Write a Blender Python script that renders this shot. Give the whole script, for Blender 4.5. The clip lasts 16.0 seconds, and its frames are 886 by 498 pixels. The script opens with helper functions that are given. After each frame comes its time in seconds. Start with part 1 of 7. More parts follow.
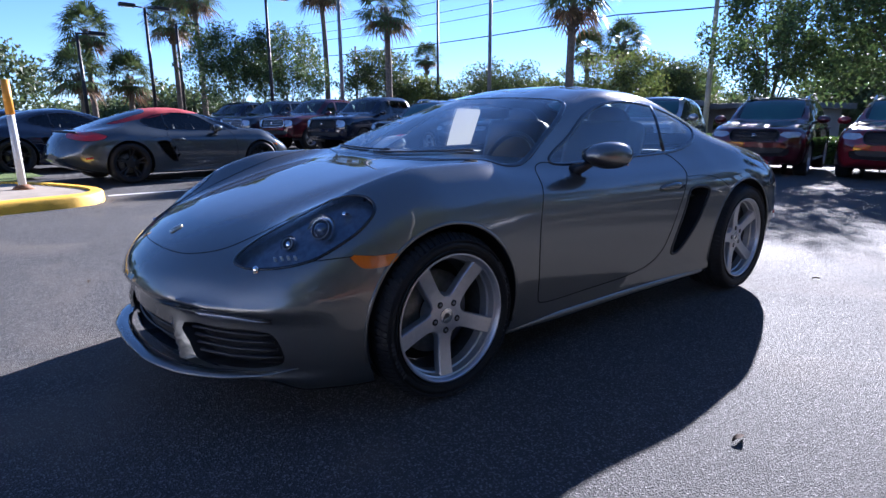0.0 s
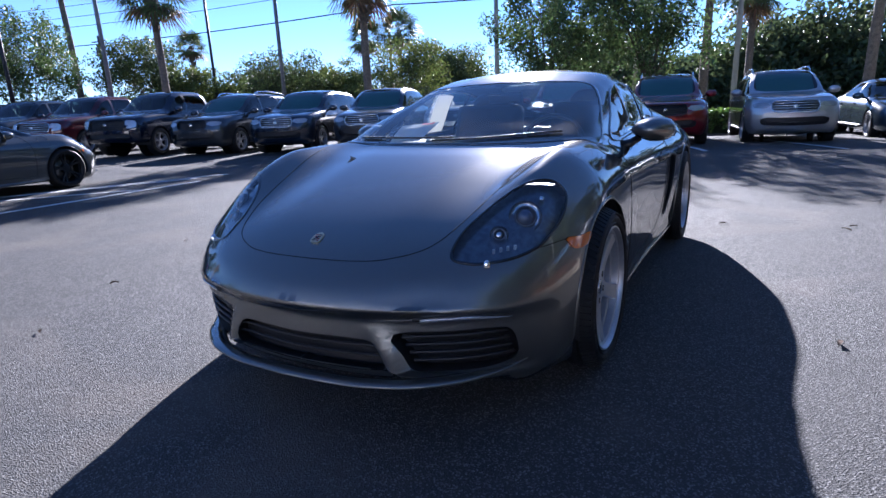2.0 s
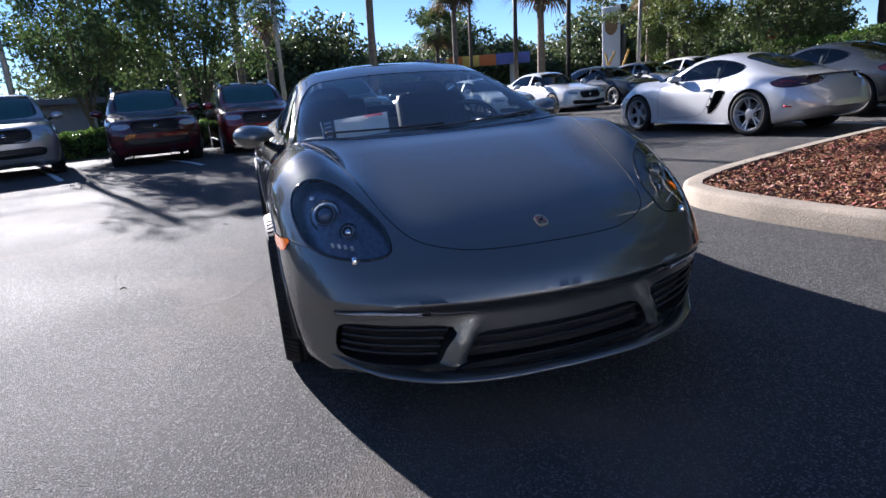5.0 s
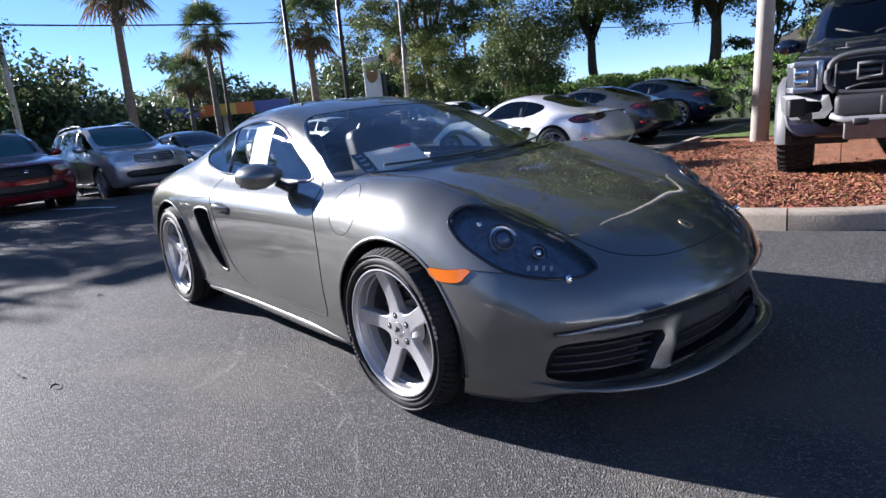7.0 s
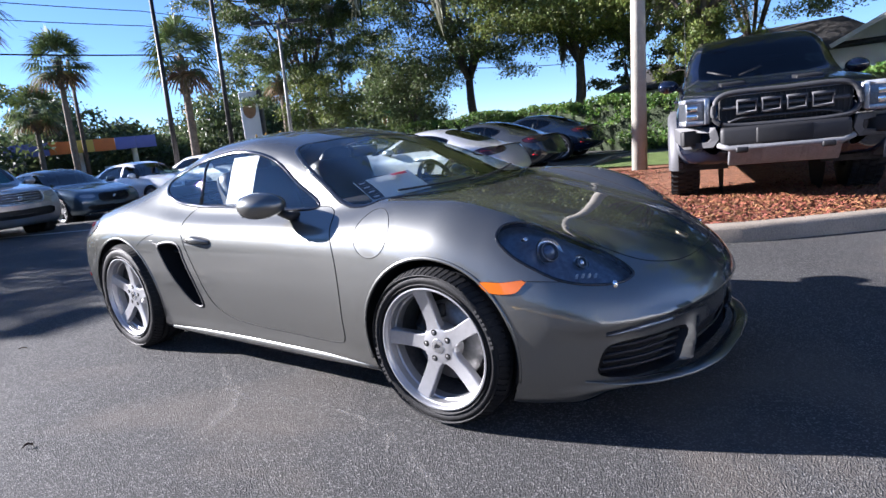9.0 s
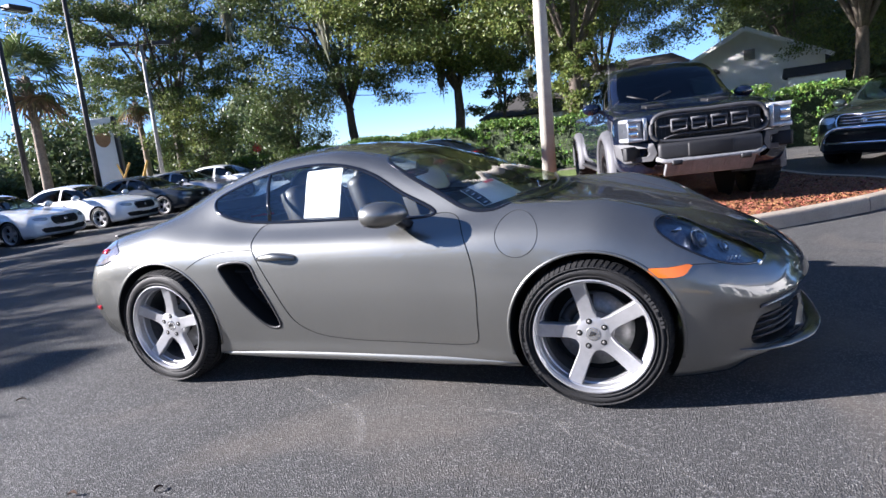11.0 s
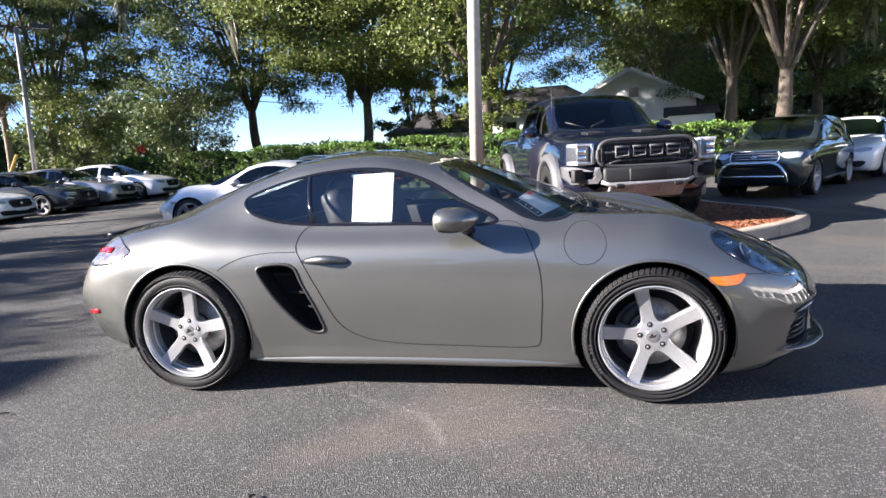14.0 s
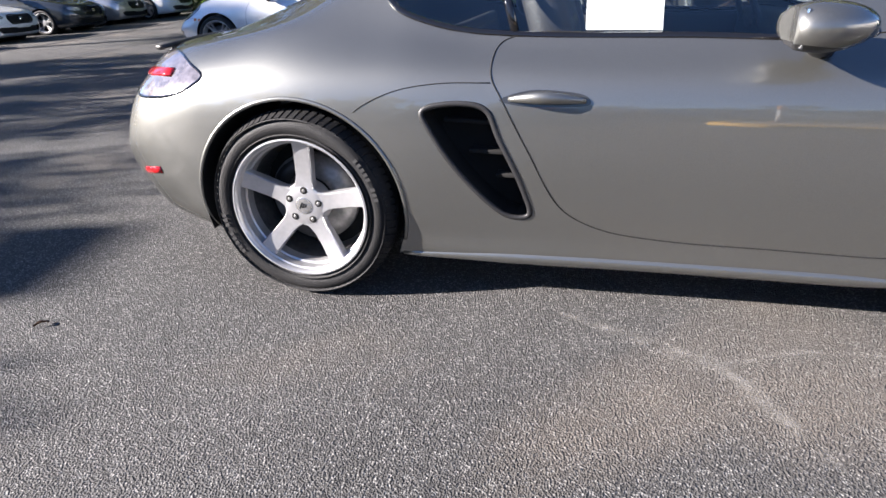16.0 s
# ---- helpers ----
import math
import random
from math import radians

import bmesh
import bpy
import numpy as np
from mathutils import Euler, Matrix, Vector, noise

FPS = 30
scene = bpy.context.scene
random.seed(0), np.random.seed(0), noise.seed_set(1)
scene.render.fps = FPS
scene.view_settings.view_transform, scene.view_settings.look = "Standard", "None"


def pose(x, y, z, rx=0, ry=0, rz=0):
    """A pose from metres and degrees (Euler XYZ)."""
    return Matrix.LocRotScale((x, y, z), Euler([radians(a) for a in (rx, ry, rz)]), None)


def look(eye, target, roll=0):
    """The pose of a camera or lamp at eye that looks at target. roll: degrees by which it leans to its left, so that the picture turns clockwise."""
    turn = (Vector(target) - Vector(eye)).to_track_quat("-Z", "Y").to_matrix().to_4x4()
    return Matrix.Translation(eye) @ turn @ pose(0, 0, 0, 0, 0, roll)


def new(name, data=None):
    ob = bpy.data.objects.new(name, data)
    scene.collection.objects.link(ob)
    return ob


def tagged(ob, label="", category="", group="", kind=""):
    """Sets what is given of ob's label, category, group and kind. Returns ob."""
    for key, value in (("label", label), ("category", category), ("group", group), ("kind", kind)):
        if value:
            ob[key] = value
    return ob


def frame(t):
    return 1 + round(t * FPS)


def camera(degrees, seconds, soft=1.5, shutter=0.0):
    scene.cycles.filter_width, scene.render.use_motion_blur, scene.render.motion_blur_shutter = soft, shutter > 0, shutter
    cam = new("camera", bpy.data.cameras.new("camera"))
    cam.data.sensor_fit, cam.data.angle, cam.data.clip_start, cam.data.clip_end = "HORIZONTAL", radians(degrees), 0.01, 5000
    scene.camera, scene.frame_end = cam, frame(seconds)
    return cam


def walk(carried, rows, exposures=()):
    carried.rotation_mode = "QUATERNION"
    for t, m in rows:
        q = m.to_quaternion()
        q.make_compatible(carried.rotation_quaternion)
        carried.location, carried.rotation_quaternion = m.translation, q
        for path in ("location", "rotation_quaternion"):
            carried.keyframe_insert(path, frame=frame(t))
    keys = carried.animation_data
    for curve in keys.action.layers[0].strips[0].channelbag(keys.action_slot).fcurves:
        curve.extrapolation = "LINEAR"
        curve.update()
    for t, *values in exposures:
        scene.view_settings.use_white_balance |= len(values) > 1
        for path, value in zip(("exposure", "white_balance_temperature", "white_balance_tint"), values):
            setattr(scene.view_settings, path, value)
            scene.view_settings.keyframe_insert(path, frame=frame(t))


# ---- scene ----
cam = camera(74.4, 16.0)
PATH = [
    (0, (2.645, 2.513, 1.078), (1.394, 1.013, 0.648), 0.3),
    (0.5, (2.9, 2.366, 1.064), (1.581, 0.928, 0.624), -0.4),
    (1, (3.235, 2.117, 1.081), (1.805, 0.793, 0.635), -1.2),
    (1.5, (3.411, 1.751, 1.078), (1.837, 0.6, 0.633), -1.8),
    (2, (3.579, 1.396, 1.086), (1.875, 0.461, 0.611), -2.4),
    (2.5, (3.75, 1.034, 1.093), (1.935, 0.351, 0.601), -2.6),
    (3, (3.784, 0.626, 1.081), (1.889, 0.217, 0.587), -2.8),
    (3.5, (3.843, 0.23, 1.067), (1.919, 0.078, 0.543), -3.0),
    (4, (3.866, -0.13, 1.072), (1.941, -0.029, 0.537), -3.5),
    (4.5, (3.79, -0.503, 1.091), (1.888, -0.162, 0.573), -4.1),
    (5, (3.739, -0.888, 1.101), (1.893, -0.331, 0.57), -4.7),
    (5.2, (3.702, -1.02, 1.103), (1.881, -0.382, 0.576), -5.0),
    (7.3, (2.882, -2.233, 1.142), (1.461, -0.899, 0.692), -5.8),
    (7.5, (2.808, -2.316, 1.141), (1.421, -0.946, 0.694), -5.8),
    (8, (2.704, -2.521, 1.162), (1.391, -1.074, 0.736), -5.8),
    (8.5, (2.666, -2.578, 1.168), (1.424, -1.063, 0.765), -5.9),
    (9, (2.639, -2.607, 1.166), (1.458, -1.039, 0.783), -6.0),
    (9.2, (2.614, -2.636, 1.175), (1.458, -1.049, 0.792), -6.4),
    (11.3, (1.445, -3.4, 1.225), (0.745, -1.556, 0.891), -6.4),
    (11.5, (1.325, -3.436, 1.238), (0.676, -1.572, 0.913), -6.1),
    (12, (1.069, -3.547, 1.238), (0.523, -1.648, 0.93), -5.4),
    (12.5, (0.901, -3.657, 1.254), (0.435, -1.735, 0.961), -4.5),
    (13, (0.871, -3.684, 1.258), (0.455, -1.748, 0.975), -3.9),
    (13.5, (0.861, -3.688, 1.257), (0.462, -1.749, 0.971), -3.6),
    (14, (0.831, -3.663, 1.252), (0.426, -1.732, 0.925), -3.3),
    (14.5, (0.676, -3.511, 1.209), (0.257, -1.597, 0.81), -2.8),
    (15, (0.391, -3.196, 1.188), (-0.037, -1.31, 0.679), -2.3),
    (15.5, (0.022, -2.943, 1.14), (-0.425, -1.111, 0.473), -2.0),
    (16, (-0.27, -2.659, 1.077), (-0.715, -0.902, 0.23), -2.4),
]
EXPOSURES = [(0.0, 2.22, 5350, 22), (3.0, 2.06, 5300, 21), (5.0, 1.86, 5700, 18), (8.0, 2.20, 5650, 18), (9.5, 2.26, 5650, 18), (11.5, 2.44, 5850, 17), (13.0, 2.60, 6200, 17), (16.0, 2.64, 6150, 17)]
walk(cam, [(t, look(eye, target, roll)) for t, eye, target, roll in PATH], EXPOSURES)

# ---- light: a low sun behind the right rear of the coupe, a clear sky ----
SUN_FROM = Vector((-0.865, -0.337, 0.372)).normalized()
sun = new("sun", bpy.data.lights.new("sun", "SUN"))
sun.data.energy, sun.data.angle, sun.data.color = 5.0, radians(0.53), (1.0, 0.92, 0.80)
sun.matrix_world = look(SUN_FROM * 60, (0, 0, 0))
world = bpy.data.worlds.new("sky")
scene.world = world
world.use_nodes = True
wn = world.node_tree.nodes
sky = wn.new("ShaderNodeTexSky")
sky.sky_type, sky.sun_disc = "NISHITA", False
sky.sun_elevation = math.asin(SUN_FROM.z)
sky.sun_rotation = math.atan2(SUN_FROM.x, SUN_FROM.y)
sky.altitude, sky.air_density, sky.dust_density, sky.ozone_density = 3000, 1.0, 0.0, 4.0
world.node_tree.links.new(sky.outputs[0], wn["Background"].inputs[0])
wn["Background"].inputs[1].default_value = 0.046


# ---- materials ----
def mat(name, color, rough=0.5, metal=0.0, coat=0.0, spec=0.5, var=0.0, scale=6.0, bump=0.0, bscale=60.0, trans=0.0, ior=1.45, emit=0.0, sheen=0.0, obj=False, rvar=0.0, dark=None):
    """A principled material with colour variation at two scales, roughness variation and relief."""
    m = bpy.data.materials.new(name)
    m.use_nodes = True
    n, l = m.node_tree.nodes, m.node_tree.links
    b = n["Principled BSDF"]
    b.inputs["Base Color"].default_value = (*color, 1)
    b.inputs["Roughness"].default_value = rough
    b.inputs["Metallic"].default_value = metal
    b.inputs["Coat Weight"].default_value = coat
    b.inputs["Coat Roughness"].default_value = 0.03
    b.inputs["Specular IOR Level"].default_value = spec
    b.inputs["Transmission Weight"].default_value = trans
    b.inputs["IOR"].default_value = ior
    if sheen:
        b.inputs["Sheen Weight"].default_value = sheen
    if emit:
        b.inputs["Emission Color"].default_value = (*color, 1)
        b.inputs["Emission Strength"].default_value = emit
    if var or bump or rvar or obj:
        co = n.new("ShaderNodeNewGeometry").outputs["Position"]
        if obj == "local":
            co = n.new("ShaderNodeTexCoord").outputs["Object"]
        big = n.new("ShaderNodeTexNoise")
        big.inputs["Scale"].default_value, big.inputs["Detail"].default_value = scale, 6
        fine = n.new("ShaderNodeTexNoise")
        fine.inputs["Scale"].default_value, fine.inputs["Detail"].default_value = bscale, 4
        l.new(co, big.inputs["Vector"])
        l.new(co, fine.inputs["Vector"])
        add = n.new("ShaderNodeMath")
        add.operation = "ADD"
        l.new(big.outputs["Fac"], add.inputs[0])
        l.new(fine.outputs["Fac"], add.inputs[1])
        fac = n.new("ShaderNodeMapRange")
        fac.inputs["From Min"].default_value, fac.inputs["From Max"].default_value = 0.7, 1.3
        l.new(add.outputs[0], fac.inputs["Value"])
        ramp = n.new("ShaderNodeMix")
        ramp.data_type = "RGBA"
        lo = dark or tuple(c * (1 - var) for c in color)
        ramp.inputs["A"].default_value = (*lo, 1)
        ramp.inputs["B"].default_value = (*[min(1, c * (1 + var)) for c in color], 1)
        l.new(fac.outputs[0], ramp.inputs["Factor"])
        out = ramp.outputs["Result"]
        if obj is True:
            info = n.new("ShaderNodeObjectInfo")
            hsv = n.new("ShaderNodeHueSaturation")
            rnd = n.new("ShaderNodeMapRange")
            rnd.inputs["To Min"].default_value, rnd.inputs["To Max"].default_value = 0.75, 1.25
            l.new(info.outputs["Random"], rnd.inputs["Value"])
            l.new(rnd.outputs[0], hsv.inputs["Value"])
            l.new(out, hsv.inputs["Color"])
            out = hsv.outputs[0]
        if var or dark or obj:
            l.new(out, b.inputs["Base Color"])
        if rvar:
            rr = n.new("ShaderNodeMapRange")
            rr.inputs["To Min"].default_value, rr.inputs["To Max"].default_value = max(0.02, rough - rvar), min(1, rough + rvar)
            l.new(big.outputs["Fac"], rr.inputs["Value"])
            l.new(rr.outputs[0], b.inputs["Roughness"])
        if bump:
            bp = n.new("ShaderNodeBump")
            bp.inputs["Strength"].default_value, bp.inputs["Distance"].default_value = 1.0, bump
            l.new(fine.outputs["Fac"], bp.inputs["Height"])
            l.new(bp.outputs[0], b.inputs["Normal"])
    return m


def paint(name, color, metal=0.5, rough=0.35):
    """Clear-coated car paint with fine metallic flake."""
    m = mat(name, color, rough, metal, coat=1.0, spec=0.15)
    n, l = m.node_tree.nodes, m.node_tree.links
    b = n["Principled BSDF"]
    co = n.new("ShaderNodeTexCoord")
    v = n.new("ShaderNodeTexVoronoi")
    v.inputs["Scale"].default_value = 1800
    l.new(co.outputs["Object"], v.inputs["Vector"])
    hsv = n.new("ShaderNodeHueSaturation")
    hsv.inputs["Color"].default_value = (*color, 1)
    r = n.new("ShaderNodeMapRange")
    r.inputs["To Min"].default_value, r.inputs["To Max"].default_value = 0.8, 1.2
    sep = n.new("ShaderNodeSeparateColor")
    l.new(v.outputs["Color"], sep.inputs[0])
    l.new(sep.outputs[0], r.inputs["Value"])
    l.new(r.outputs[0], hsv.inputs["Value"])
    l.new(hsv.outputs[0], b.inputs["Base Color"])
    b.inputs["Specular Tint"].default_value = (0.02, 0.02, 0.02, 1)
    b.inputs["Coat IOR"].default_value = 1.65
    dust = n.new("ShaderNodeTexNoise")
    dust.inputs["Scale"].default_value, dust.inputs["Detail"].default_value = 3, 6
    l.new(co.outputs["Object"], dust.inputs["Vector"])
    cr = n.new("ShaderNodeMapRange")
    cr.inputs["To Min"].default_value, cr.inputs["To Max"].default_value = 0.0, 0.035
    l.new(dust.outputs["Fac"], cr.inputs["Value"])
    l.new(cr.outputs[0], b.inputs["Coat Roughness"])
    return m


def glass_mat(name, tint, rough=0.0, haze=0.0, floor=0.06):
    """Thin pane: clear with a tint, mirror gloss by Fresnel."""
    m = bpy.data.materials.new(name)
    m.use_nodes = True
    n, l = m.node_tree.nodes, m.node_tree.links
    n.remove(n["Principled BSDF"])
    out = n["Material Output"]
    tr = n.new("ShaderNodeBsdfTransparent")
    tr.inputs[0].default_value = (*tint, 1)
    gl = n.new("ShaderNodeBsdfGlossy")
    gl.inputs["Roughness"].default_value = rough
    lw = n.new("ShaderNodeLayerWeight")
    lw.inputs["Blend"].default_value = 0.5
    pw = n.new("ShaderNodeMath")
    pw.operation = "POWER"
    pw.inputs[1].default_value = 4.2
    l.new(lw.outputs["Facing"], pw.inputs[0])
    fr = n.new("ShaderNodeMapRange")
    fr.inputs["To Min"].default_value, fr.inputs["To Max"].default_value = floor, 0.95
    l.new(pw.outputs[0], fr.inputs["Value"])
    mx = n.new("ShaderNodeMixShader")
    l.new(fr.outputs[0], mx.inputs[0])
    l.new(tr.outputs[0], mx.inputs[1])
    l.new(gl.outputs[0], mx.inputs[2])
    film = n.new("ShaderNodeBsdfRefraction")
    film.inputs["Color"].default_value = (0.9, 0.9, 0.88, 1)
    film.inputs["Roughness"].default_value, film.inputs["IOR"].default_value = 0.5, 1.03
    dust = n.new("ShaderNodeMixShader")
    dust.inputs[0].default_value = haze
    l.new(mx.outputs[0], dust.inputs[1])
    l.new(film.outputs[0], dust.inputs[2])
    l.new(dust.outputs[0], out.inputs[0])
    return m


PAINT = paint("agate_grey_paint", (0.168, 0.170, 0.160), 0.88, 0.41)
GLASS = glass_mat("window_glass", (0.85, 0.92, 0.91), 0.0, 0.03)
GLASS_SIDE = glass_mat("side_window_glass", (0.82, 0.90, 0.90), 0.0, 0.03, 0.13)
GLASS_DARK = glass_mat("tinted_glass", (0.10, 0.12, 0.13))
GLASS_FRONT = glass_mat("parked_windscreen", (0.34, 0.50, 0.49))
LENS = glass_mat("lamp_lens", (0.86, 0.90, 0.94))
RUBBER = mat("tyre_rubber", (0.012, 0.012, 0.0125), 0.6, spec=0.3, var=0.3, scale=9, bump=0.002, bscale=220)
SIDEWALL = mat("sidewall_print", (0.021, 0.021, 0.022), 0.7, var=0.2, scale=30)
ALLOY = mat("silver_alloy", (0.44, 0.44, 0.45), 0.38, 0.72, coat=0.2, var=0.06, scale=40)
BARREL = mat("wheel_barrel", (0.12, 0.12, 0.122), 0.45, 0.7, var=0.3, scale=14)
ALLOY_DARK = mat("dark_alloy", (0.03, 0.03, 0.032), 0.35, 0.7)
STEEL = mat("brake_steel", (0.22, 0.215, 0.21), 0.42, 0.6, var=0.2, scale=30)
CHROME = mat("chrome", (0.85, 0.85, 0.86), 0.08, 1.0)
BLACK = mat("black_plastic", (0.012, 0.012, 0.013), 0.5, var=0.2, scale=20, bump=0.0006, bscale=300)
GLOSSBLACK = mat("gloss_black", (0.006, 0.006, 0.007), 0.08, coat=0.6)
# near-black of the joints, also painted into recesses in place of their shade
SEAM_SHADE = mat("panel_gap", (0.004, 0.004, 0.004), 0.9)
LEATHER = mat("black_leather", (0.016, 0.015, 0.015), 0.45, bump=0.001, bscale=150, var=0.2)
AMBER = mat("amber_plastic", (0.62, 0.14, 0.010), 0.15, coat=1.0)
REDLENS = mat("red_lamp_plastic", (0.38, 0.012, 0.014), 0.12, coat=1.0)
CLEARLENS = mat("clear_lamp_plastic", (0.40, 0.41, 0.43), 0.16, 0.4, coat=1.0, var=0.25, scale=18)
PAPER = mat("white_paper", (0.80, 0.80, 0.79), 0.7, var=0.03, scale=8)
def thin_paper(m, share):
    """Lets daylight shine through a sheet."""
    n, l = m.node_tree.nodes, m.node_tree.links
    tl = n.new("ShaderNodeBsdfTranslucent")
    tl.inputs[0].default_value = (0.80, 0.78, 0.70, 1)
    mx = n.new("ShaderNodeMixShader")
    mx.inputs[0].default_value = share
    l.new(n["Principled BSDF"].outputs[0], mx.inputs[1])
    l.new(tl.outputs[0], mx.inputs[2])
    l.new(mx.outputs[0], n["Material Output"].inputs[0])


thin_paper(PAPER, 0.3)
REDINK = mat("red_ink", (0.55, 0.02, 0.06), 0.6)
INK = mat("black_ink", (0.03, 0.03, 0.035), 0.6)
GREYINK = mat("grey_ink", (0.5, 0.5, 0.52), 0.6)
GOLD = mat("gold_badge", (0.66, 0.54, 0.34), 0.28, 0.9)


# ---- tools for building ----
from mathutils.bvhtree import BVHTree

def mesh_of(name, verts, faces, material=None, smooth=True):
    me = bpy.data.meshes.new(name)
    me.from_pydata([tuple(map(float, v)) for v in verts], [], [tuple(map(int, f)) for f in faces])
    if smooth:
        me.polygons.foreach_set("use_smooth", [True] * len(me.polygons))
    if material:
        me.materials.append(material)
    me.update()
    return me


def thing(name, label, category, group="", at=None, kind=""):
    ob = new(name)
    ob.empty_display_size = 0.2
    if at is not None:
        ob.matrix_basis = at
    return tagged(ob, label, category, group, kind)


def part(name, bm, material, parent, label="", smooth=True):
    """Links a bmesh or (verts, faces) as one mesh object under a thing or part."""
    if isinstance(bm, tuple):
        me = mesh_of(name, bm[0], bm[1], None, smooth)
    elif isinstance(bm, bpy.types.Mesh):
        me = bm
    else:
        me = bpy.data.meshes.new(name)
        bm.to_mesh(me)
        bm.free()
        if smooth:
            me.polygons.foreach_set("use_smooth", [True] * len(me.polygons))
    if material and not me.materials:
        me.materials.append(material)
    ob = new(name, me)
    if parent:
        ob.parent = parent
    if label:
        ob["label"] = label
    return ob


def sharp(ob, angle=35):
    """Marks edges steeper than angle as sharp, so that flat sides stay flat."""
    bm = bmesh.new()
    bm.from_mesh(ob.data)
    for e in bm.edges:
        if len(e.link_faces) == 2 and e.calc_face_angle(0) > radians(angle):
            e.smooth = False
    bm.to_mesh(ob.data)
    bm.free()
    return ob


def add_box(bm, size, at=(0, 0, 0), rot=None, bevel=0.0):
    m = Matrix.Translation(at) @ (rot.to_4x4() if rot else Matrix()) @ Matrix.Diagonal((*size, 1))
    vs = bmesh.ops.create_cube(bm, size=1, matrix=m)["verts"]
    if bevel:
        es = list({e for v in vs for e in v.link_edges})
        bmesh.ops.bevel(bm, geom=es, offset=bevel, segments=2, affect="EDGES", profile=0.6)
    return bm


def box(size, at=(0, 0, 0), rot=None, bevel=0.0):
    return add_box(bmesh.new(), size, at, rot, bevel)


def add_cyl(bm, r1, r2, p, q, seg=16, caps=True):
    p, q = Vector(p), Vector(q)
    d = q - p
    m = Matrix.Translation((p + q) / 2) @ d.to_track_quat("Z", "Y").to_matrix().to_4x4()
    bmesh.ops.create_cone(bm, cap_ends=caps, segments=seg, radius1=r1, radius2=r2, depth=d.length, matrix=m)
    return bm


def cyl(r1, r2, p, q, seg=16):
    return add_cyl(bmesh.new(), r1, r2, p, q, seg)


def pchip(xs, ys, q):
    """Monotone cubic through (xs, ys)."""
    xs, ys, q = np.asarray(xs, float), np.asarray(ys, float), np.asarray(q, float)
    h, d = np.diff(xs), np.diff(ys) / np.diff(xs)
    m = np.zeros(len(xs))
    m[0], m[-1] = d[0], d[-1]
    for i in range(1, len(xs) - 1):
        if d[i - 1] * d[i] > 0:
            w1, w2 = 2 * h[i] + h[i - 1], h[i] + 2 * h[i - 1]
            m[i] = (w1 + w2) / (w1 / d[i - 1] + w2 / d[i])
    q = np.clip(q, xs[0], xs[-1])
    k = np.clip(np.searchsorted(xs, q) - 1, 0, len(xs) - 2)
    t = (q - xs[k]) / h[k]
    return ys[k] * (1 + 2 * t) * (1 - t) ** 2 + h[k] * m[k] * t * (1 - t) ** 2 + ys[k + 1] * t * t * (3 - 2 * t) + h[k] * m[k + 1] * t * t * (t - 1)


def curve_of(spec):
    """A curve of x from 'x value x value ...' text."""
    a = np.array([float(w) for w in spec.split()]).reshape(-1, 2)
    a = a[np.argsort(a[:, 0])]
    return lambda q: pchip(a[:, 0], a[:, 1], q)


def spline(points, n, closed=False):
    """Centripetal Catmull-Rom through points, n samples in all."""
    p = np.asarray(points, float)
    if closed:
        p = np.vstack([p[-1], p, p[0], p[1]])
    else:
        p = np.vstack([2 * p[0] - p[1], p, 2 * p[-1] - p[-2]])
    t = np.concatenate([[0], np.cumsum(np.maximum(np.linalg.norm(np.diff(p, axis=0), axis=1), 1e-6) ** 0.5)])
    out = []
    for s in np.linspace(t[1], t[-2], n, endpoint=not closed):
        i = int(np.clip(np.searchsorted(t, s, "right") - 1, 1, len(p) - 3))
        a1 = (t[i] - s) / (t[i] - t[i - 1]) * p[i - 1] + (s - t[i - 1]) / (t[i] - t[i - 1]) * p[i]
        a2 = (t[i + 1] - s) / (t[i + 1] - t[i]) * p[i] + (s - t[i]) / (t[i + 1] - t[i]) * p[i + 1]
        a3 = (t[i + 2] - s) / (t[i + 2] - t[i + 1]) * p[i + 1] + (s - t[i + 1]) / (t[i + 2] - t[i + 1]) * p[i + 2]
        b1 = (t[i + 1] - s) / (t[i + 1] - t[i - 1]) * a1 + (s - t[i - 1]) / (t[i + 1] - t[i - 1]) * a2
        b2 = (t[i + 2] - s) / (t[i + 2] - t[i]) * a2 + (s - t[i]) / (t[i + 2] - t[i]) * a3
        out.append((t[i + 1] - s) / (t[i + 1] - t[i]) * b1 + (s - t[i]) / (t[i + 1] - t[i]) * b2)
    return np.array(out)


def pts(text):
    return [tuple(float(c) for c in w.split(",")) for w in text.split()]


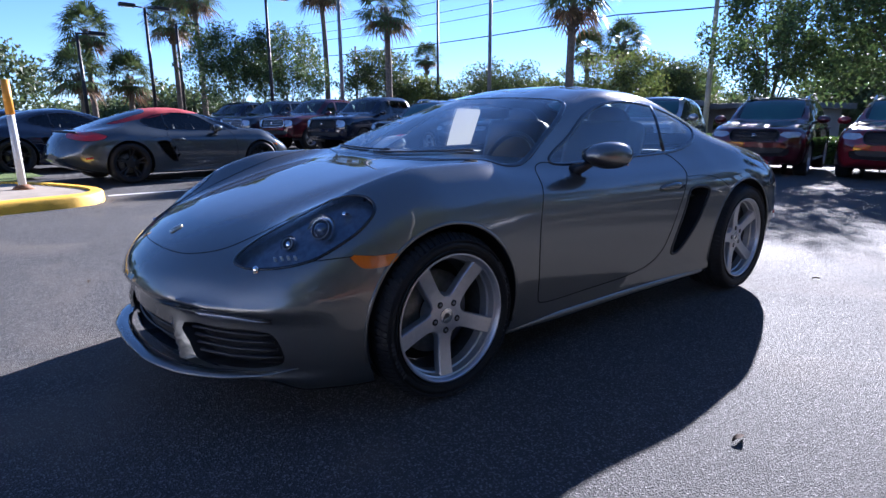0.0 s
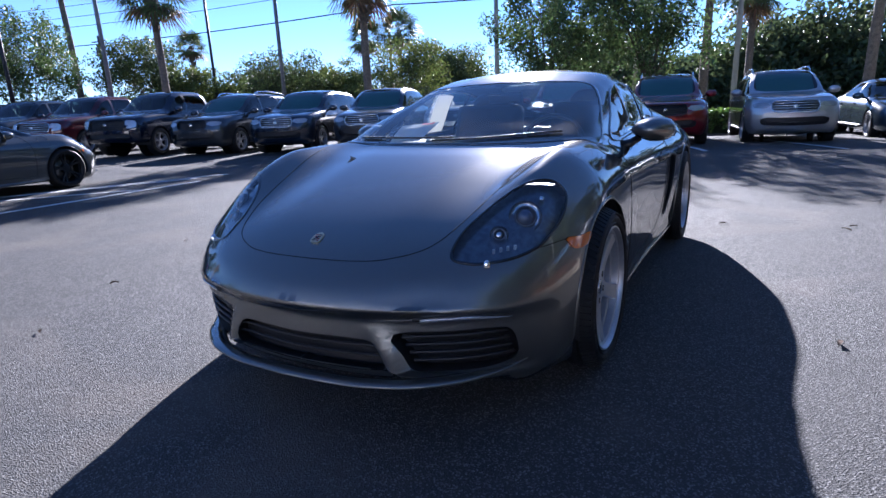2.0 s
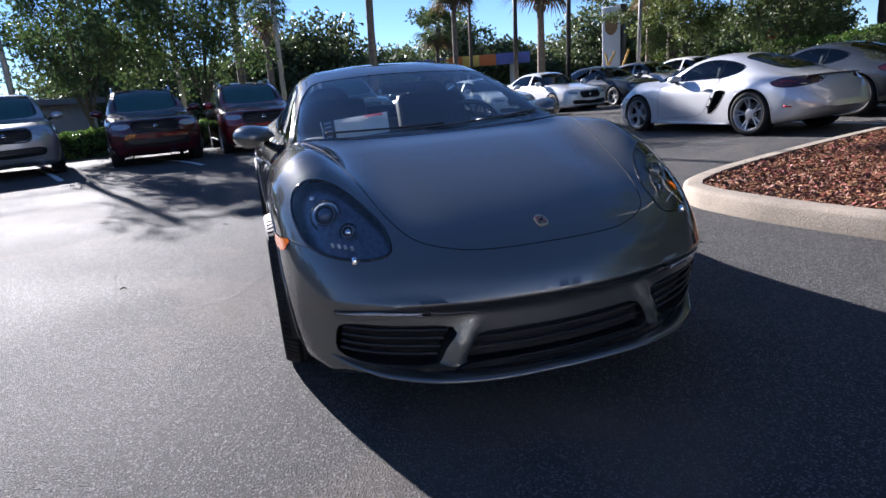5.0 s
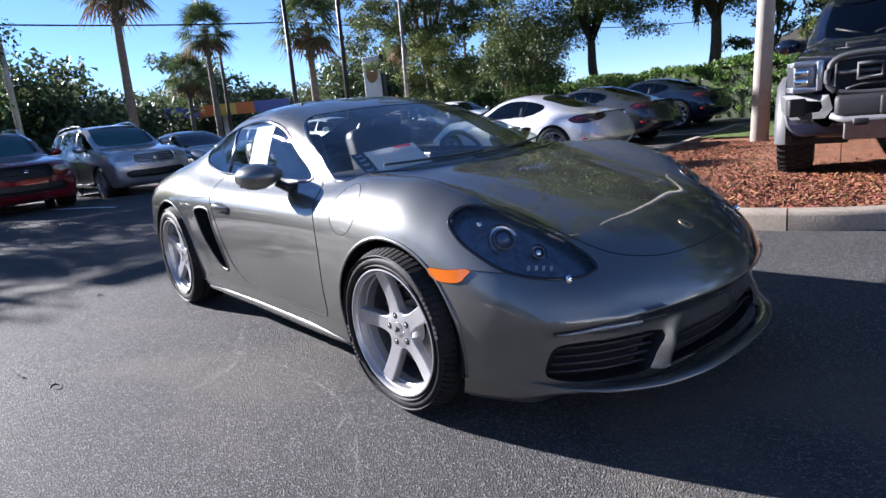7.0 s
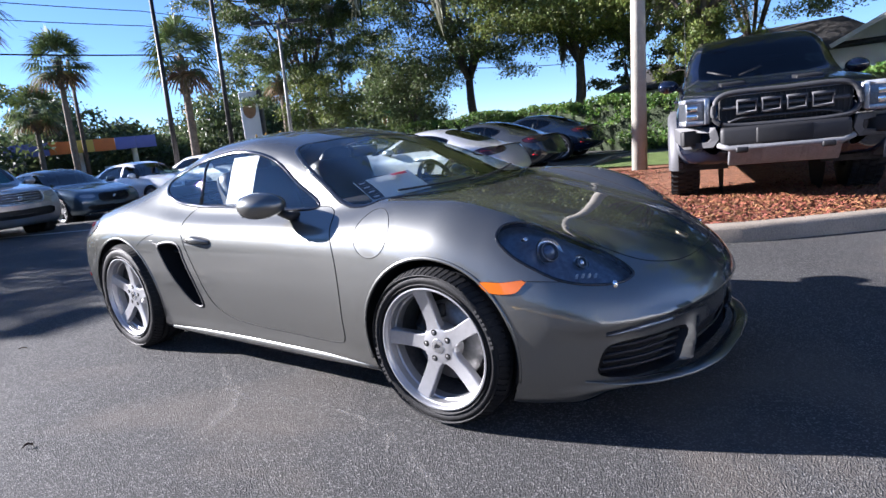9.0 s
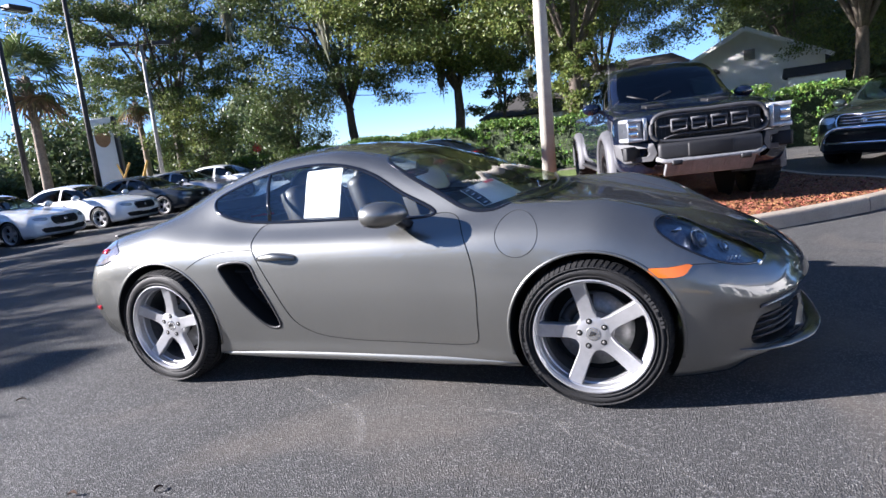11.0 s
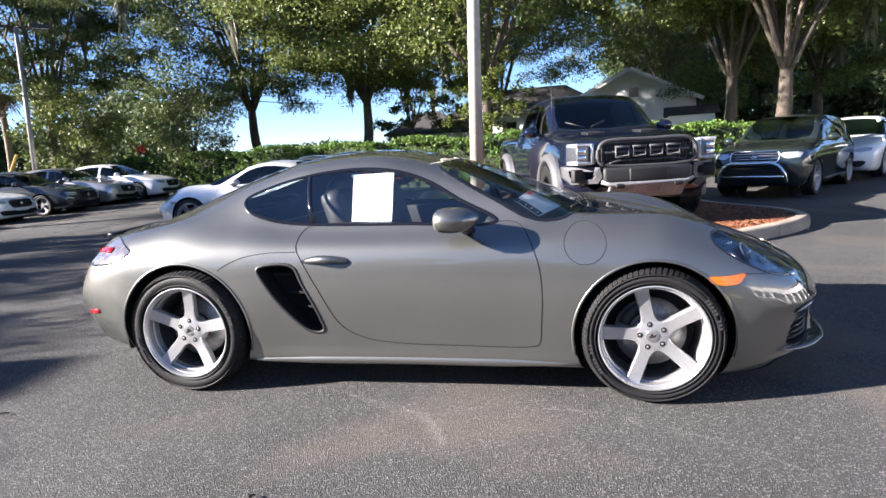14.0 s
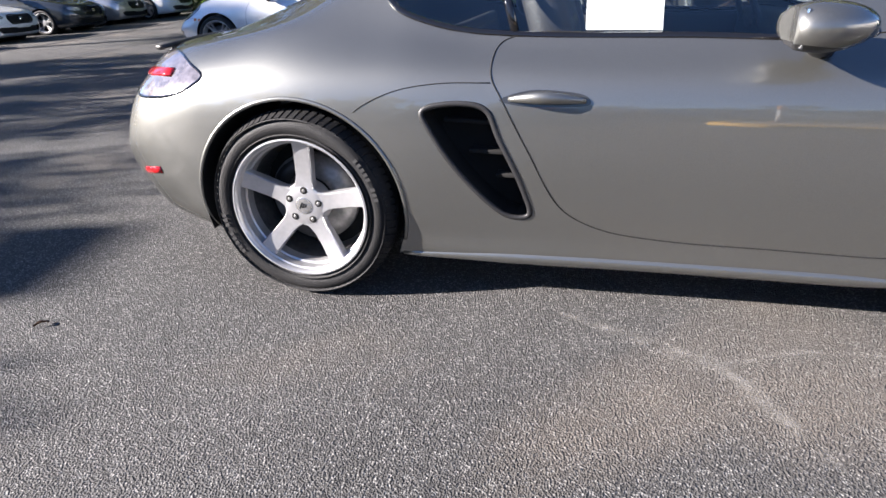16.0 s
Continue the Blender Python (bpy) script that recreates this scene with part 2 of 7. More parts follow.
def tube(points, r, seg=8, closed=False, flat=1.0, up=None):
    """A round or flattened bar along points, as (verts, faces)."""
    p = np.asarray(points, float)
    n = len(p)
    vs, fs = [], []
    prev = None
    for i in range(n):
        a, b = p[(i - 1) % n] if closed or i else p[0], p[(i + 1) % n] if closed or i < n - 1 else p[-1]
        d = Vector(b - a).normalized()
        ref = Vector(up[i] if up is not None else (0, 0, 1))
        if up is None and abs(d.z) > 0.95:
            ref = Vector((1, 0, 0))
        s = d.cross(ref).normalized()
        if prev is not None and up is None and s.dot(prev) < 0:
            s = -s
        prev = s
        u = s.cross(d).normalized()
        rr = r[i] if hasattr(r, "__len__") else r
        for k in range(seg):
            c = 2 * math.pi * k / seg
            vs.append(Vector(p[i]) + s * math.cos(c) * rr + u * math.sin(c) * rr * flat)
    m = n if closed else n - 1
    for i in range(m):
        for k in range(seg):
            a, b = i * seg + k, i * seg + (k + 1) % seg
            c, d2 = ((i + 1) % n) * seg + (k + 1) % seg, ((i + 1) % n) * seg + k
            fs.append((a, b, c, d2))
    if not closed:
        fs.append(tuple(range(seg))[::-1])
        fs.append(tuple((n - 1) * seg + k for k in range(seg)))
    return vs, fs


def lathe(profile, seg=48, axis="y"):
    """Turns (radius, along) pairs round an axis."""
    vs, fs = [], []
    m = len(profile)
    for k in range(seg):
        c, s = math.cos(2 * math.pi * k / seg), math.sin(2 * math.pi * k / seg)
        for r, a in profile:
            vs.append((r * c, a, r * s) if axis == "y" else (r * c, r * s, a))
    for k in range(seg):
        for i in range(m - 1):
            a, b = k * m + i, ((k + 1) % seg) * m + i
            fs.append((a, a + 1, b + 1, b))
    return vs, fs


def join(*meshes):
    vs, fs = [], []
    for v, f in meshes:
        o = len(vs)
        vs += [tuple(x) for x in v]
        fs += [tuple(i + o for i in g) for g in f]
    return vs, fs


def moved(m, mesh):
    return [m @ Vector(v) for v in mesh[0]], mesh[1]


def inside(poly, q):
    """Which of the points q lie in the polygon."""
    poly, q = np.asarray(poly), np.asarray(q)
    res = np.zeros(len(q), bool)
    x, y = q[:, 0], q[:, 1]
    for (x1, y1), (x2, y2) in zip(poly, np.roll(poly, -1, axis=0)):
        if y1 != y2:
            res ^= ((y1 > y) != (y2 > y)) & (x < (x2 - x1) * (y - y1) / (y2 - y1) + x1)
    return res


def nearest(poly, q):
    """The nearest places to the points q on the polygon's outline."""
    poly, q = np.asarray(poly, float), np.asarray(q, float)
    best, dist = q.copy(), np.full(len(q), 1e9)
    for a, b in zip(poly, np.roll(poly, -1, axis=0)):
        d = b - a
        t = np.clip(((q - a) @ d) / max(d @ d, 1e-12), 0, 1)
        c = a + t[:, None] * d
        e = np.linalg.norm(c - q, axis=1)
        k = e < dist
        best[k], dist[k] = c[k], e[k]
    return best


class Skin:
    """A car's outer skin: a dense sheet of quads that panels and panes are parted from along drawn outlines."""

    def __init__(self, verts, faces):
        self.v, self.f = np.asarray(verts, float), np.asarray(faces, int)
        self.zone = np.zeros(len(self.f), int)
        self.count = 0

        self.tree = BVHTree.FromPolygons([Vector(p) for p in self.v], [tuple(f) for f in self.f])

    def drop_on(self, q, axes, way):
        """Points of the plane 'axes' laid on the skin from the side 'way'."""
        k = ({0, 1, 2} - set(axes)).pop()
        out, nor = [], []
        for a, b in q:
            o = [0.0, 0.0, 0.0]
            o[axes[0]], o[axes[1]], o[k] = a, b, 6.0 * way
            d = [0.0, 0.0, 0.0]
            d[k] = -way
            hit, nn, _, _ = self.tree.ray_cast(Vector(o), Vector(d))
            if hit is None:
                hit, nn, _, _ = self.tree.find_nearest(Vector([o[0], o[1], o[2]]) * 1.0 if k != 1 else Vector((a, 0.8 * way, b)))
            out.append(hit)
            nor.append(nn if nn.dot(Vector(d)) < 0 else -nn)
        return out, nor

    def punch(self, poly, axes, keep):
        """Takes away all faces within the outline, whichever way they face."""
        c = self.v[self.f].mean(axis=1)
        self.zone[(self.zone == 0) & keep(c) & inside(poly, c[:, list(axes)])] = -1

    def cut(self, poly, axes, way, keep=None):
        """Parts the faces within the outline, seen from the side 'way' along the third axis; returns the zone's number."""
        k = ({0, 1, 2} - set(axes)).pop()
        c = self.v[self.f].mean(axis=1)
        n = np.cross(self.v[self.f[:, 2]] - self.v[self.f[:, 0]], self.v[self.f[:, 3]] - self.v[self.f[:, 1]])
        ok = (n[:, k] * way > 0) & (self.zone == 0)
        if keep is not None:
            ok &= keep(c)
        sel = ok & inside(poly, c[:, list(axes)])
        self.count += 1
        self.zone[sel] = self.count
        edge = np.intersect1d(np.unique(self.f[sel]), np.unique(self.f[~sel]))
        # only the rim moves on to the outline
        old = self.v[np.ix_(edge, list(axes))]
        new_at = nearest(poly, old)
        far = np.linalg.norm(new_at - old, axis=1) > 0.05
        new_at[far] = old[far]
        self.v[np.ix_(edge, list(axes))] = new_at
        # and back on to the skin
        for i in edge[~far]:
            o = Vector(self.v[i])
            o[k] += 0.06 * way
            d = Vector((0, 0, 0))
            d[k] = -way
            hit = self.tree.ray_cast(o, d, 0.12)[0]
            if hit is not None:
                self.v[i][k] = hit[k]
        return self.count

    def take(self, zone, lift=0.0):
        f = self.f[self.zone == zone]
        idx, inv = np.unique(f, return_inverse=True)
        v = self.v[idx].copy()
        return [tuple(p) for p in v], [tuple(g) for g in inv.reshape(f.shape)]


# ---- cars ----
def loft(c, front, rear, nu, nv, sweep_f=0.0, sweep_r=0.0, bend_f=1.3, bend_r=-1.3):
    """A car's closed outer form: rings across the length, each a smooth curve from the sill over the shoulder to the roof."""
    s = np.linspace(0, 1, nu)
    s = 0.35 * s + 0.65 * (0.5 - 0.5 * np.cos(np.pi * s))
    xs = front + (rear - front) * s
    rows = []
    for x in xs:
        g = {k: float(f(x)) for k, f in c.items()}
        ctrl = [(0, g["zc"]), (g["yr"] * 0.55, g["zc"] - 0.18 * (g["zc"] - g["zr"])), (g["yr"], g["zr"]), (g["yf"], g["zf"]), (g["ys"], g["zs"]),
                (g["ym"], g["zm"]), (g["yl"], g["zl"]), (g["yb"], g["zb"] + 0.01), (g["yb"] * 0.8, g["zb"]), (0, g["zb"])]
        h = spline(ctrl, nv)
        h[0, 0] = h[-1, 0] = 0
        y = np.concatenate([h[:, 0], -h[-2:0:-1, 0]])
        z = np.concatenate([h[:, 1], h[-2:0:-1, 1]])
        kf = sweep_f * np.clip((x - bend_f) / (front - bend_f), 0, 1) ** 1.5
        kr = sweep_r * np.clip((bend_r - x) / (bend_r - rear), 0, 1) ** 1.5
        rows.append(np.stack([x - (kf - kr) * y * y, y, z], 1))
    m = len(rows[0])
    v = np.concatenate(rows)
    f = [(i * m + k, i * m + (k + 1) % m, (i + 1) * m + (k + 1) % m, (i + 1) * m + k) for i in range(nu - 1) for k in range(m)]
    # close both ends with a bowed sheet from side to side
    extra, nx = [], max(20, nu // 3)
    f = list(f)
    for base, turn, end, bow in ((0, False, front, sweep_f), ((nu - 1) * m, True, rear, -sweep_r)):
        grid = []
        for k in range(nv):
            pa, pb = base + k, base + (m - k) % m
            if pa == pb:
                grid.append([pa] * (nx + 1))
                continue
            row = [pa]
            for j in range(1, nx):
                yy = v[pa][1] * math.cos(math.pi * j / nx)
                row.append(len(v) + len(extra))
                extra.append((end - bow * yy * yy, yy, v[pa][2]))
            grid.append(row + [pb])
        for k in range(nv - 1):
            for j in range(nx):
                quad = (grid[k][j], grid[k][j + 1], grid[k + 1][j + 1], grid[k + 1][j])
                q = list(dict.fromkeys(quad))
                if len(q) < 3:
                    continue
                if len(q) == 3:
                    continue
                f.append(quad if not turn else quad[::-1])
    v = np.vstack([v, np.array(extra)])
    f = np.array(f)
    nn = np.cross(v[f[:, 2]] - v[f[:, 0]], v[f[:, 3]] - v[f[:, 1]])
    mid = v[f].mean(axis=1) - np.array([0, 0, v[:, 2].mean()])
    if (np.sum(nn * mid, axis=1) < 0).mean() > 0.5:
        f = f[:, ::-1]
    return Skin(v, f)


def circle(x, z, r, n=48):
    return [(x + r * math.cos(2 * math.pi * k / n), z + r * math.sin(2 * math.pi * k / n)) for k in range(n)]


def mirror(poly):
    return [(-a, b) for a, b in poly]


def seam(skin, outline, axes, way, r, material, name, parent, closed=True, flat=1.0, lift=0.0, n=0):
    p, nor = skin.drop_on(outline, axes, way)
    p = [a + b * lift for a, b in zip(p, nor)]
    return part(name, tube(p, r, 6, closed, flat, [tuple(x) for x in nor]), material, parent)


def wheel(parent, at, tyre_r, rim_r, width, side, style="five", alloy=None, name="wheel", label="", spin=0.0, fine=True):
    """A wheel whose outer face looks along y * side."""
    alloy = alloy or ALLOY
    w = new(name)
    w.empty_display_size = 0.1
    w.parent = parent
    w.matrix_basis = pose(*at, 0, 0, 0 if side < 0 else 180)
    if label:
        w["label"] = label
    seg = 72 if fine else 36
    h = width / 2
    # the tyre: outer face at y = -h
    prof = [(rim_r - 0.012, -h + 0.02), (rim_r + 0.006, -h + 0.004), (rim_r + 0.03, -h - 0.006), ((tyre_r + rim_r) / 2, -h - 0.012), (tyre_r - 0.03, -h - 0.004), (tyre_r - 0.012, -h + 0.012), (tyre_r - 0.004, -h + 0.03)]
    grooves = []
    for g in (-0.5, -0.17, 0.17, 0.5) if fine else ():
        y = g * h
        grooves += [(tyre_r, y - 0.006), (tyre_r - 0.007, y - 0.004), (tyre_r - 0.007, y + 0.004), (tyre_r, y + 0.006)]
    prof += grooves + [(tyre_r - 0.004, h - 0.03), (tyre_r - 0.012, h - 0.012), (tyre_r - 0.03, h), ((tyre_r + rim_r) / 2, h + 0.01), (rim_r, h - 0.005), (rim_r - 0.012, h - 0.02)]
    tyre = lathe(prof, seg)
    if fine:
        # sipes on the shoulder
        ribs = []
        for k in range(78):
            a = 2 * math.pi * k / 78
            rot = Matrix.Rotation(a, 4, "Y")
            b = box((tyre_r * 0.054, 0.052, 0.012), (0, 0, 0), Matrix.Rotation(0.42, 3, "X"))
            vs = [rot @ Vector((v.co.x + 0.25 * v.co.y, v.co.y - h + 0.020, v.co.z + tyre_r - 0.0122)) for v in b.verts]
            b.verts.index_update()
            fs = [tuple(x.index for x in f.verts) for f in b.faces]
            b.free()
            ribs.append((vs, fs))
        tagged(part("tread", join(*ribs), RUBBER, w, smooth=False), kind="stuff")
        marks = []
        for start in (0.9, 4.1):
            for k in range(9):
                if k == 5:
                    continue
                rot = Matrix.Rotation(start + k * 0.062, 4, "Y")
                b = box((0.011, 0.003, 0.017), (0, -h - 0.0115, (tyre_r + rim_r) / 2 + 0.004))
                b.verts.index_update()
                marks.append(([rot @ v.co for v in b.verts], [tuple(v.index for v in f.verts) for f in b.faces]))
                b.free()
        tagged(part("sidewall_mark", join(*marks), SIDEWALL, w, smooth=False), kind="stuff")
        for rr in (rim_r + 0.020, tyre_r - 0.022):
            part("sidewall_bead", lathe([(rr - 0.003, -h - 0.004), (rr, -h - 0.0125), (rr + 0.003, -h - 0.004)], seg), RUBBER, w)
    part("tyre", tyre, RUBBER, w)
    lip = lathe([(rim_r - 0.004, -h + 0.012), (rim_r + 0.006, -h - 0.001), (rim_r + 0.007, -h - 0.006), (rim_r + 0.001, -h - 0.007), (rim_r - 0.005, -h), (rim_r - 0.007, -h + 0.012), (rim_r - 0.013, -h + 0.016), (rim_r - 0.016, -h + 0.045), (rim_r - 0.022, -h + 0.050), (rim_r - 0.025, -h + 0.085)], seg)
    sharp(part("rim", lip, alloy, w), 40)
    barrel = lathe([(rim_r - 0.025, -h + 0.085), (rim_r - 0.034, 0.035), (rim_r - 0.03, h - 0.01)], seg)
    part("barrel", barrel, BARREL if fine else ALLOY_DARK, w)
    # spokes
    n = {"five": 5, "split": 5, "multi": 10, "six": 6}[style]
    for k in range(n):
        rot = Matrix.Rotation(2 * math.pi * k / n + spin, 4, "Y")
        legs = [0.0] if style != "split" else [-0.16, 0.16]
        for lean in legs:
            wid0, wid1 = (0.054, 0.062) if style == "five" else (0.075, 0.05) if style == "six" else (0.03, 0.022)
            vs, fs = [], []
            for i in range(13):
                t = (i / 12) ** 1.25
                r = 0.040 + (rim_r - 0.045) * t
                half = (wid0 + (wid1 - wid0) * t) / 2 * (1.12 if t > 0.93 else 1) * rim_r / 0.229
                if style == "five":
                    half += 0.030 * max(0, 1 - t * 2.9) ** 2
                yo = -h + 0.016 + 0.024 * math.sin(math.pi * min(1, (1 - t) * 1.3) / 2)
                yi = yo + 0.034
                cx = lean * (t * rim_r)
                for px, py in ((-half, yi), (-half * 0.97, yo + 0.005), (-half * 0.86, yo), (half * 0.86, yo), (half * 0.97, yo + 0.005), (half, yi)):
                    vs.append(rot @ Vector((px + cx, py, r)))
            for i in range(12):
                for j in range(6):
                    a, b = i * 6 + j, i * 6 + (j + 1) % 6
                    fs.append((a, b, b + 6, a + 6))
            sharp(part("spoke", (vs, fs), alloy, w), 22)
    hub = lathe([(0.001, -h + 0.0385), (0.035, -h + 0.0387), (0.070, -h + 0.0392), (0.079, -h + 0.043), (0.084, -h + 0.055), (0.085, -h + 0.1)], 40)
    sharp(part("hub", hub, alloy, w), 35)
    if fine:
        cap = lathe([(0.001, -h + 0.0350), (0.012, -h + 0.0350), (0.026, -h + 0.0352), (0.031, -h + 0.0365), (0.033, -h + 0.041)], 28)
        sharp(part("centre_cap", cap, mat_cap(), w), 25)
        for k in range(3):
            part("cap_crest", box((0.006, 0.002, 0.026 - 0.006 * k), (-0.009 + 0.009 * k, -h + 0.0346, 0.001), Matrix.Rotation(0.5, 3, "Y"), 0.0008), ALLOY_DARK, w)
    for k in range(5):
        a = 2 * math.pi * k / 5 + spin
        if not fine:
            continue
        at_ = Matrix.Translation((0.0585 * math.sin(a), 0, 0.0585 * math.cos(a)))
        # near-black disc round each nut paints the depth of its hole
        seat_ = part("lug_seat", moved(at_, lathe([(0.001, -h + 0.0374), (0.0122, -h + 0.0374), (0.0135, -h + 0.0380), (0.014, -h + 0.05)], 18)), SEAM_SHADE, w)
        part("lug_nut", moved(at_, lathe([(0.001, -h + 0.0360), (0.0035, -h + 0.0358), (0.0062, -h + 0.0360), (0.0070, -h + 0.038)], 6)), STEEL, seat_)
    disc = lathe([(0.075, 0.005), (0.148 * rim_r / 0.22, 0.005), (0.148 * rim_r / 0.22, 0.033), (0.075, 0.033)], 48)
    part("brake_disc", disc, STEEL, w)
    if fine:
        vs, fs = [], []
        for i in range(9):
            a = math.radians(200 + 70 * i / 8) + (0 if side < 0 else math.pi)
            for r, y in ((0.105, -0.02), (0.158, -0.02), (0.158, 0.05), (0.105, 0.05)):
                vs.append((r * math.cos(a), y, -r * math.sin(a)))
        for i in range(8):
            for j in range(4):
                a, b = i * 4 + j, i * 4 + (j + 1) % 4
                fs.append((a, b, b + 4, a + 4))
        fs += [(0, 1, 2, 3), (32, 33, 34, 35)]
        part("brake_caliper", (vs, fs), ALLOY_DARK, w)
    back = lathe([(0.02, 0.045), (rim_r - 0.035, 0.06)], 24)
    part("wheel_back", back, SEAM_SHADE, w)
    return w


CAPM = []


def mat_cap():
    if not CAPM:
        CAPM.append(mat("cap_silver", (0.55, 0.55, 0.55), 0.25, 0.9, coat=0.5))
    return CAPM[0]


SPORTS_COUPE = {k: curve_of(s) for k, s in dict(
    zc="2.165 .462 2.158 .485 2.14 .515 2.10 .555 2.03 .608 1.95 .652 1.8 .712 1.5 .795 1.2 .862 1.0 .898 .95 .915 .7 1.02 .4 1.14 .1 1.237 -.1 1.275 -.3 1.288 -.6 1.267 -.9 1.203 -1.2 1.105 -1.5 .99 -1.75 .908 -1.95 .875 -2.0 .845 -2.08 .77 -2.15 .66 -2.2 .53 -2.21 .50",
    yr="2.165 .22 2.11 .34 2.0 .42 1.8 .46 1.5 .50 1.2 .54 .95 .60 .7 .645 .4 .605 .1 .57 -.2 .555 -.5 .545 -.9 .55 -1.2 .57 -1.5 .54 -1.8 .49 -2.0 .43 -2.15 .34 -2.21 .2",
    zr="2.165 .460 2.158 .482 2.14 .51 2.10 .552 2.03 .60 1.95 .642 1.8 .700 1.5 .785 1.2 .855 .95 .902 .7 .975 .4 1.075 .1 1.165 -.2 1.212 -.5 1.202 -.9 1.115 -1.2 1.015 -1.5 .935 -1.8 .88 -1.97 .855 -2.0 .825 -2.15 .64 -2.21 .495",
    yf="2.165 .38 2.11 .52 2.0 .60 1.8 .655 1.5 .68 1.24 .695 .95 .712 .6 .722 .2 .722 -.2 .720 -.6 .722 -.9 .735 -1.24 .765 -1.5 .745 -1.8 .685 -2.0 .60 -2.15 .46 -2.21 .3",
    zf="2.165 .456 2.155 .475 2.11 .53 2.0 .602 1.9 .660 1.75 .745 1.5 .850 1.24 .902 1.0 .905 .8 .889 .5 .882 .2 .885 -.2 .89 -.6 .905 -.9 .925 -1.24 .92 -1.5 .898 -1.8 .862 -2.0 .78 -2.15 .60 -2.21 .488",
    ys="2.165 .56 2.15 .61 2.11 .665 2.0 .72 1.8 .785 1.5 .825 1.24 .842 .9 .838 .4 .833 0 .83 -.5 .838 -.9 .858 -1.24 .872 -1.6 .862 -1.85 .815 -2.05 .72 -2.15 .6 -2.21 .4",
    zs="2.165 .445 2.15 .46 2.11 .497 2.0 .57 1.8 .645 1.5 .735 1.24 .785 .9 .79 .4 .775 0 .775 -.5 .78 -.9 .79 -1.24 .79 -1.6 .775 -1.85 .752 -2.05 .67 -2.15 .56 -2.21 .475",
    ym="2.165 .60 2.15 .655 2.11 .715 2.0 .775 1.85 .825 1.6 .865 1.24 .888 .9 .878 .5 .862 0 .856 -.5 .866 -.9 .888 -1.24 .90 -1.6 .892 -1.85 .86 -2.05 .785 -2.15 .68 -2.21 .46",
    zm="2.165 .40 2.11 .43 2.0 .49 1.6 .54 1.24 .56 .5 .56 0 .57 -1.24 .58 -1.85 .57 -2.1 .53 -2.21 .455",
    yl="2.165 .575 2.15 .63 2.11 .69 2.0 .755 1.85 .805 1.6 .845 1.24 .872 .9 .862 .5 .846 0 .84 -.5 .848 -.9 .868 -1.24 .88 -1.6 .868 -1.85 .825 -2.05 .74 -2.15 .64 -2.21 .42",
    zl="2.165 .29 2.11 .265 2.0 .245 1.6 .21 1.24 .235 .5 .27 0 .27 -1.24 .27 -1.85 .30 -2.1 .40 -2.21 .435",
    yb="2.165 .53 2.11 .61 2.0 .68 1.85 .74 1.6 .80 1.24 .84 .9 .84 .5 .83 0 .825 -.9 .845 -1.24 .85 -1.6 .80 -1.85 .73 -2.05 .64 -2.21 .36",
    zb="2.165 .235 2.14 .212 2.09 .19 2.0 .165 1.88 .125 1.6 .115 1.24 .15 .5 .155 0 .155 -1.24 .17 -1.6 .19 -1.9 .24 -2.1 .33 -2.21 .42").items()}

DLO = spline(pts(".50,.893 .31,1.0 .13,1.105 -.04,1.163 -.24,1.186 -.52,1.168 -.78,1.112 -.93,1.045 -.90,.995 -.72,.93 -.5,.905 0,.893"), 120, True)
DOOR = spline(pts(".615,.875 .70,.72 .722,.56 .715,.40 .70,.285 .66,.272 .3,.272 -.03,.282 -.21,.312 -.33,.38 -.44,.57 -.525,.73 -.56,.80 -.545,.875 -.45,.905 0,.888 .4,.884"), 160, True)
HEADLAMP = spline(pts("1.935,.525 1.84,.52 1.74,.553 1.65,.60 1.58,.665 1.515,.745 1.515,.78 1.57,.797 1.66,.79 1.75,.765 1.83,.715 1.885,.655 1.93,.575"), 80, True)
INTAKE = spline(pts("-.775,.69 -.72,.712 -.575,.70 -.53,.61 -.45,.44 -.43,.35 -.50,.345 -.64,.47 -.745,.62"), 80, True)
MARKER = spline(pts("1.475,.616 1.56,.619 1.65,.624 1.635,.603 1.615,.583 1.53,.579 1.50,.588"), 40, True)
HOOD = spline([(a, b * s) for s in (1,) for a, b in pts("2.06,0 2.045,.2 2.01,.32 1.93,.435 1.8,.495 1.5,.555 1.2,.62 .98,.675 .915,.665 .985,.4 1.01,0")] + [(a, -b) for a, b in pts(".985,.4 .915,.665 .98,.675 1.2,.62 1.5,.555 1.8,.495 1.93,.435 2.01,.32 2.045,.2")], 200, True)
SCREEN = spline(pts(".985,0 .968,.36 .91,.60 .845,.70 .74,.718 .49,.660 .28,.588 .185,.52 .20,.25 .205,0 .20,-.25 .185,-.52 .28,-.588 .49,-.660 .74,-.718 .845,-.70 .91,-.60 .968,-.36"), 160, True)
REARGLASS = spline(pts("-.72,0 -.74,.3 -.80,.43 -1.0,.44 -1.35,.40 -1.46,.33 -1.49,0 -1.46,-.33 -1.35,-.40 -1.0,-.44 -.80,-.43 -.74,-.3"), 120, True)
MIDGRILLE = spline(pts("-.308,.318 -.285,.332 0,.337 .285,.332 .308,.318 .342,.245 .325,.226 0,.222 -.325,.226 -.342,.245"), 90, True)
SIDEGRILLE = spline(pts(".362,.352 .40,.366 .54,.374 .66,.380 .712,.368 .728,.31 .722,.262 .66,.236 .52,.230 .432,.234 .398,.29"), 70, True)
TAILLAMP = spline(pts("-1.555,.80 -1.62,.835 -1.70,.862 -1.82,.868 -1.98,.85 -2.02,.77 -1.9,.725 -1.77,.725 -1.68,.737 -1.60,.765"), 60, True)


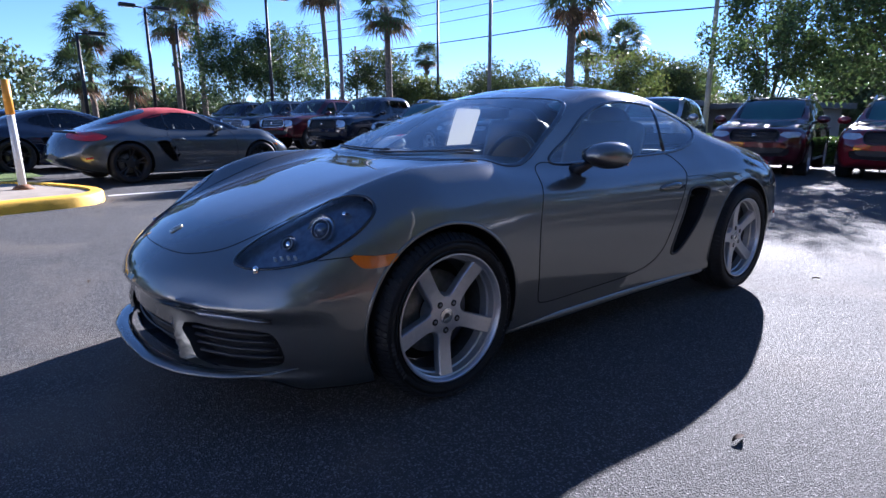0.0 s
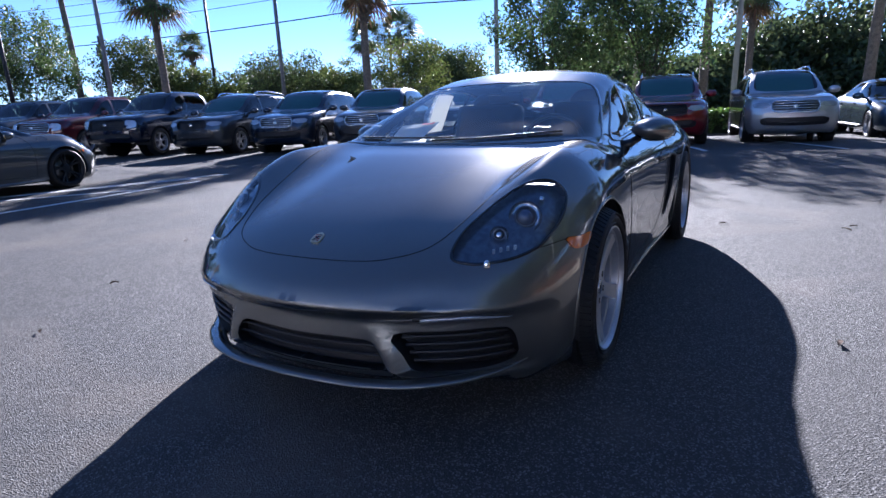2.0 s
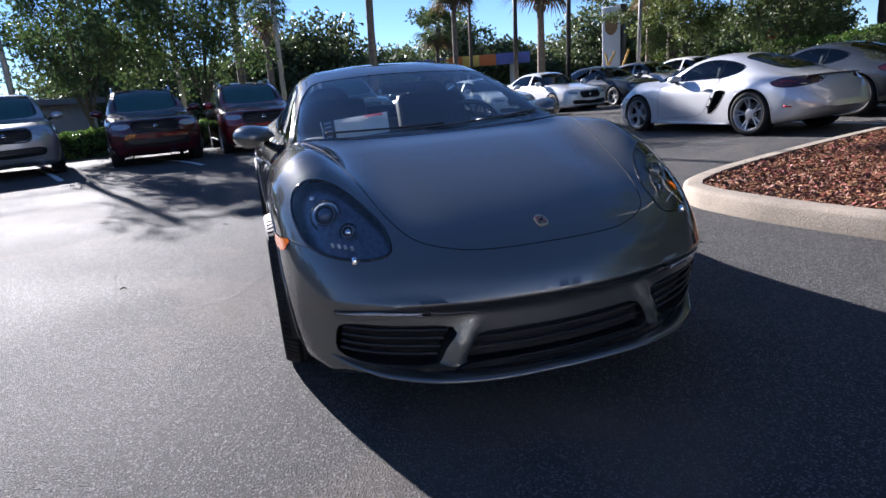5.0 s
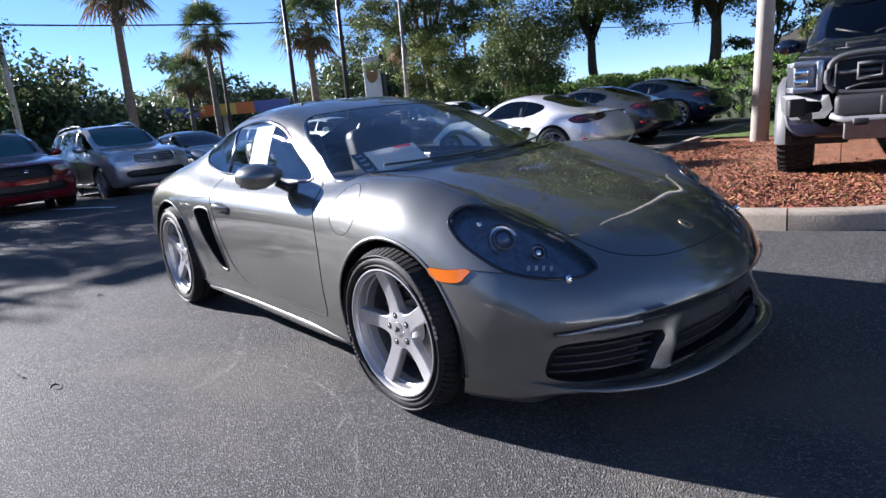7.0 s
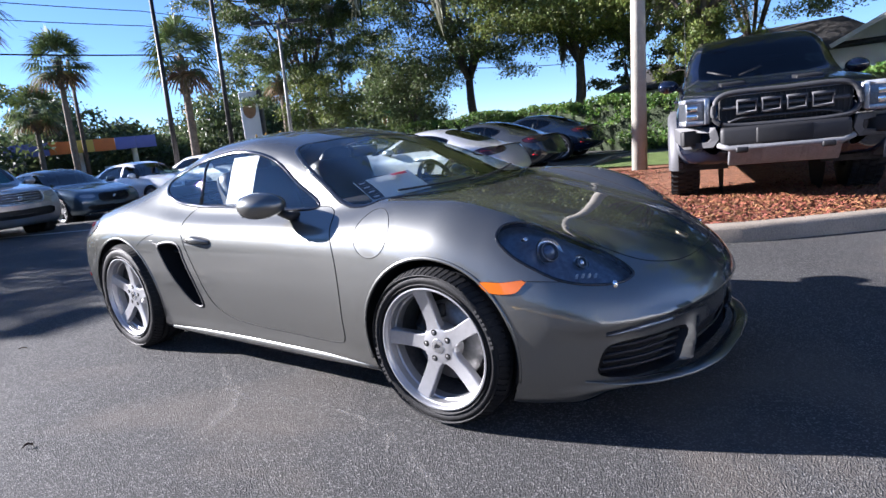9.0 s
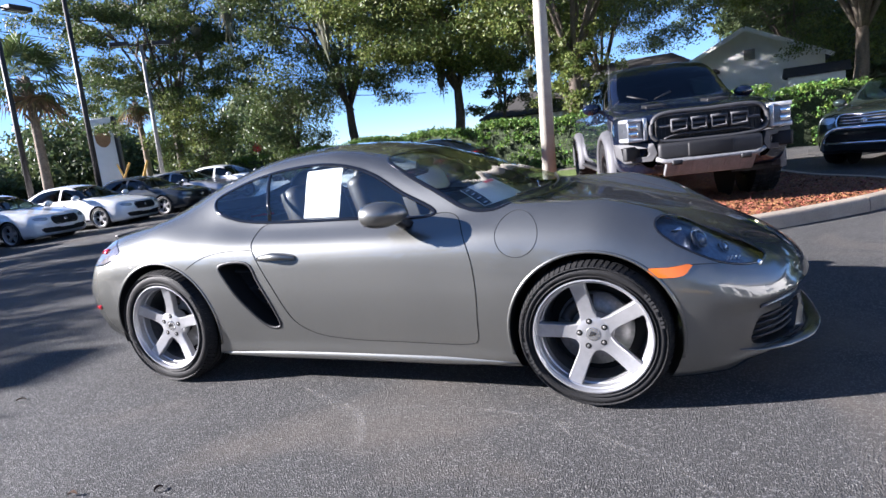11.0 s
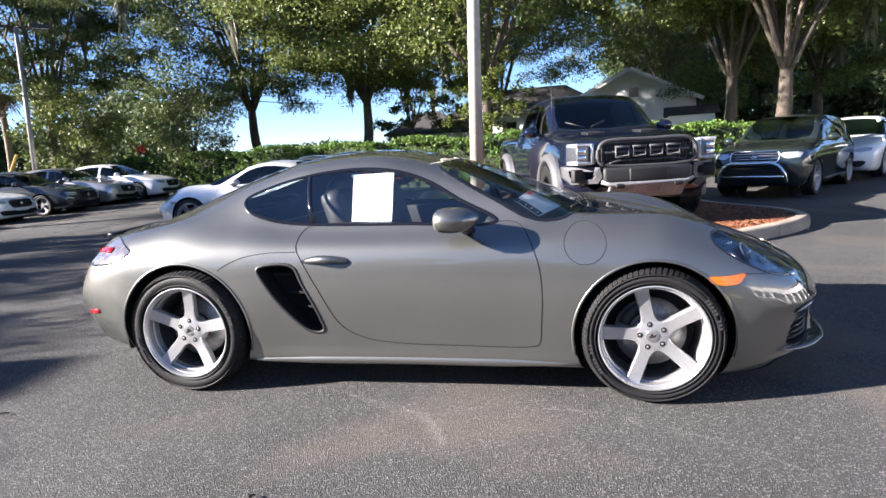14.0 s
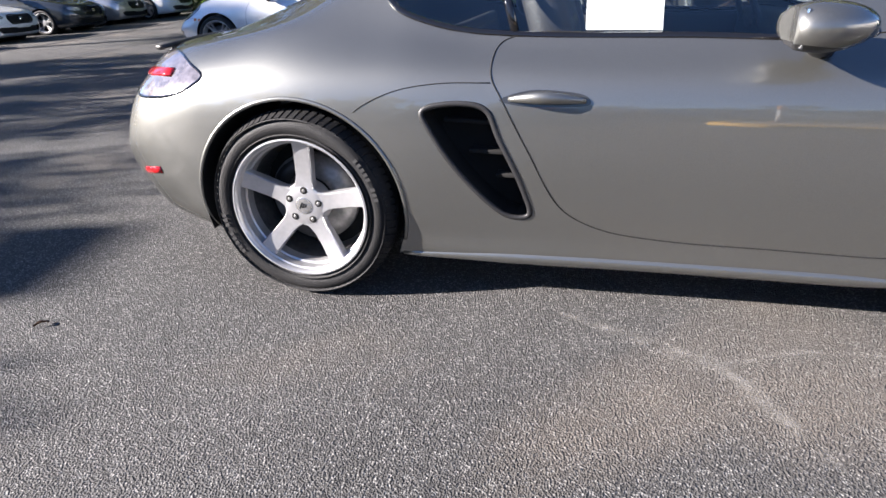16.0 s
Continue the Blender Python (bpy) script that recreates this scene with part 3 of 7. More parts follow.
def hollow(skin, zone, push, depth):
    """A recess behind an opening: the opening's own sheet pushed in by 'push', with walls."""
    v, f = skin.take(zone)
    bm = bmesh.new()
    bv = [bm.verts.new(p) for p in v]
    for g in f:
        bm.faces.new([bv[i] for i in g])
    rim = [e for e in bm.edges if len(e.link_faces) == 1]
    bmesh.ops.extrude_edge_only(bm, edges=rim)
    for w in bv:
        w.co += Vector(push) * depth
    return bm


def undercut(sk):
    """The bumper's crease: the band with the intakes stands back under a firm edge."""
    x, y, z = sk.v.T
    ahead = np.clip((x + 0.40 * y * y - 1.93) / 0.17, 0, 1)
    ahead = ahead * ahead * (3 - 2 * ahead)
    band = np.clip((0.448 - z) / 0.045, 0, 1) * np.clip((z - 0.192) / 0.022, 0, 1)
    edge = np.exp(-((z - 0.452) / 0.016) ** 2)
    # a slanting fin parts the corner intakes from the middle one
    fin = np.abs(np.abs(y) - (0.352 + 0.42 * (0.30 - z)))
    band *= 1 - 0.9 * np.exp(-((fin / 0.030) ** 2)) * np.clip((0.40 - z) / 0.10, 0, 1)
    sk.v[:, 0] = x - ahead * (0.034 * band - 0.005 * edge)
    sk.tree = BVHTree.FromPolygons([Vector(p) for p in sk.v], [tuple(f) for f in sk.f])


def sports_coupe(at, paintwork, label, nu=190, nv=84, alloy=None, style="five", dark_glass=False, group="", detailed=True, soft_top=None):
    car = thing("sports_coupe" if not soft_top else "convertible", label, "car", group, at)
    sk = loft(SPORTS_COUPE, 2.165, -2.21, nu, nv, 0.40, 0.20)
    undercut(sk)
    CX = 1.2375
    zones = {}
    for s in (1, -1):
        far = (lambda c, s=s: (c[:, 1] * s > 0.45))
        for x, z, r in ((CX, 0.328, 0.368), (-CX, 0.342, 0.384)):
            sk.cut(circle(x, z, r), (0, 2), s, lambda c, s=s: (c[:, 1] * s > 0.5))
            sk.punch(circle(x, z, r), (0, 2), lambda c, s=s: (c[:, 1] * s > 0.5) & (c[:, 2] < 0.3))
        zones["glass", s] = sk.cut(DLO, (0, 2), s, far)
        zones["door", s] = sk.cut(DOOR, (0, 2), s, lambda c, s=s: (c[:, 1] * s > 0.55))
        zones["lamp", s] = sk.cut([(a, b * s) for a, b in HEADLAMP], (0, 1), 1, lambda c, s=s: (c[:, 1] * s > 0.4) & (c[:, 2] > 0.5))
        zones["intake", s] = sk.cut(INTAKE, (0, 2), s, far)
        zones["marker", s] = sk.cut(MARKER, (0, 2), s, far)
        zones["tail", s] = sk.cut(TAILLAMP, (0, 2), s, lambda c, s=s: (c[:, 1] * s > 0.35))
        zones["side_grille", s] = sk.cut([(a * s, b) for a, b in SIDEGRILLE], (1, 2), 1, lambda c: c[:, 0] > 1.5)
    zones["fuel"] = sk.cut(circle(0.93, 0.785, 0.098), (0, 2), -1, lambda c: c[:, 1] < -0.5)
    zones["grille"] = sk.cut(MIDGRILLE, (1, 2), 1, lambda c: c[:, 0] > 1.8)
    zones["screen"] = sk.cut(SCREEN, (0, 1), 1, lambda c: c[:, 2] > 0.8)
    zones["hood"] = sk.cut(HOOD, (0, 1), 1, lambda c: c[:, 2] > 0.5)
    zones["rear_glass"] = sk.cut(REARGLASS, (0, 1), 1, lambda c: c[:, 2] > 0.8)
    if soft_top:
        zt = sk.cut(spline(pts(".15,-.5 .2,0 .15,.5 -.4,.58 -.9,.6 -1.35,.5 -1.45,0 -1.35,-.5 -.9,-.6 -.4,-.58"), 60, True), (0, 1), 1, lambda c: c[:, 2] > 0.93)
        part("soft_top", sk.take(zt), soft_top, car, "red fabric soft top")
    body = part("body", sk.take(0), paintwork, car)
    part("hood", sk.take(zones["hood"]), paintwork, car)
    pane = GLASS_DARK if dark_glass else GLASS
    ws = part("windscreen", sk.take(zones["screen"]), pane, car)
    rw = part("rear_window", sk.take(zones["rear_glass"]), GLASS_DARK if dark_glass else GLASS, car)
    ws.visible_shadow = rw.visible_shadow = False
    part("fuel_flap", sk.take(zones["fuel"]), paintwork, car)
    seam(sk, circle(0.93, 0.785, 0.098), (0, 2), -1, 0.0014, SEAM_SHADE, "flap_gap", car)
    seam(sk, HOOD, (0, 1), 1, 0.0018, SEAM_SHADE, "hood_gap", car)
    seam(sk, SCREEN, (0, 1), 1, 0.012, GLOSSBLACK, "windscreen_trim", car, flat=0.25)
    seam(sk, REARGLASS, (0, 1), 1, 0.014, GLOSSBLACK, "rear_window_trim", car, flat=0.25)
    for s in (1, -1):
        door = part("door", sk.take(zones["door", s]), paintwork, car)
        g = part("side_window", sk.take(zones["glass", s]), GLASS_DARK if dark_glass else GLASS_SIDE, car)
        g.visible_shadow = False
        seam(sk, DLO, (0, 2), s, 0.011, GLOSSBLACK, "window_trim", car, flat=0.5)
        seam(sk, DOOR, (0, 2), s, 0.0024, SEAM_SHADE, "door_gap", car)
        b, _ = sk.drop_on([(-.50, .91), (-.53, 1.0), (-.545, 1.1), (-.55, 1.165)], (0, 2), s)
        part("pillar_trim", tube(b, 0.014, 6, False, 0.5, [(0, s, 0.3)] * 4), GLOSSBLACK, car)
        # head lamp: a clear cover over a dark bucket with a projector
        cover = part("headlamp", sk.take(zones["lamp", s]), LENS, car, "clear headlamp with a dark inner bezel")
        cover.visible_shadow = False
        nrm = Vector((0.45, 0.62 * s, 0.64)).normalized()
        lv, lf = sk.take(zones["lamp", s])
        part("bezel", ([Vector(p) - nrm * 0.035 for p in lv], lf), mat_bezel(), cover)
        seam(sk, [(a, b * s) for a, b in HEADLAMP], (0, 1), 1, 0.006, GLOSSBLACK, "lamp_gasket", cover, flat=0.6)
        if detailed:
            for (hx, hz), r in (((1.69, 0.70), 0.036), ((1.79, 0.635), 0.020)):
                q, nn = sk.drop_on([(hx, hz * s)], (0, 1), 1)
                base = q[0] - nn[0] * 0.04
                fwd = Vector((0.75, 0.35 * s, 0.42)).normalized()
                side_a = fwd.orthogonal().normalized()
                side_b = fwd.cross(side_a)
                bowl_v = [base + fwd * dz + (side_a * math.cos(a) + side_b * math.sin(a)) * r * k for k, dz in ((1.0, 0.012), (1.25, 0.006), (1.5, 0.013), (1.62, 0.018)) for a in np.linspace(0, 2 * math.pi, 28, endpoint=False)]
                part("projector_bowl", (bowl_v, [(28 * i + j, 28 * i + (j + 1) % 28, 28 * i + 28 + (j + 1) % 28, 28 * i + 28 + j) for i in range(3) for j in range(28)]), mat_bowl(), cover)
                part("projector", cyl(r * 1.25, r, base, base + fwd * 0.022, 24), BLACK, cover)
                eye = bmesh.new()
                bmesh.ops.create_uvsphere(eye, u_segments=20, v_segments=12, radius=r * 0.86, matrix=Matrix.Translation(base + fwd * 0.008))
                part("projector_lens", eye, CHROME if r < 0.03 else mat_eye(), cover)
                part("projector_ring", tube([base + fwd * 0.024 + (fwd.orthogonal().normalized() * math.cos(a) + fwd.cross(fwd.orthogonal().normalized()) * math.sin(a)) * r for a in np.linspace(0, 2 * math.pi, 24, endpoint=False)], 0.0022, 6, True), STEEL, cover)
            for k in range(4):
                q, nn = sk.drop_on([(1.80 + 0.016 * k, (0.70 - 0.02 * k) * s)], (0, 1), 1)
                part("led", box((0.006, 0.010, 0.020), q[0] - nn[0] * 0.026, Matrix.Rotation(0.5 * s, 3, "Z") @ Matrix.Rotation(0.5, 3, "Y"), 0.002), PAPER, cover)
            q, nn = sk.drop_on([(1.60, 0.73 * s)], (0, 1), 1)
            part("reflector", box((0.055, 0.018, 0.016), q[0] - nn[0] * 0.028, Matrix.Rotation(-0.45, 3, "Y") @ Matrix.Rotation(0.3 * s, 3, "Z"), 0.005), CHROME, cover)
            q, nn = sk.drop_on([(1.905, 0.585)], (0, 2), s)
            part("washer_jet", moved(Matrix.Translation(Vector((1.905, 0.637 * s, 0.583))), lathe([(0.001, 0.012), (0.007, 0.01), (0.011, 0.002), (0.011, -0.012)], 14, "z")), CHROME, car)
        mk = sk.take(zones["marker", s])
        part("side_marker", ([Vector(p) + Vector((0, 0.004 * s, 0)) for p in mk[0]], mk[1]), AMBER, car, "amber side marker lamp")
        tl = sk.take(zones["tail", s])
        part("tail_lamp", tl, mat_tail() if detailed else REDLENS if soft_top else mat_smoke(), car, "clear and red tail lamp" if detailed else "smoked dark red tail lamp")
        seam(sk, TAILLAMP, (0, 2), s, 0.005, GLOSSBLACK, "lamp_gasket", car, flat=0.6)
        q, nn = sk.drop_on([(-1.69, .806), (-1.74, .806), (-1.80, .803), (-1.86, .798)], (0, 2), s)
        part("tail_lamp_band", tube([a + b * 0.002 for a, b in zip(q, nn)], 0.019 if detailed else 0.006, 8, False, 0.25, [tuple(b) for b in nn]), REDLENS, car)
        q, nn = sk.drop_on([(-1.80, .46), (-1.85, .452), (-1.90, .445)], (0, 2), s)
        part("rear_reflector", tube([a + b * 0.001 for a, b in zip(q, nn)], 0.014, 8, False, 0.4, [tuple(b) for b in nn]), REDLENS, car)
        # side intake, its well and slats coloured near-black for the shade inside
        part("intake_well", hollow(sk, zones["intake", s], (0.10, -s, 0.0), 0.12), SEAM_SHADE, car, smooth=False)
        seam(sk, INTAKE, (0, 2), s, 0.010, BLACK, "intake_frame", car, flat=0.7, lift=-0.002)
        for k, (xa, za) in enumerate(((-.70, .60), (-.63, .50), (-.55, .42))):
            part("intake_slat", box((0.15 - 0.02 * k, 0.05, 0.014), (xa + 0.06, s * 0.79, za + 0.05), Matrix.Rotation(0.05, 3, "Y"), 0.004), SEAM_SHADE, car)
        for line in ("-.56,.775 -.72,.775 -.86,.755 -.96,.715 -1.0,.69", "1.645,.622 1.70,.618 1.76,.612"):
            q, nn = sk.drop_on(spline(pts(line), 16), (0, 2), s)
            part("panel_gap", tube(q, 0.0018, 5, False), SEAM_SHADE, car)
        # handle, over a flat dark sheet that paints the shade of its recess
        q, nn = sk.drop_on([(-.50, .728), (-.39, .732), (-.27, .724)], (0, 2), s)
        bowl = spline(pts("-.53,.725 -.45,.752 -.35,.752 -.265,.735 -.255,.715 -.34,.706 -.46,.708"), 40, True)
        qb, nb = sk.drop_on(bowl, (0, 2), s)
        hm = [Vector(a) + b * 0.0015 for a, b in zip(qb, nb)]
        part("handle_recess", (hm + [sum(hm, Vector()) / len(hm)], [(i, (i + 1) % 40, 40) for i in range(40)]), mat_dim(), car)
        hp = spline([tuple(a + b * k) for a, b, k in zip(q, nn, (0.004, 0.028, 0.004))], 14)
        part("door_handle", tube(hp, [0.008 + 0.012 * math.sin(math.pi * i / 13) for i in range(14)], 8, False, 0.8, [(0, s, 0)] * 14), paintwork, car)
        # mirror
        ell = bmesh.new()
        bmesh.ops.create_uvsphere(ell, u_segments=28, v_segments=18, radius=1)
        for w in ell.verts:
            c = w.co
            c.x = c.x if c.x > 0 else max(c.x, -0.55)
            w.co = Vector((0.30 + c.x * (0.125 if c.x > 0 else 0.10) - abs(c.y) * 0.02, s * (0.885 + c.y * s * 0.112), 0.925 + c.z * (0.062 + 0.012 * c.y * s)))
        for w in ell.verts:
            w.co.x = 0.30 + (w.co.x - 0.30) * 1.10
        foot = ell.copy()
        bmesh.ops.bisect_plane(ell, geom=ell.verts[:] + ell.edges[:] + ell.faces[:], plane_co=(0, 0, 0.917), plane_no=(0.12, 0, 1), clear_inner=True)
        bmesh.ops.bisect_plane(foot, geom=foot.verts[:] + foot.edges[:] + foot.faces[:], plane_co=(0, 0, 0.916), plane_no=(0.12, 0, 1), clear_outer=True)
        mir = part("door_mirror", ell, paintwork, car)
        part("mirror_shell", foot, BLACK, mir, "black lower mirror shell")
        part("mirror_glass", box((0.006, 0.17, 0.095), (0.243, s * 0.885, 0.925), None, 0.002), CHROME, mir)
        part("mirror_stalk", join(tube([(0.36, s * 0.74, 0.845), (0.35, s * 0.78, 0.855), (0.33, s * 0.825, 0.885)], [0.04, 0.032, 0.026], 12, False, 0.7)), BLACK, mir)
        # sills
        part("sill", tube([(x, s * (float(SPORTS_COUPE["yl"](x)) - 0.017), 0.184) for x in np.linspace(0.892, -0.872, 24)], [0.023 * min(1.0, 0.45 + 0.12 * min(i, 23 - i)) for i in range(24)], 12, False, 1.15), paintwork, car)
        # wheel wells and arches
        for x, z, r in ((CX, 0.328, 0.368), (-CX, 0.342, 0.384)):
            outer = float(SPORTS_COUPE["ym"](x)) - 0.004
            arc = [math.radians(a) for a in np.linspace(-15, 195, 44)]
            vs = [(x + (r + dr) * math.cos(a), s * yy, z + (r + dr) * math.sin(a)) for a in arc for yy, dr in ((0.45, 0.0), (outer - 0.02, 0.004))]
            part("wheel_well", (vs, [(2 * i, 2 * i + 1, 2 * i + 3, 2 * i + 2) for i in range(43)]), BLACK, car)
            vs = [(x + (r - 0.03) * math.cos(a), s * 0.47, max(0.22, z + (r - 0.03) * math.sin(a))) for a in np.linspace(0, 2 * math.pi, 40)]
            part("well_back", (vs, [tuple(range(40))]), SEAM_SHADE, car)
            q, nn = sk.drop_on([(x + (r + 0.006) * math.cos(a), z + (r + 0.006) * math.sin(a)) for a in arc if z + r * math.sin(a) > 0.2], (0, 2), s)
            part("arch_lip", tube(q, 0.0075, 8, False, 0.6, [tuple(b) for b in nn]), paintwork, car)
        # front corner intake with slats and running light
        part("corner_intake", hollow(sk, zones["side_grille", s], (-1, 0, 0), 0.07), BLACK, car, smooth=False)
        for k in range(4):
            z = 0.268 + 0.028 * k
            y0, y1 = 0.425 - 0.012 * k, 0.712 - 0.004 * k
            q, nn = sk.drop_on([(s * y, z - 0.005 + 0.05 * (y - 0.4)) for y in np.linspace(y0, y1, 9)], (1, 2), 1)
            part("intake_slat", tube([a + Vector((-0.018, 0, 0)) for a in q], 0.008, 6, False, 0.8), BLACK, car)
        q, nn = sk.drop_on([(s * y, 0.402 + 0.026 * min(1, (y - 0.29) / 0.3) - 0.012 * max(0, (y - 0.62) / 0.1)) for y in np.linspace(0.29, 0.47, 8)], (1, 2), 1)
        part("bright_line", tube([a + b * 0.001 for a, b in zip(q, nn)], np.linspace(0.002, 0.006, 8), 6, False, 0.6, [tuple(b) for b in nn]), mat_strip(), car)
        q, nn = sk.drop_on([(s * y, 0.402 + 0.026 * min(1, (y - 0.29) / 0.3) - 0.012 * max(0, (y - 0.62) / 0.1)) for y in np.linspace(0.44, 0.72, 12)], (1, 2), 1)
        part("light_bar_frame", tube([a + b * 0.001 for a, b in zip(q, nn)], 0.011, 8, False, 0.5, [tuple(b) for b in nn]), BLACK, car)
        part("running_light", tube([a + b * 0.006 for a, b in zip(q[1:], nn[1:])], [0.0085] * 6 + [0.008, 0.007, 0.005, 0.003, 0.001], 8, False, 0.6, [tuple(b) for b in nn[1:]]), CLEARLENS, car)
    part("lower_grille", hollow(sk, zones["grille"], (-1, 0, 0), 0.05), BLACK, car, smooth=False)
    for k in range(2):
        q, nn = sk.drop_on([(y, 0.275 + 0.035 * k) for y in np.linspace(-0.34, 0.34, 12)], (1, 2), 1)
        part("grille_slat", tube([a + Vector((-0.02, 0, 0)) for a in q], 0.006, 6, False, 0.8), BLACK, car)
    # splitter
    edge = curve_of("0 2.178 .2 2.168 .4 2.118 .55 2.02 .66 1.91 .74 1.815")
    rise = curve_of("0 .205 .5 .205 .66 .212 .74 .235")
    lip = [(float(edge(abs(y))), y, float(rise(abs(y)))) for y in np.linspace(-0.74, 0.74, 60)]
    part("splitter", tube(lip, [0.034 * min(1, 0.2 + 5 * (0.74 - abs(q[1]))) for q in lip], 12, False, 0.36, [(0, 0, 1)] * 60), paintwork, car)
    # crest on the hood
    q, nn = sk.drop_on([(1.977, 0)], (0, 1), 1)
    shield = spline(pts("0,-.03 .018,-.018 .022,.01 .018,.024 0,.028 -.018,.024 -.022,.01 -.018,-.018"), 32, True)
    sx, sz = Vector((0, 1, 0)), Vector((0, 1, 0)).cross(nn[0]).normalized()
    rimv = [q[0] + nn[0] * 0.004 + sx * a + sz * b for a, b in shield]
    low = [p - nn[0] * 0.006 for p in rimv]
    part("hood_crest", (rimv + low, [tuple(range(32))] + [(i, (i + 1) % 32, 32 + (i + 1) % 32, 32 + i) for i in range(32)]), GOLD, car, "small gold shield badge", smooth=False)
    for ca, cb, ink in ((-0.0085, 0.011, INK), (0.0085, 0.011, REDLENS), (-0.0075, -0.009, REDLENS), (0.0075, -0.009, INK)):
        for k in (-1, 1):
            part("crest_stripe", ([q[0] + nn[0] * 0.0052 + sx * (ca + a * 0.0068) + sz * (cb + k * 0.0046 + b * 0.0024) for a, b in ((-1, -1), (1, -1), (1, 1), (-1, 1))], [(0, 1, 2, 3)]), ink, car)
    part("crest_heart", ([q[0] + nn[0] * 0.0060 + sx * a * 0.26 + sz * (b * 0.26 + 0.001) for a, b in shield], [tuple(range(32))]), INK, car)
    # wipers parked along the foot of the windscreen
    for y0, y1 in ((-0.08, 0.56), (-0.56, 0.02)):
        q, nn = sk.drop_on([(0.955 - 0.26 * y * y - 0.035 * (y - y0) / (y1 - y0), y) for y in np.linspace(y0, y1, 12)], (0, 1), 1)
        part("wiper", tube([a + b * 0.008 for a, b in zip(q, nn)], 0.0055, 6, False, 1), BLACK, car)
    # rear spoiler edge
    part("spoiler", tube([(-1.97 + 0.16 * y * y, y, 0.873 - 0.03 * y * y) for y in np.linspace(-0.55, 0.55, 20)], 0.022, 8, False, 0.45), BLACK, car)
    for x, z, tr, w in ((CX, 0.33, 0.33, 0.225), (-CX, 0.345, 0.345, 0.255)):
        for s in (1, -1):
            wheel(car, (x, s * (0.775 if x > 0 else 0.768), z), tr, 0.25, w, s, style, alloy, spin={(1, -1): -0.23, (-1, -1): 0.12, (1, 1): 0.68, (-1, 1): -0.25}[1 if x > 0 else -1, s], fine=detailed)
    cabin(car, detailed)
    return car, sk


BEZ = {}


def mat_bezel():
    return BEZ.setdefault("bezel", None) or BEZ.update(bezel=mat("lamp_bezel", (0.17, 0.18, 0.20), 0.32, 0.85, var=0.25, scale=30)) or BEZ["bezel"]


def mat_bowl():
    return BEZ.setdefault("bowl", None) or BEZ.update(bowl=mat("lamp_bowl", (0.55, 0.56, 0.58), 0.22, 0.9)) or BEZ["bowl"]


def mat_eye():
    return BEZ.setdefault("eye", None) or BEZ.update(eye=mat("projector_glass", (0.08, 0.10, 0.14), 0.03, 0.4, coat=1.0)) or BEZ["eye"]


def mat_dim():
    return BEZ.setdefault("dim", None) or BEZ.update(dim=mat("handle_shade", (0.045, 0.043, 0.04), 0.3, 0.6, coat=0.8)) or BEZ["dim"]


def mat_tail():
    return BEZ.setdefault("tail", None) or BEZ.update(tail=mat("tail_clear", (0.20, 0.18, 0.19), 0.14, 0.5, coat=1.0, var=0.45, scale=22)) or BEZ["tail"]


def mat_smoke():
    return BEZ.setdefault("smoke", None) or BEZ.update(smoke=mat("tail_smoked", (0.045, 0.010, 0.016), 0.10, 0.1, coat=1.0)) or BEZ["smoke"]


def mat_strip():
    return BEZ.setdefault("strip", None) or BEZ.update(strip=mat("sill_silver", (0.10, 0.10, 0.10), 0.55, 0.5)) or BEZ["strip"]


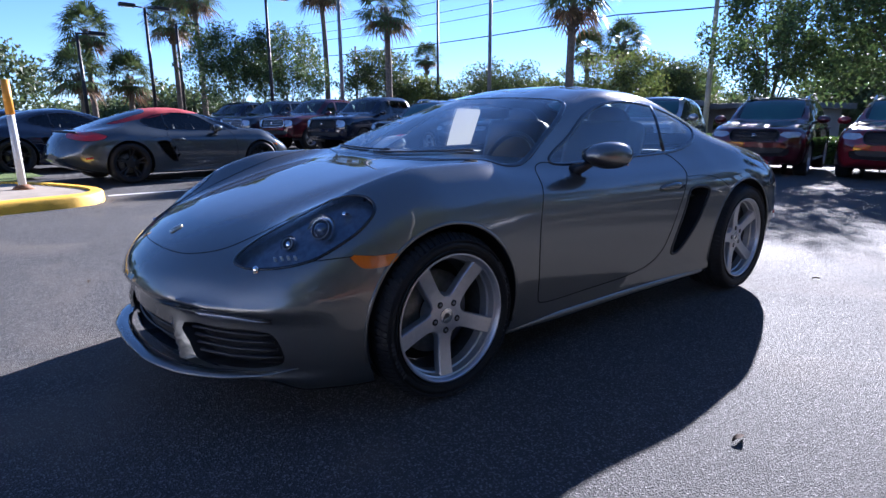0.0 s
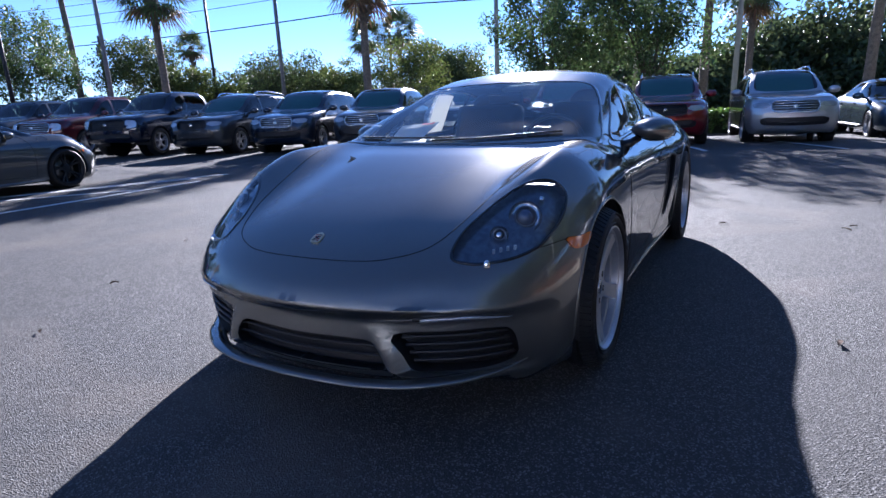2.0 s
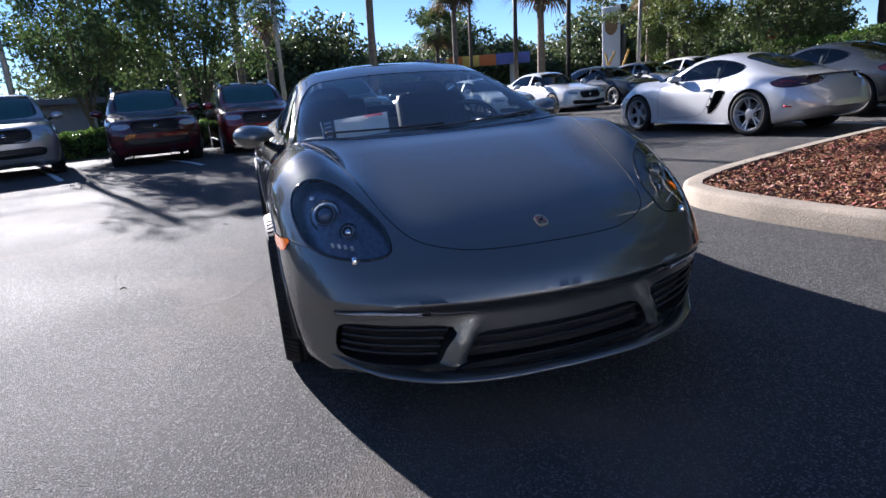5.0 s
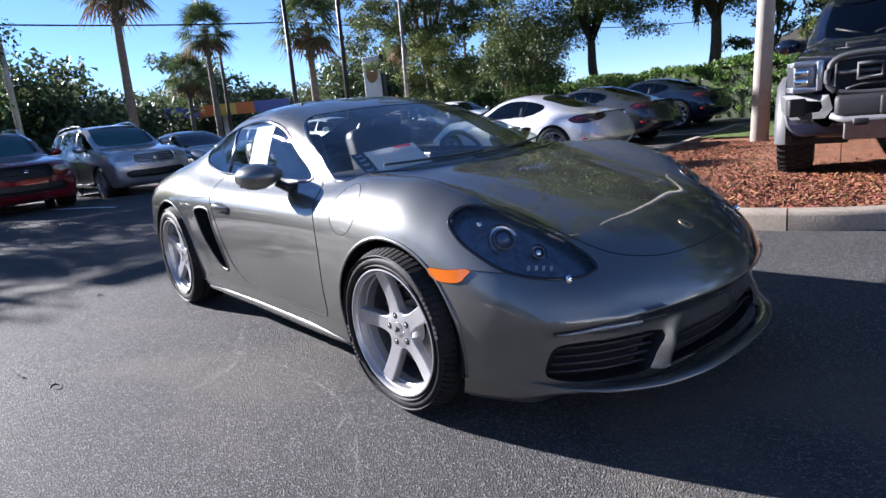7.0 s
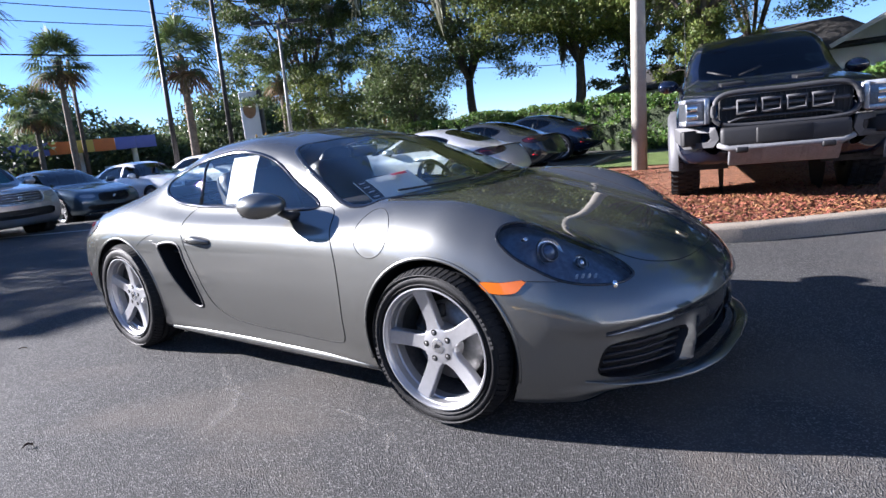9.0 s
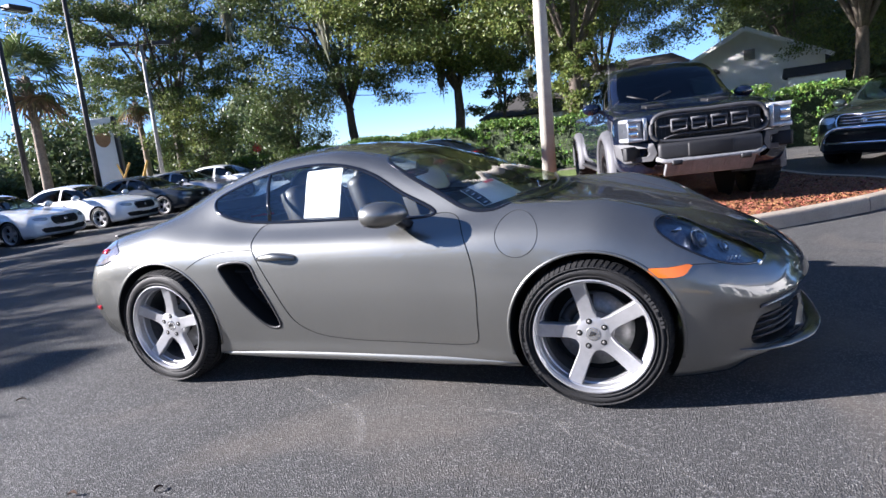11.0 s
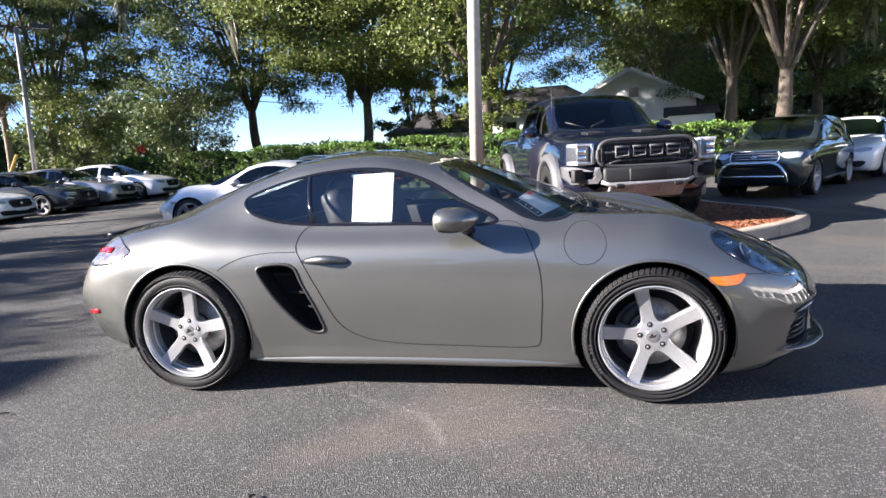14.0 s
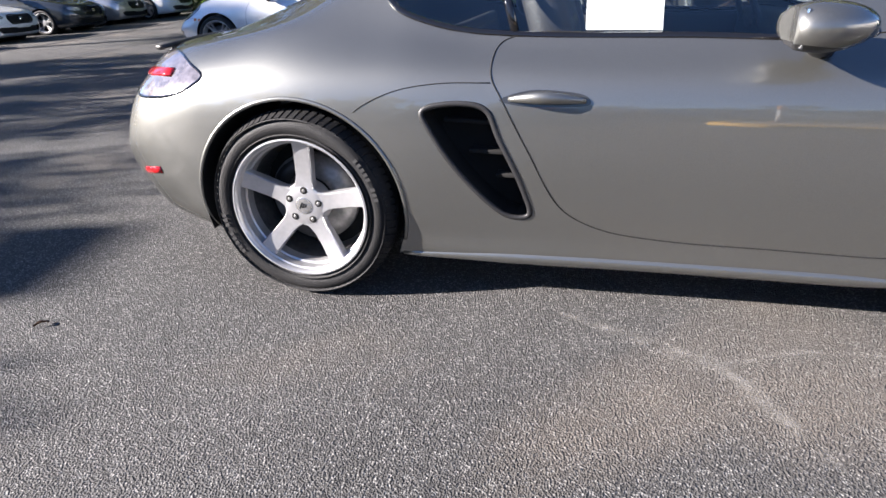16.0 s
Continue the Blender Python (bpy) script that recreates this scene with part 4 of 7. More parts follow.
def cabin(car, detailed=True):
    """Seats, dashboard, wheel and trim seen through the panes."""
    part("cabin_floor", box((2.0, 1.34, 0.05), (0.0, 0, 0.36)), LEATHER, car)
    part("bulkhead", box((0.06, 1.2, 0.62), (-0.72, 0, 0.60), Matrix.Rotation(-0.2, 3, "Y"), 0.02), LEATHER, car)
    part("rear_shelf", box((0.75, 1.0, 0.06), (-1.1, 0, 0.80), Matrix.Rotation(-0.12, 3, "Y"), 0.02), LEATHER, car)
    dash = box((0.42, 1.30, 0.16), (0.62, 0, 0.80), Matrix.Rotation(0.12, 3, "Y"), 0.05)
    part("dashboard", dash, LEATHER, car)
    part("dash_cowl", box((0.32, 1.22, 0.04), (0.80, 0, 0.855), Matrix.Rotation(0.12, 3, "Y"), 0.015), LEATHER, car)
    for s in (1, -1):
        part("door_card", box((1.1, 0.05, 0.42), (0.08, s * 0.70, 0.66), None, 0.02), LEATHER, car)
        seat = part("seat", box((0.52, 0.50, 0.16), (-0.02, s * 0.36, 0.50), Matrix.Rotation(-0.12, 3, "Y"), 0.05), LEATHER, car)
        back = bmesh.new()
        add_box(back, (0.15, 0.50, 0.62), (-0.36, s * 0.36, 0.78), Matrix.Rotation(-0.28, 3, "Y"), 0.06)
        part("backrest", back, LEATHER, seat)
        head = bmesh.new()
        bmesh.ops.create_uvsphere(head, u_segments=20, v_segments=14, radius=1)
        for w in head.verts:
            c = w.co
            w.co = Vector((-0.47 + 0.06 * c.x + 0.03 * c.z, s * 0.36 + 0.155 * math.copysign(abs(c.y) ** 0.7, c.y), 1.05 + 0.115 * c.z))
        part("headrest", head, LEATHER, seat)
    ring = [(0.42 - 0.065 * math.sin(a), 0.37 + 0.175 * math.cos(a), 0.845 + 0.165 * math.sin(a)) for a in np.linspace(0, 2 * math.pi, 40, endpoint=False)]
    st = part("steering_wheel", tube(ring, 0.014, 8, True), LEATHER, car)
    part("steering_hub", box((0.05, 0.14, 0.09), (0.43, 0.37, 0.84), Matrix.Rotation(-0.35, 3, "Y"), 0.02), LEATHER, st)
    for a in (-0.1, math.pi + 0.1, -math.pi / 2):
        part("steering_spoke", tube([(0.43, 0.37, 0.84), (0.42 - 0.065 * math.sin(a), 0.37 + 0.17 * math.cos(a), 0.845 + 0.16 * math.sin(a))], 0.012, 6, False, 0.5), LEATHER, st)
    part("rear_view_mirror", box((0.03, 0.22, 0.06), (0.16, 0, 1.12), Matrix.Rotation(0.2, 3, "Y"), 0.012), BLACK, car)


def on_glass(skin, corners, axes, way, depth, nu, nv):
    """A sheet laid behind a pane between four corners of the drawing plane."""
    a, b, c, d = [np.array(q, float) for q in corners]
    grid = [(1 - u) * (1 - v) * a + u * (1 - v) * b + u * v * c + (1 - u) * v * d for v in np.linspace(0, 1, nv) for u in np.linspace(0, 1, nu)]
    p, n = skin.drop_on(grid, axes, way)
    vs = [x - y * depth for x, y in zip(p, n)]
    return vs, [(j * nu + i, j * nu + i + 1, (j + 1) * nu + i + 1, (j + 1) * nu + i) for j in range(nv - 1) for i in range(nu - 1)]


main_car, main_skin = sports_coupe(Matrix(), PAINT, "dark grey metallic two-door sports coupe parked on asphalt")

# sale papers behind the panes
tagged(new("window_sheet", mesh_of("window_sheet", *on_glass(main_skin, ((-.285, .915), (-.06, .91), (-.06, 1.165), (-.29, 1.16)), (0, 2), -1, 0.010, 6, 6), PAPER)), "white paper sheet taped behind a car window", "paper sheet")
sh = thing("price_sheet", "white price sheet with a black and red print behind the windscreen", "paper sheet")
SHEET = [np.array(p) for p in ((0.577, -0.545, 0.978), (0.705, -0.552, 0.888), (0.825, -0.235, 0.910), (0.644, -0.200, 1.003))]


def on_sheet(u0, u1, v0, v1, lift, n=5):
    """A patch of the price sheet: u across from its dark edge, v down the windscreen."""
    a, b, c, d = SHEET
    spot = lambda u, v: (1 - u) * (1 - v) * a + (1 - u) * v * b + u * v * c + u * (1 - v) * d + np.array([0, 0, lift + 0.012 * math.sin(math.pi * u) * math.sin(math.pi * v)])
    vs = [spot(u0 + (u1 - u0) * i / n, v0 + (v1 - v0) * k / n) for k in range(n + 1) for i in range(n + 1)]
    return vs, [(k * (n + 1) + i, k * (n + 1) + i + 1, (k + 1) * (n + 1) + i + 1, (k + 1) * (n + 1) + i) for k in range(n) for i in range(n)]


part("sheet", on_sheet(0, 1, 0, 1, 0.0), PAPER, sh)
part("dark_panel", on_sheet(0.012, 0.20, 0.02, 0.98, 0.0025), INK, sh)
part("red_block", on_sheet(0.66, 0.93, 0.03, 0.16, 0.0025), REDINK, sh)
part("grey_block", on_sheet(0.58, 0.66, 0.22, 0.36, 0.0025), GREYINK, sh)
for k in range(4):
    part("print_bar", on_sheet(0.04, 0.175, 0.08 + 0.23 * k, 0.085 + 0.23 * k, 0.0035, 2), GREYINK, sh)
    part("print_bar", on_sheet(0.05, 0.15, 0.15 + 0.23 * k, 0.20 + 0.23 * k, 0.0035, 2), GREYINK, sh)
for k in range(6):
    part("print_line", on_sheet(0.70, 0.92 - 0.03 * (k % 3), 0.24 + 0.06 * k, 0.255 + 0.06 * k, 0.0025, 2), GREYINK, sh)
for k in range(7):
    part("print_line", on_sheet(0.28, 0.52 - 0.04 * (k % 2), 0.25 + 0.08 * k, 0.262 + 0.08 * k, 0.0025, 2), GREYINK, sh)


# ---- ground ----
def ground_z(x, y):
    """The lot falls gently to the street and rises a little to the hedge."""
    d, e = min(60.0, max(0.0, -4.0 - x)), min(40.0, max(0.0, y - 7.0))
    up, down = min(1.0, max(0.0, (d - 2.5) / 3.5)), min(1.0, max(0.0, (d - 14.0) / 10.0))
    level = up * up * (3 - 2 * up) * (1 - down * down * (3 - 2 * down))
    return -0.02 * d * d / (d + 2.0) + 0.03 * e * e / (e + 3.0) + 0.105 * level


def asphalt(name, base):
    m = mat(name, base, 0.80, spec=0.28, var=0.34, scale=0.55, bump=0.0035, bscale=230, rvar=0.15)
    n, l = m.node_tree.nodes, m.node_tree.links
    b = n["Principled BSDF"]
    co = n.new("ShaderNodeNewGeometry").outputs["Position"]
    v = n.new("ShaderNodeTexVoronoi")
    v.inputs["Scale"].default_value = 175
    l.new(co, v.inputs["Vector"])
    sep = n.new("ShaderNodeSeparateColor")
    l.new(v.outputs["Color"], sep.inputs[0])
    pick = n.new("ShaderNodeMapRange")
    pick.inputs["From Min"].default_value, pick.inputs["From Max"].default_value = 0.70, 1.0
    l.new(sep.outputs[0], pick.inputs["Value"])
    old = b.inputs["Base Color"].links[0].from_socket
    mx = n.new("ShaderNodeMix")
    mx.data_type = "RGBA"
    mx.inputs["B"].default_value = (0.185, 0.182, 0.176, 1)
    l.new(pick.outputs[0], mx.inputs["Factor"])
    l.new(old, mx.inputs["A"])
    # dried stains
    st = n.new("ShaderNodeTexNoise")
    st.inputs["Scale"].default_value, st.inputs["Detail"].default_value, st.inputs["Distortion"].default_value = 0.7, 9, 1.0
    l.new(co, st.inputs["Vector"])
    sr = n.new("ShaderNodeMapRange")
    sr.inputs["From Min"].default_value, sr.inputs["From Max"].default_value = 0.52, 0.75
    sr.inputs["To Max"].default_value = 0.6
    l.new(st.outputs["Fac"], sr.inputs["Value"])
    m2 = n.new("ShaderNodeMix")
    m2.data_type = "RGBA"
    m2.inputs["B"].default_value = (0.15, 0.128, 0.105, 1)
    l.new(sr.outputs[0], m2.inputs["Factor"])
    l.new(mx.outputs["Result"], m2.inputs["A"])
    l.new(m2.outputs["Result"], b.inputs["Base Color"])
    hb = n.new("ShaderNodeBump")
    hb.inputs["Distance"].default_value = 0.0070
    l.new(v.outputs["Distance"], hb.inputs["Height"])
    l.new(b.inputs["Normal"].links[0].from_socket, hb.inputs["Normal"])
    l.new(hb.outputs[0], b.inputs["Normal"])
    return m


ASPHALT = asphalt("asphalt", (0.052, 0.051, 0.050))
CONCRETE = mat("kerb_concrete", (0.26, 0.22, 0.17), 0.85, var=0.3, scale=3, bump=0.003, bscale=90)
YELLOW = mat("yellow_kerb_paint", (0.72, 0.42, 0.03), 0.6, var=0.18, scale=5, bump=0.002, bscale=90)
MULCH = mat("mulch_bark", (0.20, 0.085, 0.042), 0.9, var=0.5, scale=8, bump=0.02, bscale=60)
GRASS = mat("grass", (0.09, 0.13, 0.025), 0.9, var=0.4, scale=4, bump=0.02, bscale=120)
LINE = mat("line_paint", (0.62, 0.62, 0.60), 0.7, var=0.2, scale=7, bump=0.001, bscale=120)
TAR = mat("tar_seam", (0.018, 0.018, 0.018), 0.5)

gx = sorted(set([-400, -250, -150, -100, -70] + list(range(-60, 61, 3)) + [70, 100, 150, 250, 400]))
gy = gx
gv = [(x, y, ground_z(x, y)) for x in gx for y in gy]
gf = [(i * len(gy) + k, (i + 1) * len(gy) + k, (i + 1) * len(gy) + k + 1, i * len(gy) + k + 1) for i in range(len(gx) - 1) for k in range(len(gy) - 1)]
tagged(new("ground", mesh_of("ground", gv, gf, ASPHALT)), "dark worn asphalt of a car lot", "asphalt", kind="structure")


def flat_shape(name, poly, z, material, label, category, kind="structure", crown=0.0):
    """A sheet over a polygon, raised in its middle by crown."""
    p = np.asarray(poly, float)
    c = p.mean(axis=0)
    rings = [1.0, 0.85, 0.6, 0.3]
    vs = [(c[0] + (a - c[0]) * k, c[1] + (b - c[1]) * k, z + crown * (1 - k * k)) for k in rings for a, b in p] + [(c[0], c[1], z + crown)]
    n = len(p)
    fs = [(r * n + i, r * n + (i + 1) % n, (r + 1) * n + (i + 1) % n, (r + 1) * n + i) for r in range(3) for i in range(n)]
    fs += [(3 * n + i, 3 * n + (i + 1) % n, 4 * n) for i in range(n)]
    return tagged(new(name, mesh_of(name, vs, fs, material)), label, category, kind=kind)


def kerb(name, outline, height, width, material, label, piece=2.4, z=0.0):
    """A kerb of cast pieces along a closed outline, with open joints."""
    p = np.vstack([outline, outline[:1]])
    t = np.concatenate([[0], np.cumsum(np.linalg.norm(np.diff(p, axis=0), axis=1))])
    count = max(3, round(t[-1] / piece))
    root = tagged(new(name), label, "kerb", kind="structure")
    q = np.asarray(outline)
    area = 0.5 * np.sum(q[:, 0] * np.roll(q[:, 1], -1) - q[:, 1] * np.roll(q[:, 0], -1))
    inward = 1 if area > 0 else -1
    for k in range(count):
        a, b = t[-1] * k / count + 0.006, t[-1] * (k + 1) / count - 0.006
        ss = np.linspace(a, b, 9)
        vs, fs = [], []
        for s in ss:
            c = np.array([np.interp(s, t, p[:, 0]), np.interp(s, t, p[:, 1])])
            d = np.array([np.interp(s + 0.05, t, p[:, 0]) - np.interp(s - 0.05, t, p[:, 0]), np.interp(s + 0.05, t, p[:, 1]) - np.interp(s - 0.05, t, p[:, 1])])
            d /= max(np.linalg.norm(d), 1e-9)
            nrm = np.array([-d[1], d[0]]) * inward
            for off, zz in ((0, -0.05), (0.012, height * 0.75), (0.03, height * 0.94), (0.06, height), (width, height), (width, -0.05)):
                vs.append((*(c + nrm * off), z + zz))
        for i in range(8):
            for j in range(5):
                u = i * 6 + j
                fs.append((u, u + 6, u + 7, u + 1) if inward > 0 else (u, u + 1, u + 7, u + 6))
        fs += [tuple(range(6)), tuple(range(48, 54))[::-1]]
        sharp(part("kerb_stone", (vs, fs), material, root), 60)
    return root


ISLAND = spline(pts("-0.72,2.95 -0.35,2.5 0.31,2.44 1.03,2.57 1.74,2.8 2.29,3.16 2.75,3.49 3.2,3.86 3.75,4.4 4.15,5.1 4.1,5.9 3.5,7.0 3.1,9 3.2,13.2 -3,13.2 -2.9,11.5 -2.6,9.6 -2.15,7.4 -1.35,4.6"), 180, True)
kerb("island_kerb", ISLAND, 0.15, 0.17, CONCRETE, "pale cast concrete kerb round a mulch bed")
inner = [tuple(np.array(p)) for p in ISLAND]
cc = np.array([0.8, 8.0])
flat_shape("mulch_bed", [tuple(cc + (np.array(p) - cc) * 0.965) for p in ISLAND], 0.09, MULCH, "reddish brown bark mulch bed", "mulch", "structure", 0.06)
YK = spline(pts("1.17,-6.28 1.35,-6.0 2.0,-5.8 3.0,-5.5 5.5,-4.9 6.0,-8 5,-10 1.9,-8.4 1.3,-7.4 1.1,-6.7"), 100, True)
kerb("yellow_kerb", YK, 0.15, 0.16, YELLOW, "yellow painted concrete kerb of a drive island")


# ---- parked cars of other shapes ----
SHAPES = {k: {q: curve_of(w) for q, w in d.items()} for k, d in dict(
    suv=dict(
        zc="2.40 .72 2.37 .90 2.25 1.0 1.9 1.06 1.3 1.12 1.12 1.15 .85 1.34 .5 1.57 .25 1.66 -.3 1.70 -1.2 1.68 -1.8 1.62 -2.0 1.52 -2.2 1.20 -2.35 .95 -2.40 .70",
        yr="2.40 .45 2.3 .58 1.9 .62 1.3 .68 1.1 .74 .85 .73 .5 .69 .25 .66 -.5 .655 -1.2 .65 -1.8 .63 -2.0 .62 -2.2 .60 -2.40 .4",
        zr="2.40 .715 2.3 .95 1.9 1.05 1.3 1.115 1.1 1.13 .85 1.27 .5 1.49 .25 1.58 -.3 1.63 -1.2 1.61 -1.8 1.55 -2.0 1.45 -2.2 1.15 -2.40 .69",
        yf="2.40 .55 2.3 .74 1.9 .82 1.2 .85 .5 .86 -1.2 .86 -1.9 .83 -2.2 .76 -2.40 .5",
        zf="2.40 .71 2.3 .90 1.9 1.01 1.2 1.08 .5 1.09 -1.2 1.11 -1.9 1.11 -2.2 1.03 -2.40 .68",
        ys="2.40 .60 2.3 .82 2.0 .90 1.4 .93 0 .925 -1.4 .935 -2.0 .90 -2.25 .82 -2.40 .55",
        zs="2.40 .69 2.3 .80 1.9 .88 1.4 .93 0 .94 -1.4 .95 -2.0 .93 -2.40 .67",
        ym="2.40 .62 2.3 .85 2.0 .925 1.4 .95 0 .94 -1.4 .95 -2.0 .92 -2.25 .84 -2.40 .58", zm="2.40 .65 2.2 .68 1.4 .70 0 .70 -2.2 .70 -2.40 .65",
        yl="2.40 .60 2.3 .82 2.0 .90 1.4 .93 0 .92 -1.4 .93 -2.0 .90 -2.25 .82 -2.40 .55", zl="2.40 .58 2.3 .42 1.4 .40 -2.0 .42 -2.3 .5 -2.40 .62",
        yb="2.40 .5 2.3 .72 2.0 .82 1.4 .88 0 .88 -1.4 .88 -2.0 .82 -2.40 .45", zb="2.40 .50 2.33 .32 2.1 .24 1.4 .24 0 .24 -1.6 .26 -2.2 .32 -2.40 .55"),
    sedan=dict(
        zc="2.40 .55 2.37 .66 2.25 .74 1.9 .82 1.3 .92 1.05 .96 .8 1.08 .4 1.28 .1 1.38 -.3 1.43 -.9 1.40 -1.3 1.30 -1.7 1.14 -1.9 1.08 -2.2 1.04 -2.33 .95 -2.40 .68",
        yr="2.40 .4 2.3 .56 1.9 .62 1.3 .66 1.05 .72 .8 .68 .4 .62 .1 .58 -.3 .565 -.9 .565 -1.3 .59 -1.7 .62 -2.2 .6 -2.40 .4",
        zr="2.40 .545 2.3 .70 1.9 .82 1.3 .915 1.05 .94 .8 1.02 .4 1.20 .1 1.31 -.3 1.36 -.9 1.33 -1.3 1.21 -1.7 1.07 -2.2 1.01 -2.33 .92 -2.40 .67",
        yf="2.40 .5 2.3 .70 1.9 .78 1.2 .81 .5 .82 -1.2 .82 -1.9 .79 -2.25 .72 -2.40 .5",
        zf="2.40 .54 2.3 .67 1.9 .80 1.2 .90 .5 .92 -1.2 .96 -1.9 .97 -2.25 .92 -2.40 .66",
        ys="2.40 .56 2.3 .78 2.0 .86 1.4 .90 0 .90 -1.4 .905 -2.0 .87 -2.25 .78 -2.40 .55",
        zs="2.40 .53 2.3 .60 1.9 .70 1.4 .77 0 .79 -1.4 .82 -2.0 .82 -2.40 .64",
        ym="2.40 .58 2.3 .81 2.0 .885 1.4 .92 0 .91 -1.4 .92 -2.0 .885 -2.25 .80 -2.40 .56", zm="2.40 .50 2.2 .52 1.4 .54 0 .55 -2.2 .58 -2.40 .6",
        yl="2.40 .56 2.3 .78 2.0 .86 1.4 .90 0 .89 -1.4 .90 -2.0 .86 -2.25 .78 -2.40 .54", zl="2.40 .44 2.3 .30 1.4 .28 -2.0 .30 -2.3 .4 -2.40 .56",
        yb="2.40 .48 2.3 .70 2.0 .78 1.4 .85 0 .85 -1.4 .85 -2.0 .78 -2.40 .45", zb="2.40 .38 2.33 .24 2.1 .18 1.4 .17 0 .17 -1.6 .19 -2.2 .26 -2.40 .5"),
    pickup=dict(
        zc="2.90 .85 2.87 1.02 2.75 1.13 2.3 1.20 1.6 1.26 1.42 1.29 1.15 1.50 .8 1.76 .6 1.84 .2 1.88 -.5 1.87 -.72 1.80 -.85 1.32 -1.0 1.28 -2.7 1.28 -2.85 1.24 -2.90 .9",
        yr="2.90 .6 2.8 .72 2.3 .76 1.6 .80 1.42 .80 1.15 .76 .8 .72 .6 .70 -.5 .69 -.72 .69 -.85 .75 -1.0 .82 -2.7 .82 -2.90 .6",
        zr="2.90 .845 2.8 1.08 2.3 1.19 1.6 1.25 1.42 1.27 1.15 1.42 .8 1.68 .6 1.76 .2 1.80 -.5 1.79 -.72 1.72 -.85 1.31 -1.0 1.275 -2.7 1.275 -2.85 1.23 -2.90 .89",
        yf="2.90 .7 2.8 .86 2.3 .91 1.4 .92 0 .92 -.9 .93 -2.7 .93 -2.90 .7",
        zf="2.90 .84 2.8 1.04 2.3 1.15 1.4 1.20 0 1.21 -.9 1.24 -2.7 1.24 -2.85 1.2 -2.90 .88",
        ys="2.90 .74 2.8 .93 2.4 .98 1.4 .97 0 .97 -1.4 .98 -2.7 .97 -2.90 .74", zs="2.90 .82 2.8 .92 2.4 1.0 1.4 1.04 0 1.04 -2.7 1.05 -2.90 .86",
        ym="2.90 .76 2.8 .95 2.4 1.0 1.4 .99 0 .985 -1.4 1.0 -2.7 .985 -2.90 .76", zm="2.90 .76 2.6 .78 0 .78 -2.7 .8 -2.90 .8",
        yl="2.90 .74 2.8 .93 2.4 .98 1.4 .97 0 .965 -1.4 .98 -2.7 .96 -2.90 .74", zl="2.90 .66 2.8 .52 1.4 .50 -2.5 .55 -2.8 .62 -2.90 .74",
        yb="2.90 .66 2.8 .84 2.4 .90 0 .91 -2.7 .88 -2.90 .66", zb="2.90 .56 2.83 .44 2.5 .40 0 .40 -2.5 .44 -2.8 .52 -2.90 .66")).items()}
SPEC = dict(
    suv=dict(ends=(2.40, -2.40), axles=(1.45, -1.40), tyre=0.365, rim=0.25, arch=0.405, w=0.93, belt=1.10,
             panes=["1.02,1.14 .80,1.27 .42,1.50 .18,1.56 .06,1.57 .08,1.13", ".0,1.13 -.01,1.57 -.45,1.59 -.98,1.575 -1.0,1.14", "-1.08,1.14 -1.06,1.565 -1.5,1.545 -1.82,1.46 -1.72,1.16"],
             screen="1.10,0 1.06,.45 .97,.66 .80,.665 .50,.61 .30,.57 .28,0", front=dict(grille="0,.95 .42,.945 .46,.86 .42,.74 0,.72", lamp=".50,.92 .74,.93 .83,.90 .80,.82 .60,.80 .50,.84", low="0,.60 .55,.61 .70,.56 .62,.44 0,.42")),
    sedan=dict(ends=(2.40, -2.40), axles=(1.42, -1.42), tyre=0.335, rim=0.245, arch=0.37, w=0.90, belt=0.94,
               panes=["1.0,.96 .74,1.07 .36,1.24 .08,1.31 -.05,1.32 -.03,.965", "-.11,.965 -.13,1.325 -.55,1.325 -.95,1.27 -1.18,1.16 -1.30,1.04 -1.22,.985"],
               screen="1.03,0 1.0,.45 .9,.62 .74,.63 .44,.55 .2,.49 .17,0", front=dict(grille="0,.68 .36,.68 .40,.60 .34,.50 0,.49", lamp=".46,.68 .66,.71 .78,.70 .76,.63 .58,.60 .47,.62", low="0,.40 .62,.42 .70,.38 .60,.28 0,.27")),
    pickup=dict(ends=(2.90, -2.90), axles=(1.85, -1.75), tyre=0.40, rim=0.26, arch=0.45, w=0.97, belt=1.24,
                panes=["1.25,1.28 1.08,1.39 .75,1.64 .55,1.72 .42,1.73 .42,1.26", ".34,1.26 .34,1.735 -.1,1.75 -.48,1.735 -.6,1.68 -.6,1.27"],
                screen="1.38,0 1.36,.5 1.3,.70 1.12,.70 .82,.64 .64,.60 .62,0", front=dict(grille="0,1.06 .56,1.05 .60,.96 .56,.80 0,.79", lamp=".62,1.05 .84,1.04 .90,.98 .88,.84 .66,.82", low="0,.68 .70,.68 .76,.60 .66,.52 0,.52")))


def half_front(text, s):
    p = pts(text)
    if p[0][0] == 0:
        return p + [(-a, b) for a, b in p[::-1] if a > 0]
    return [(a * s, b) for a, b in p]


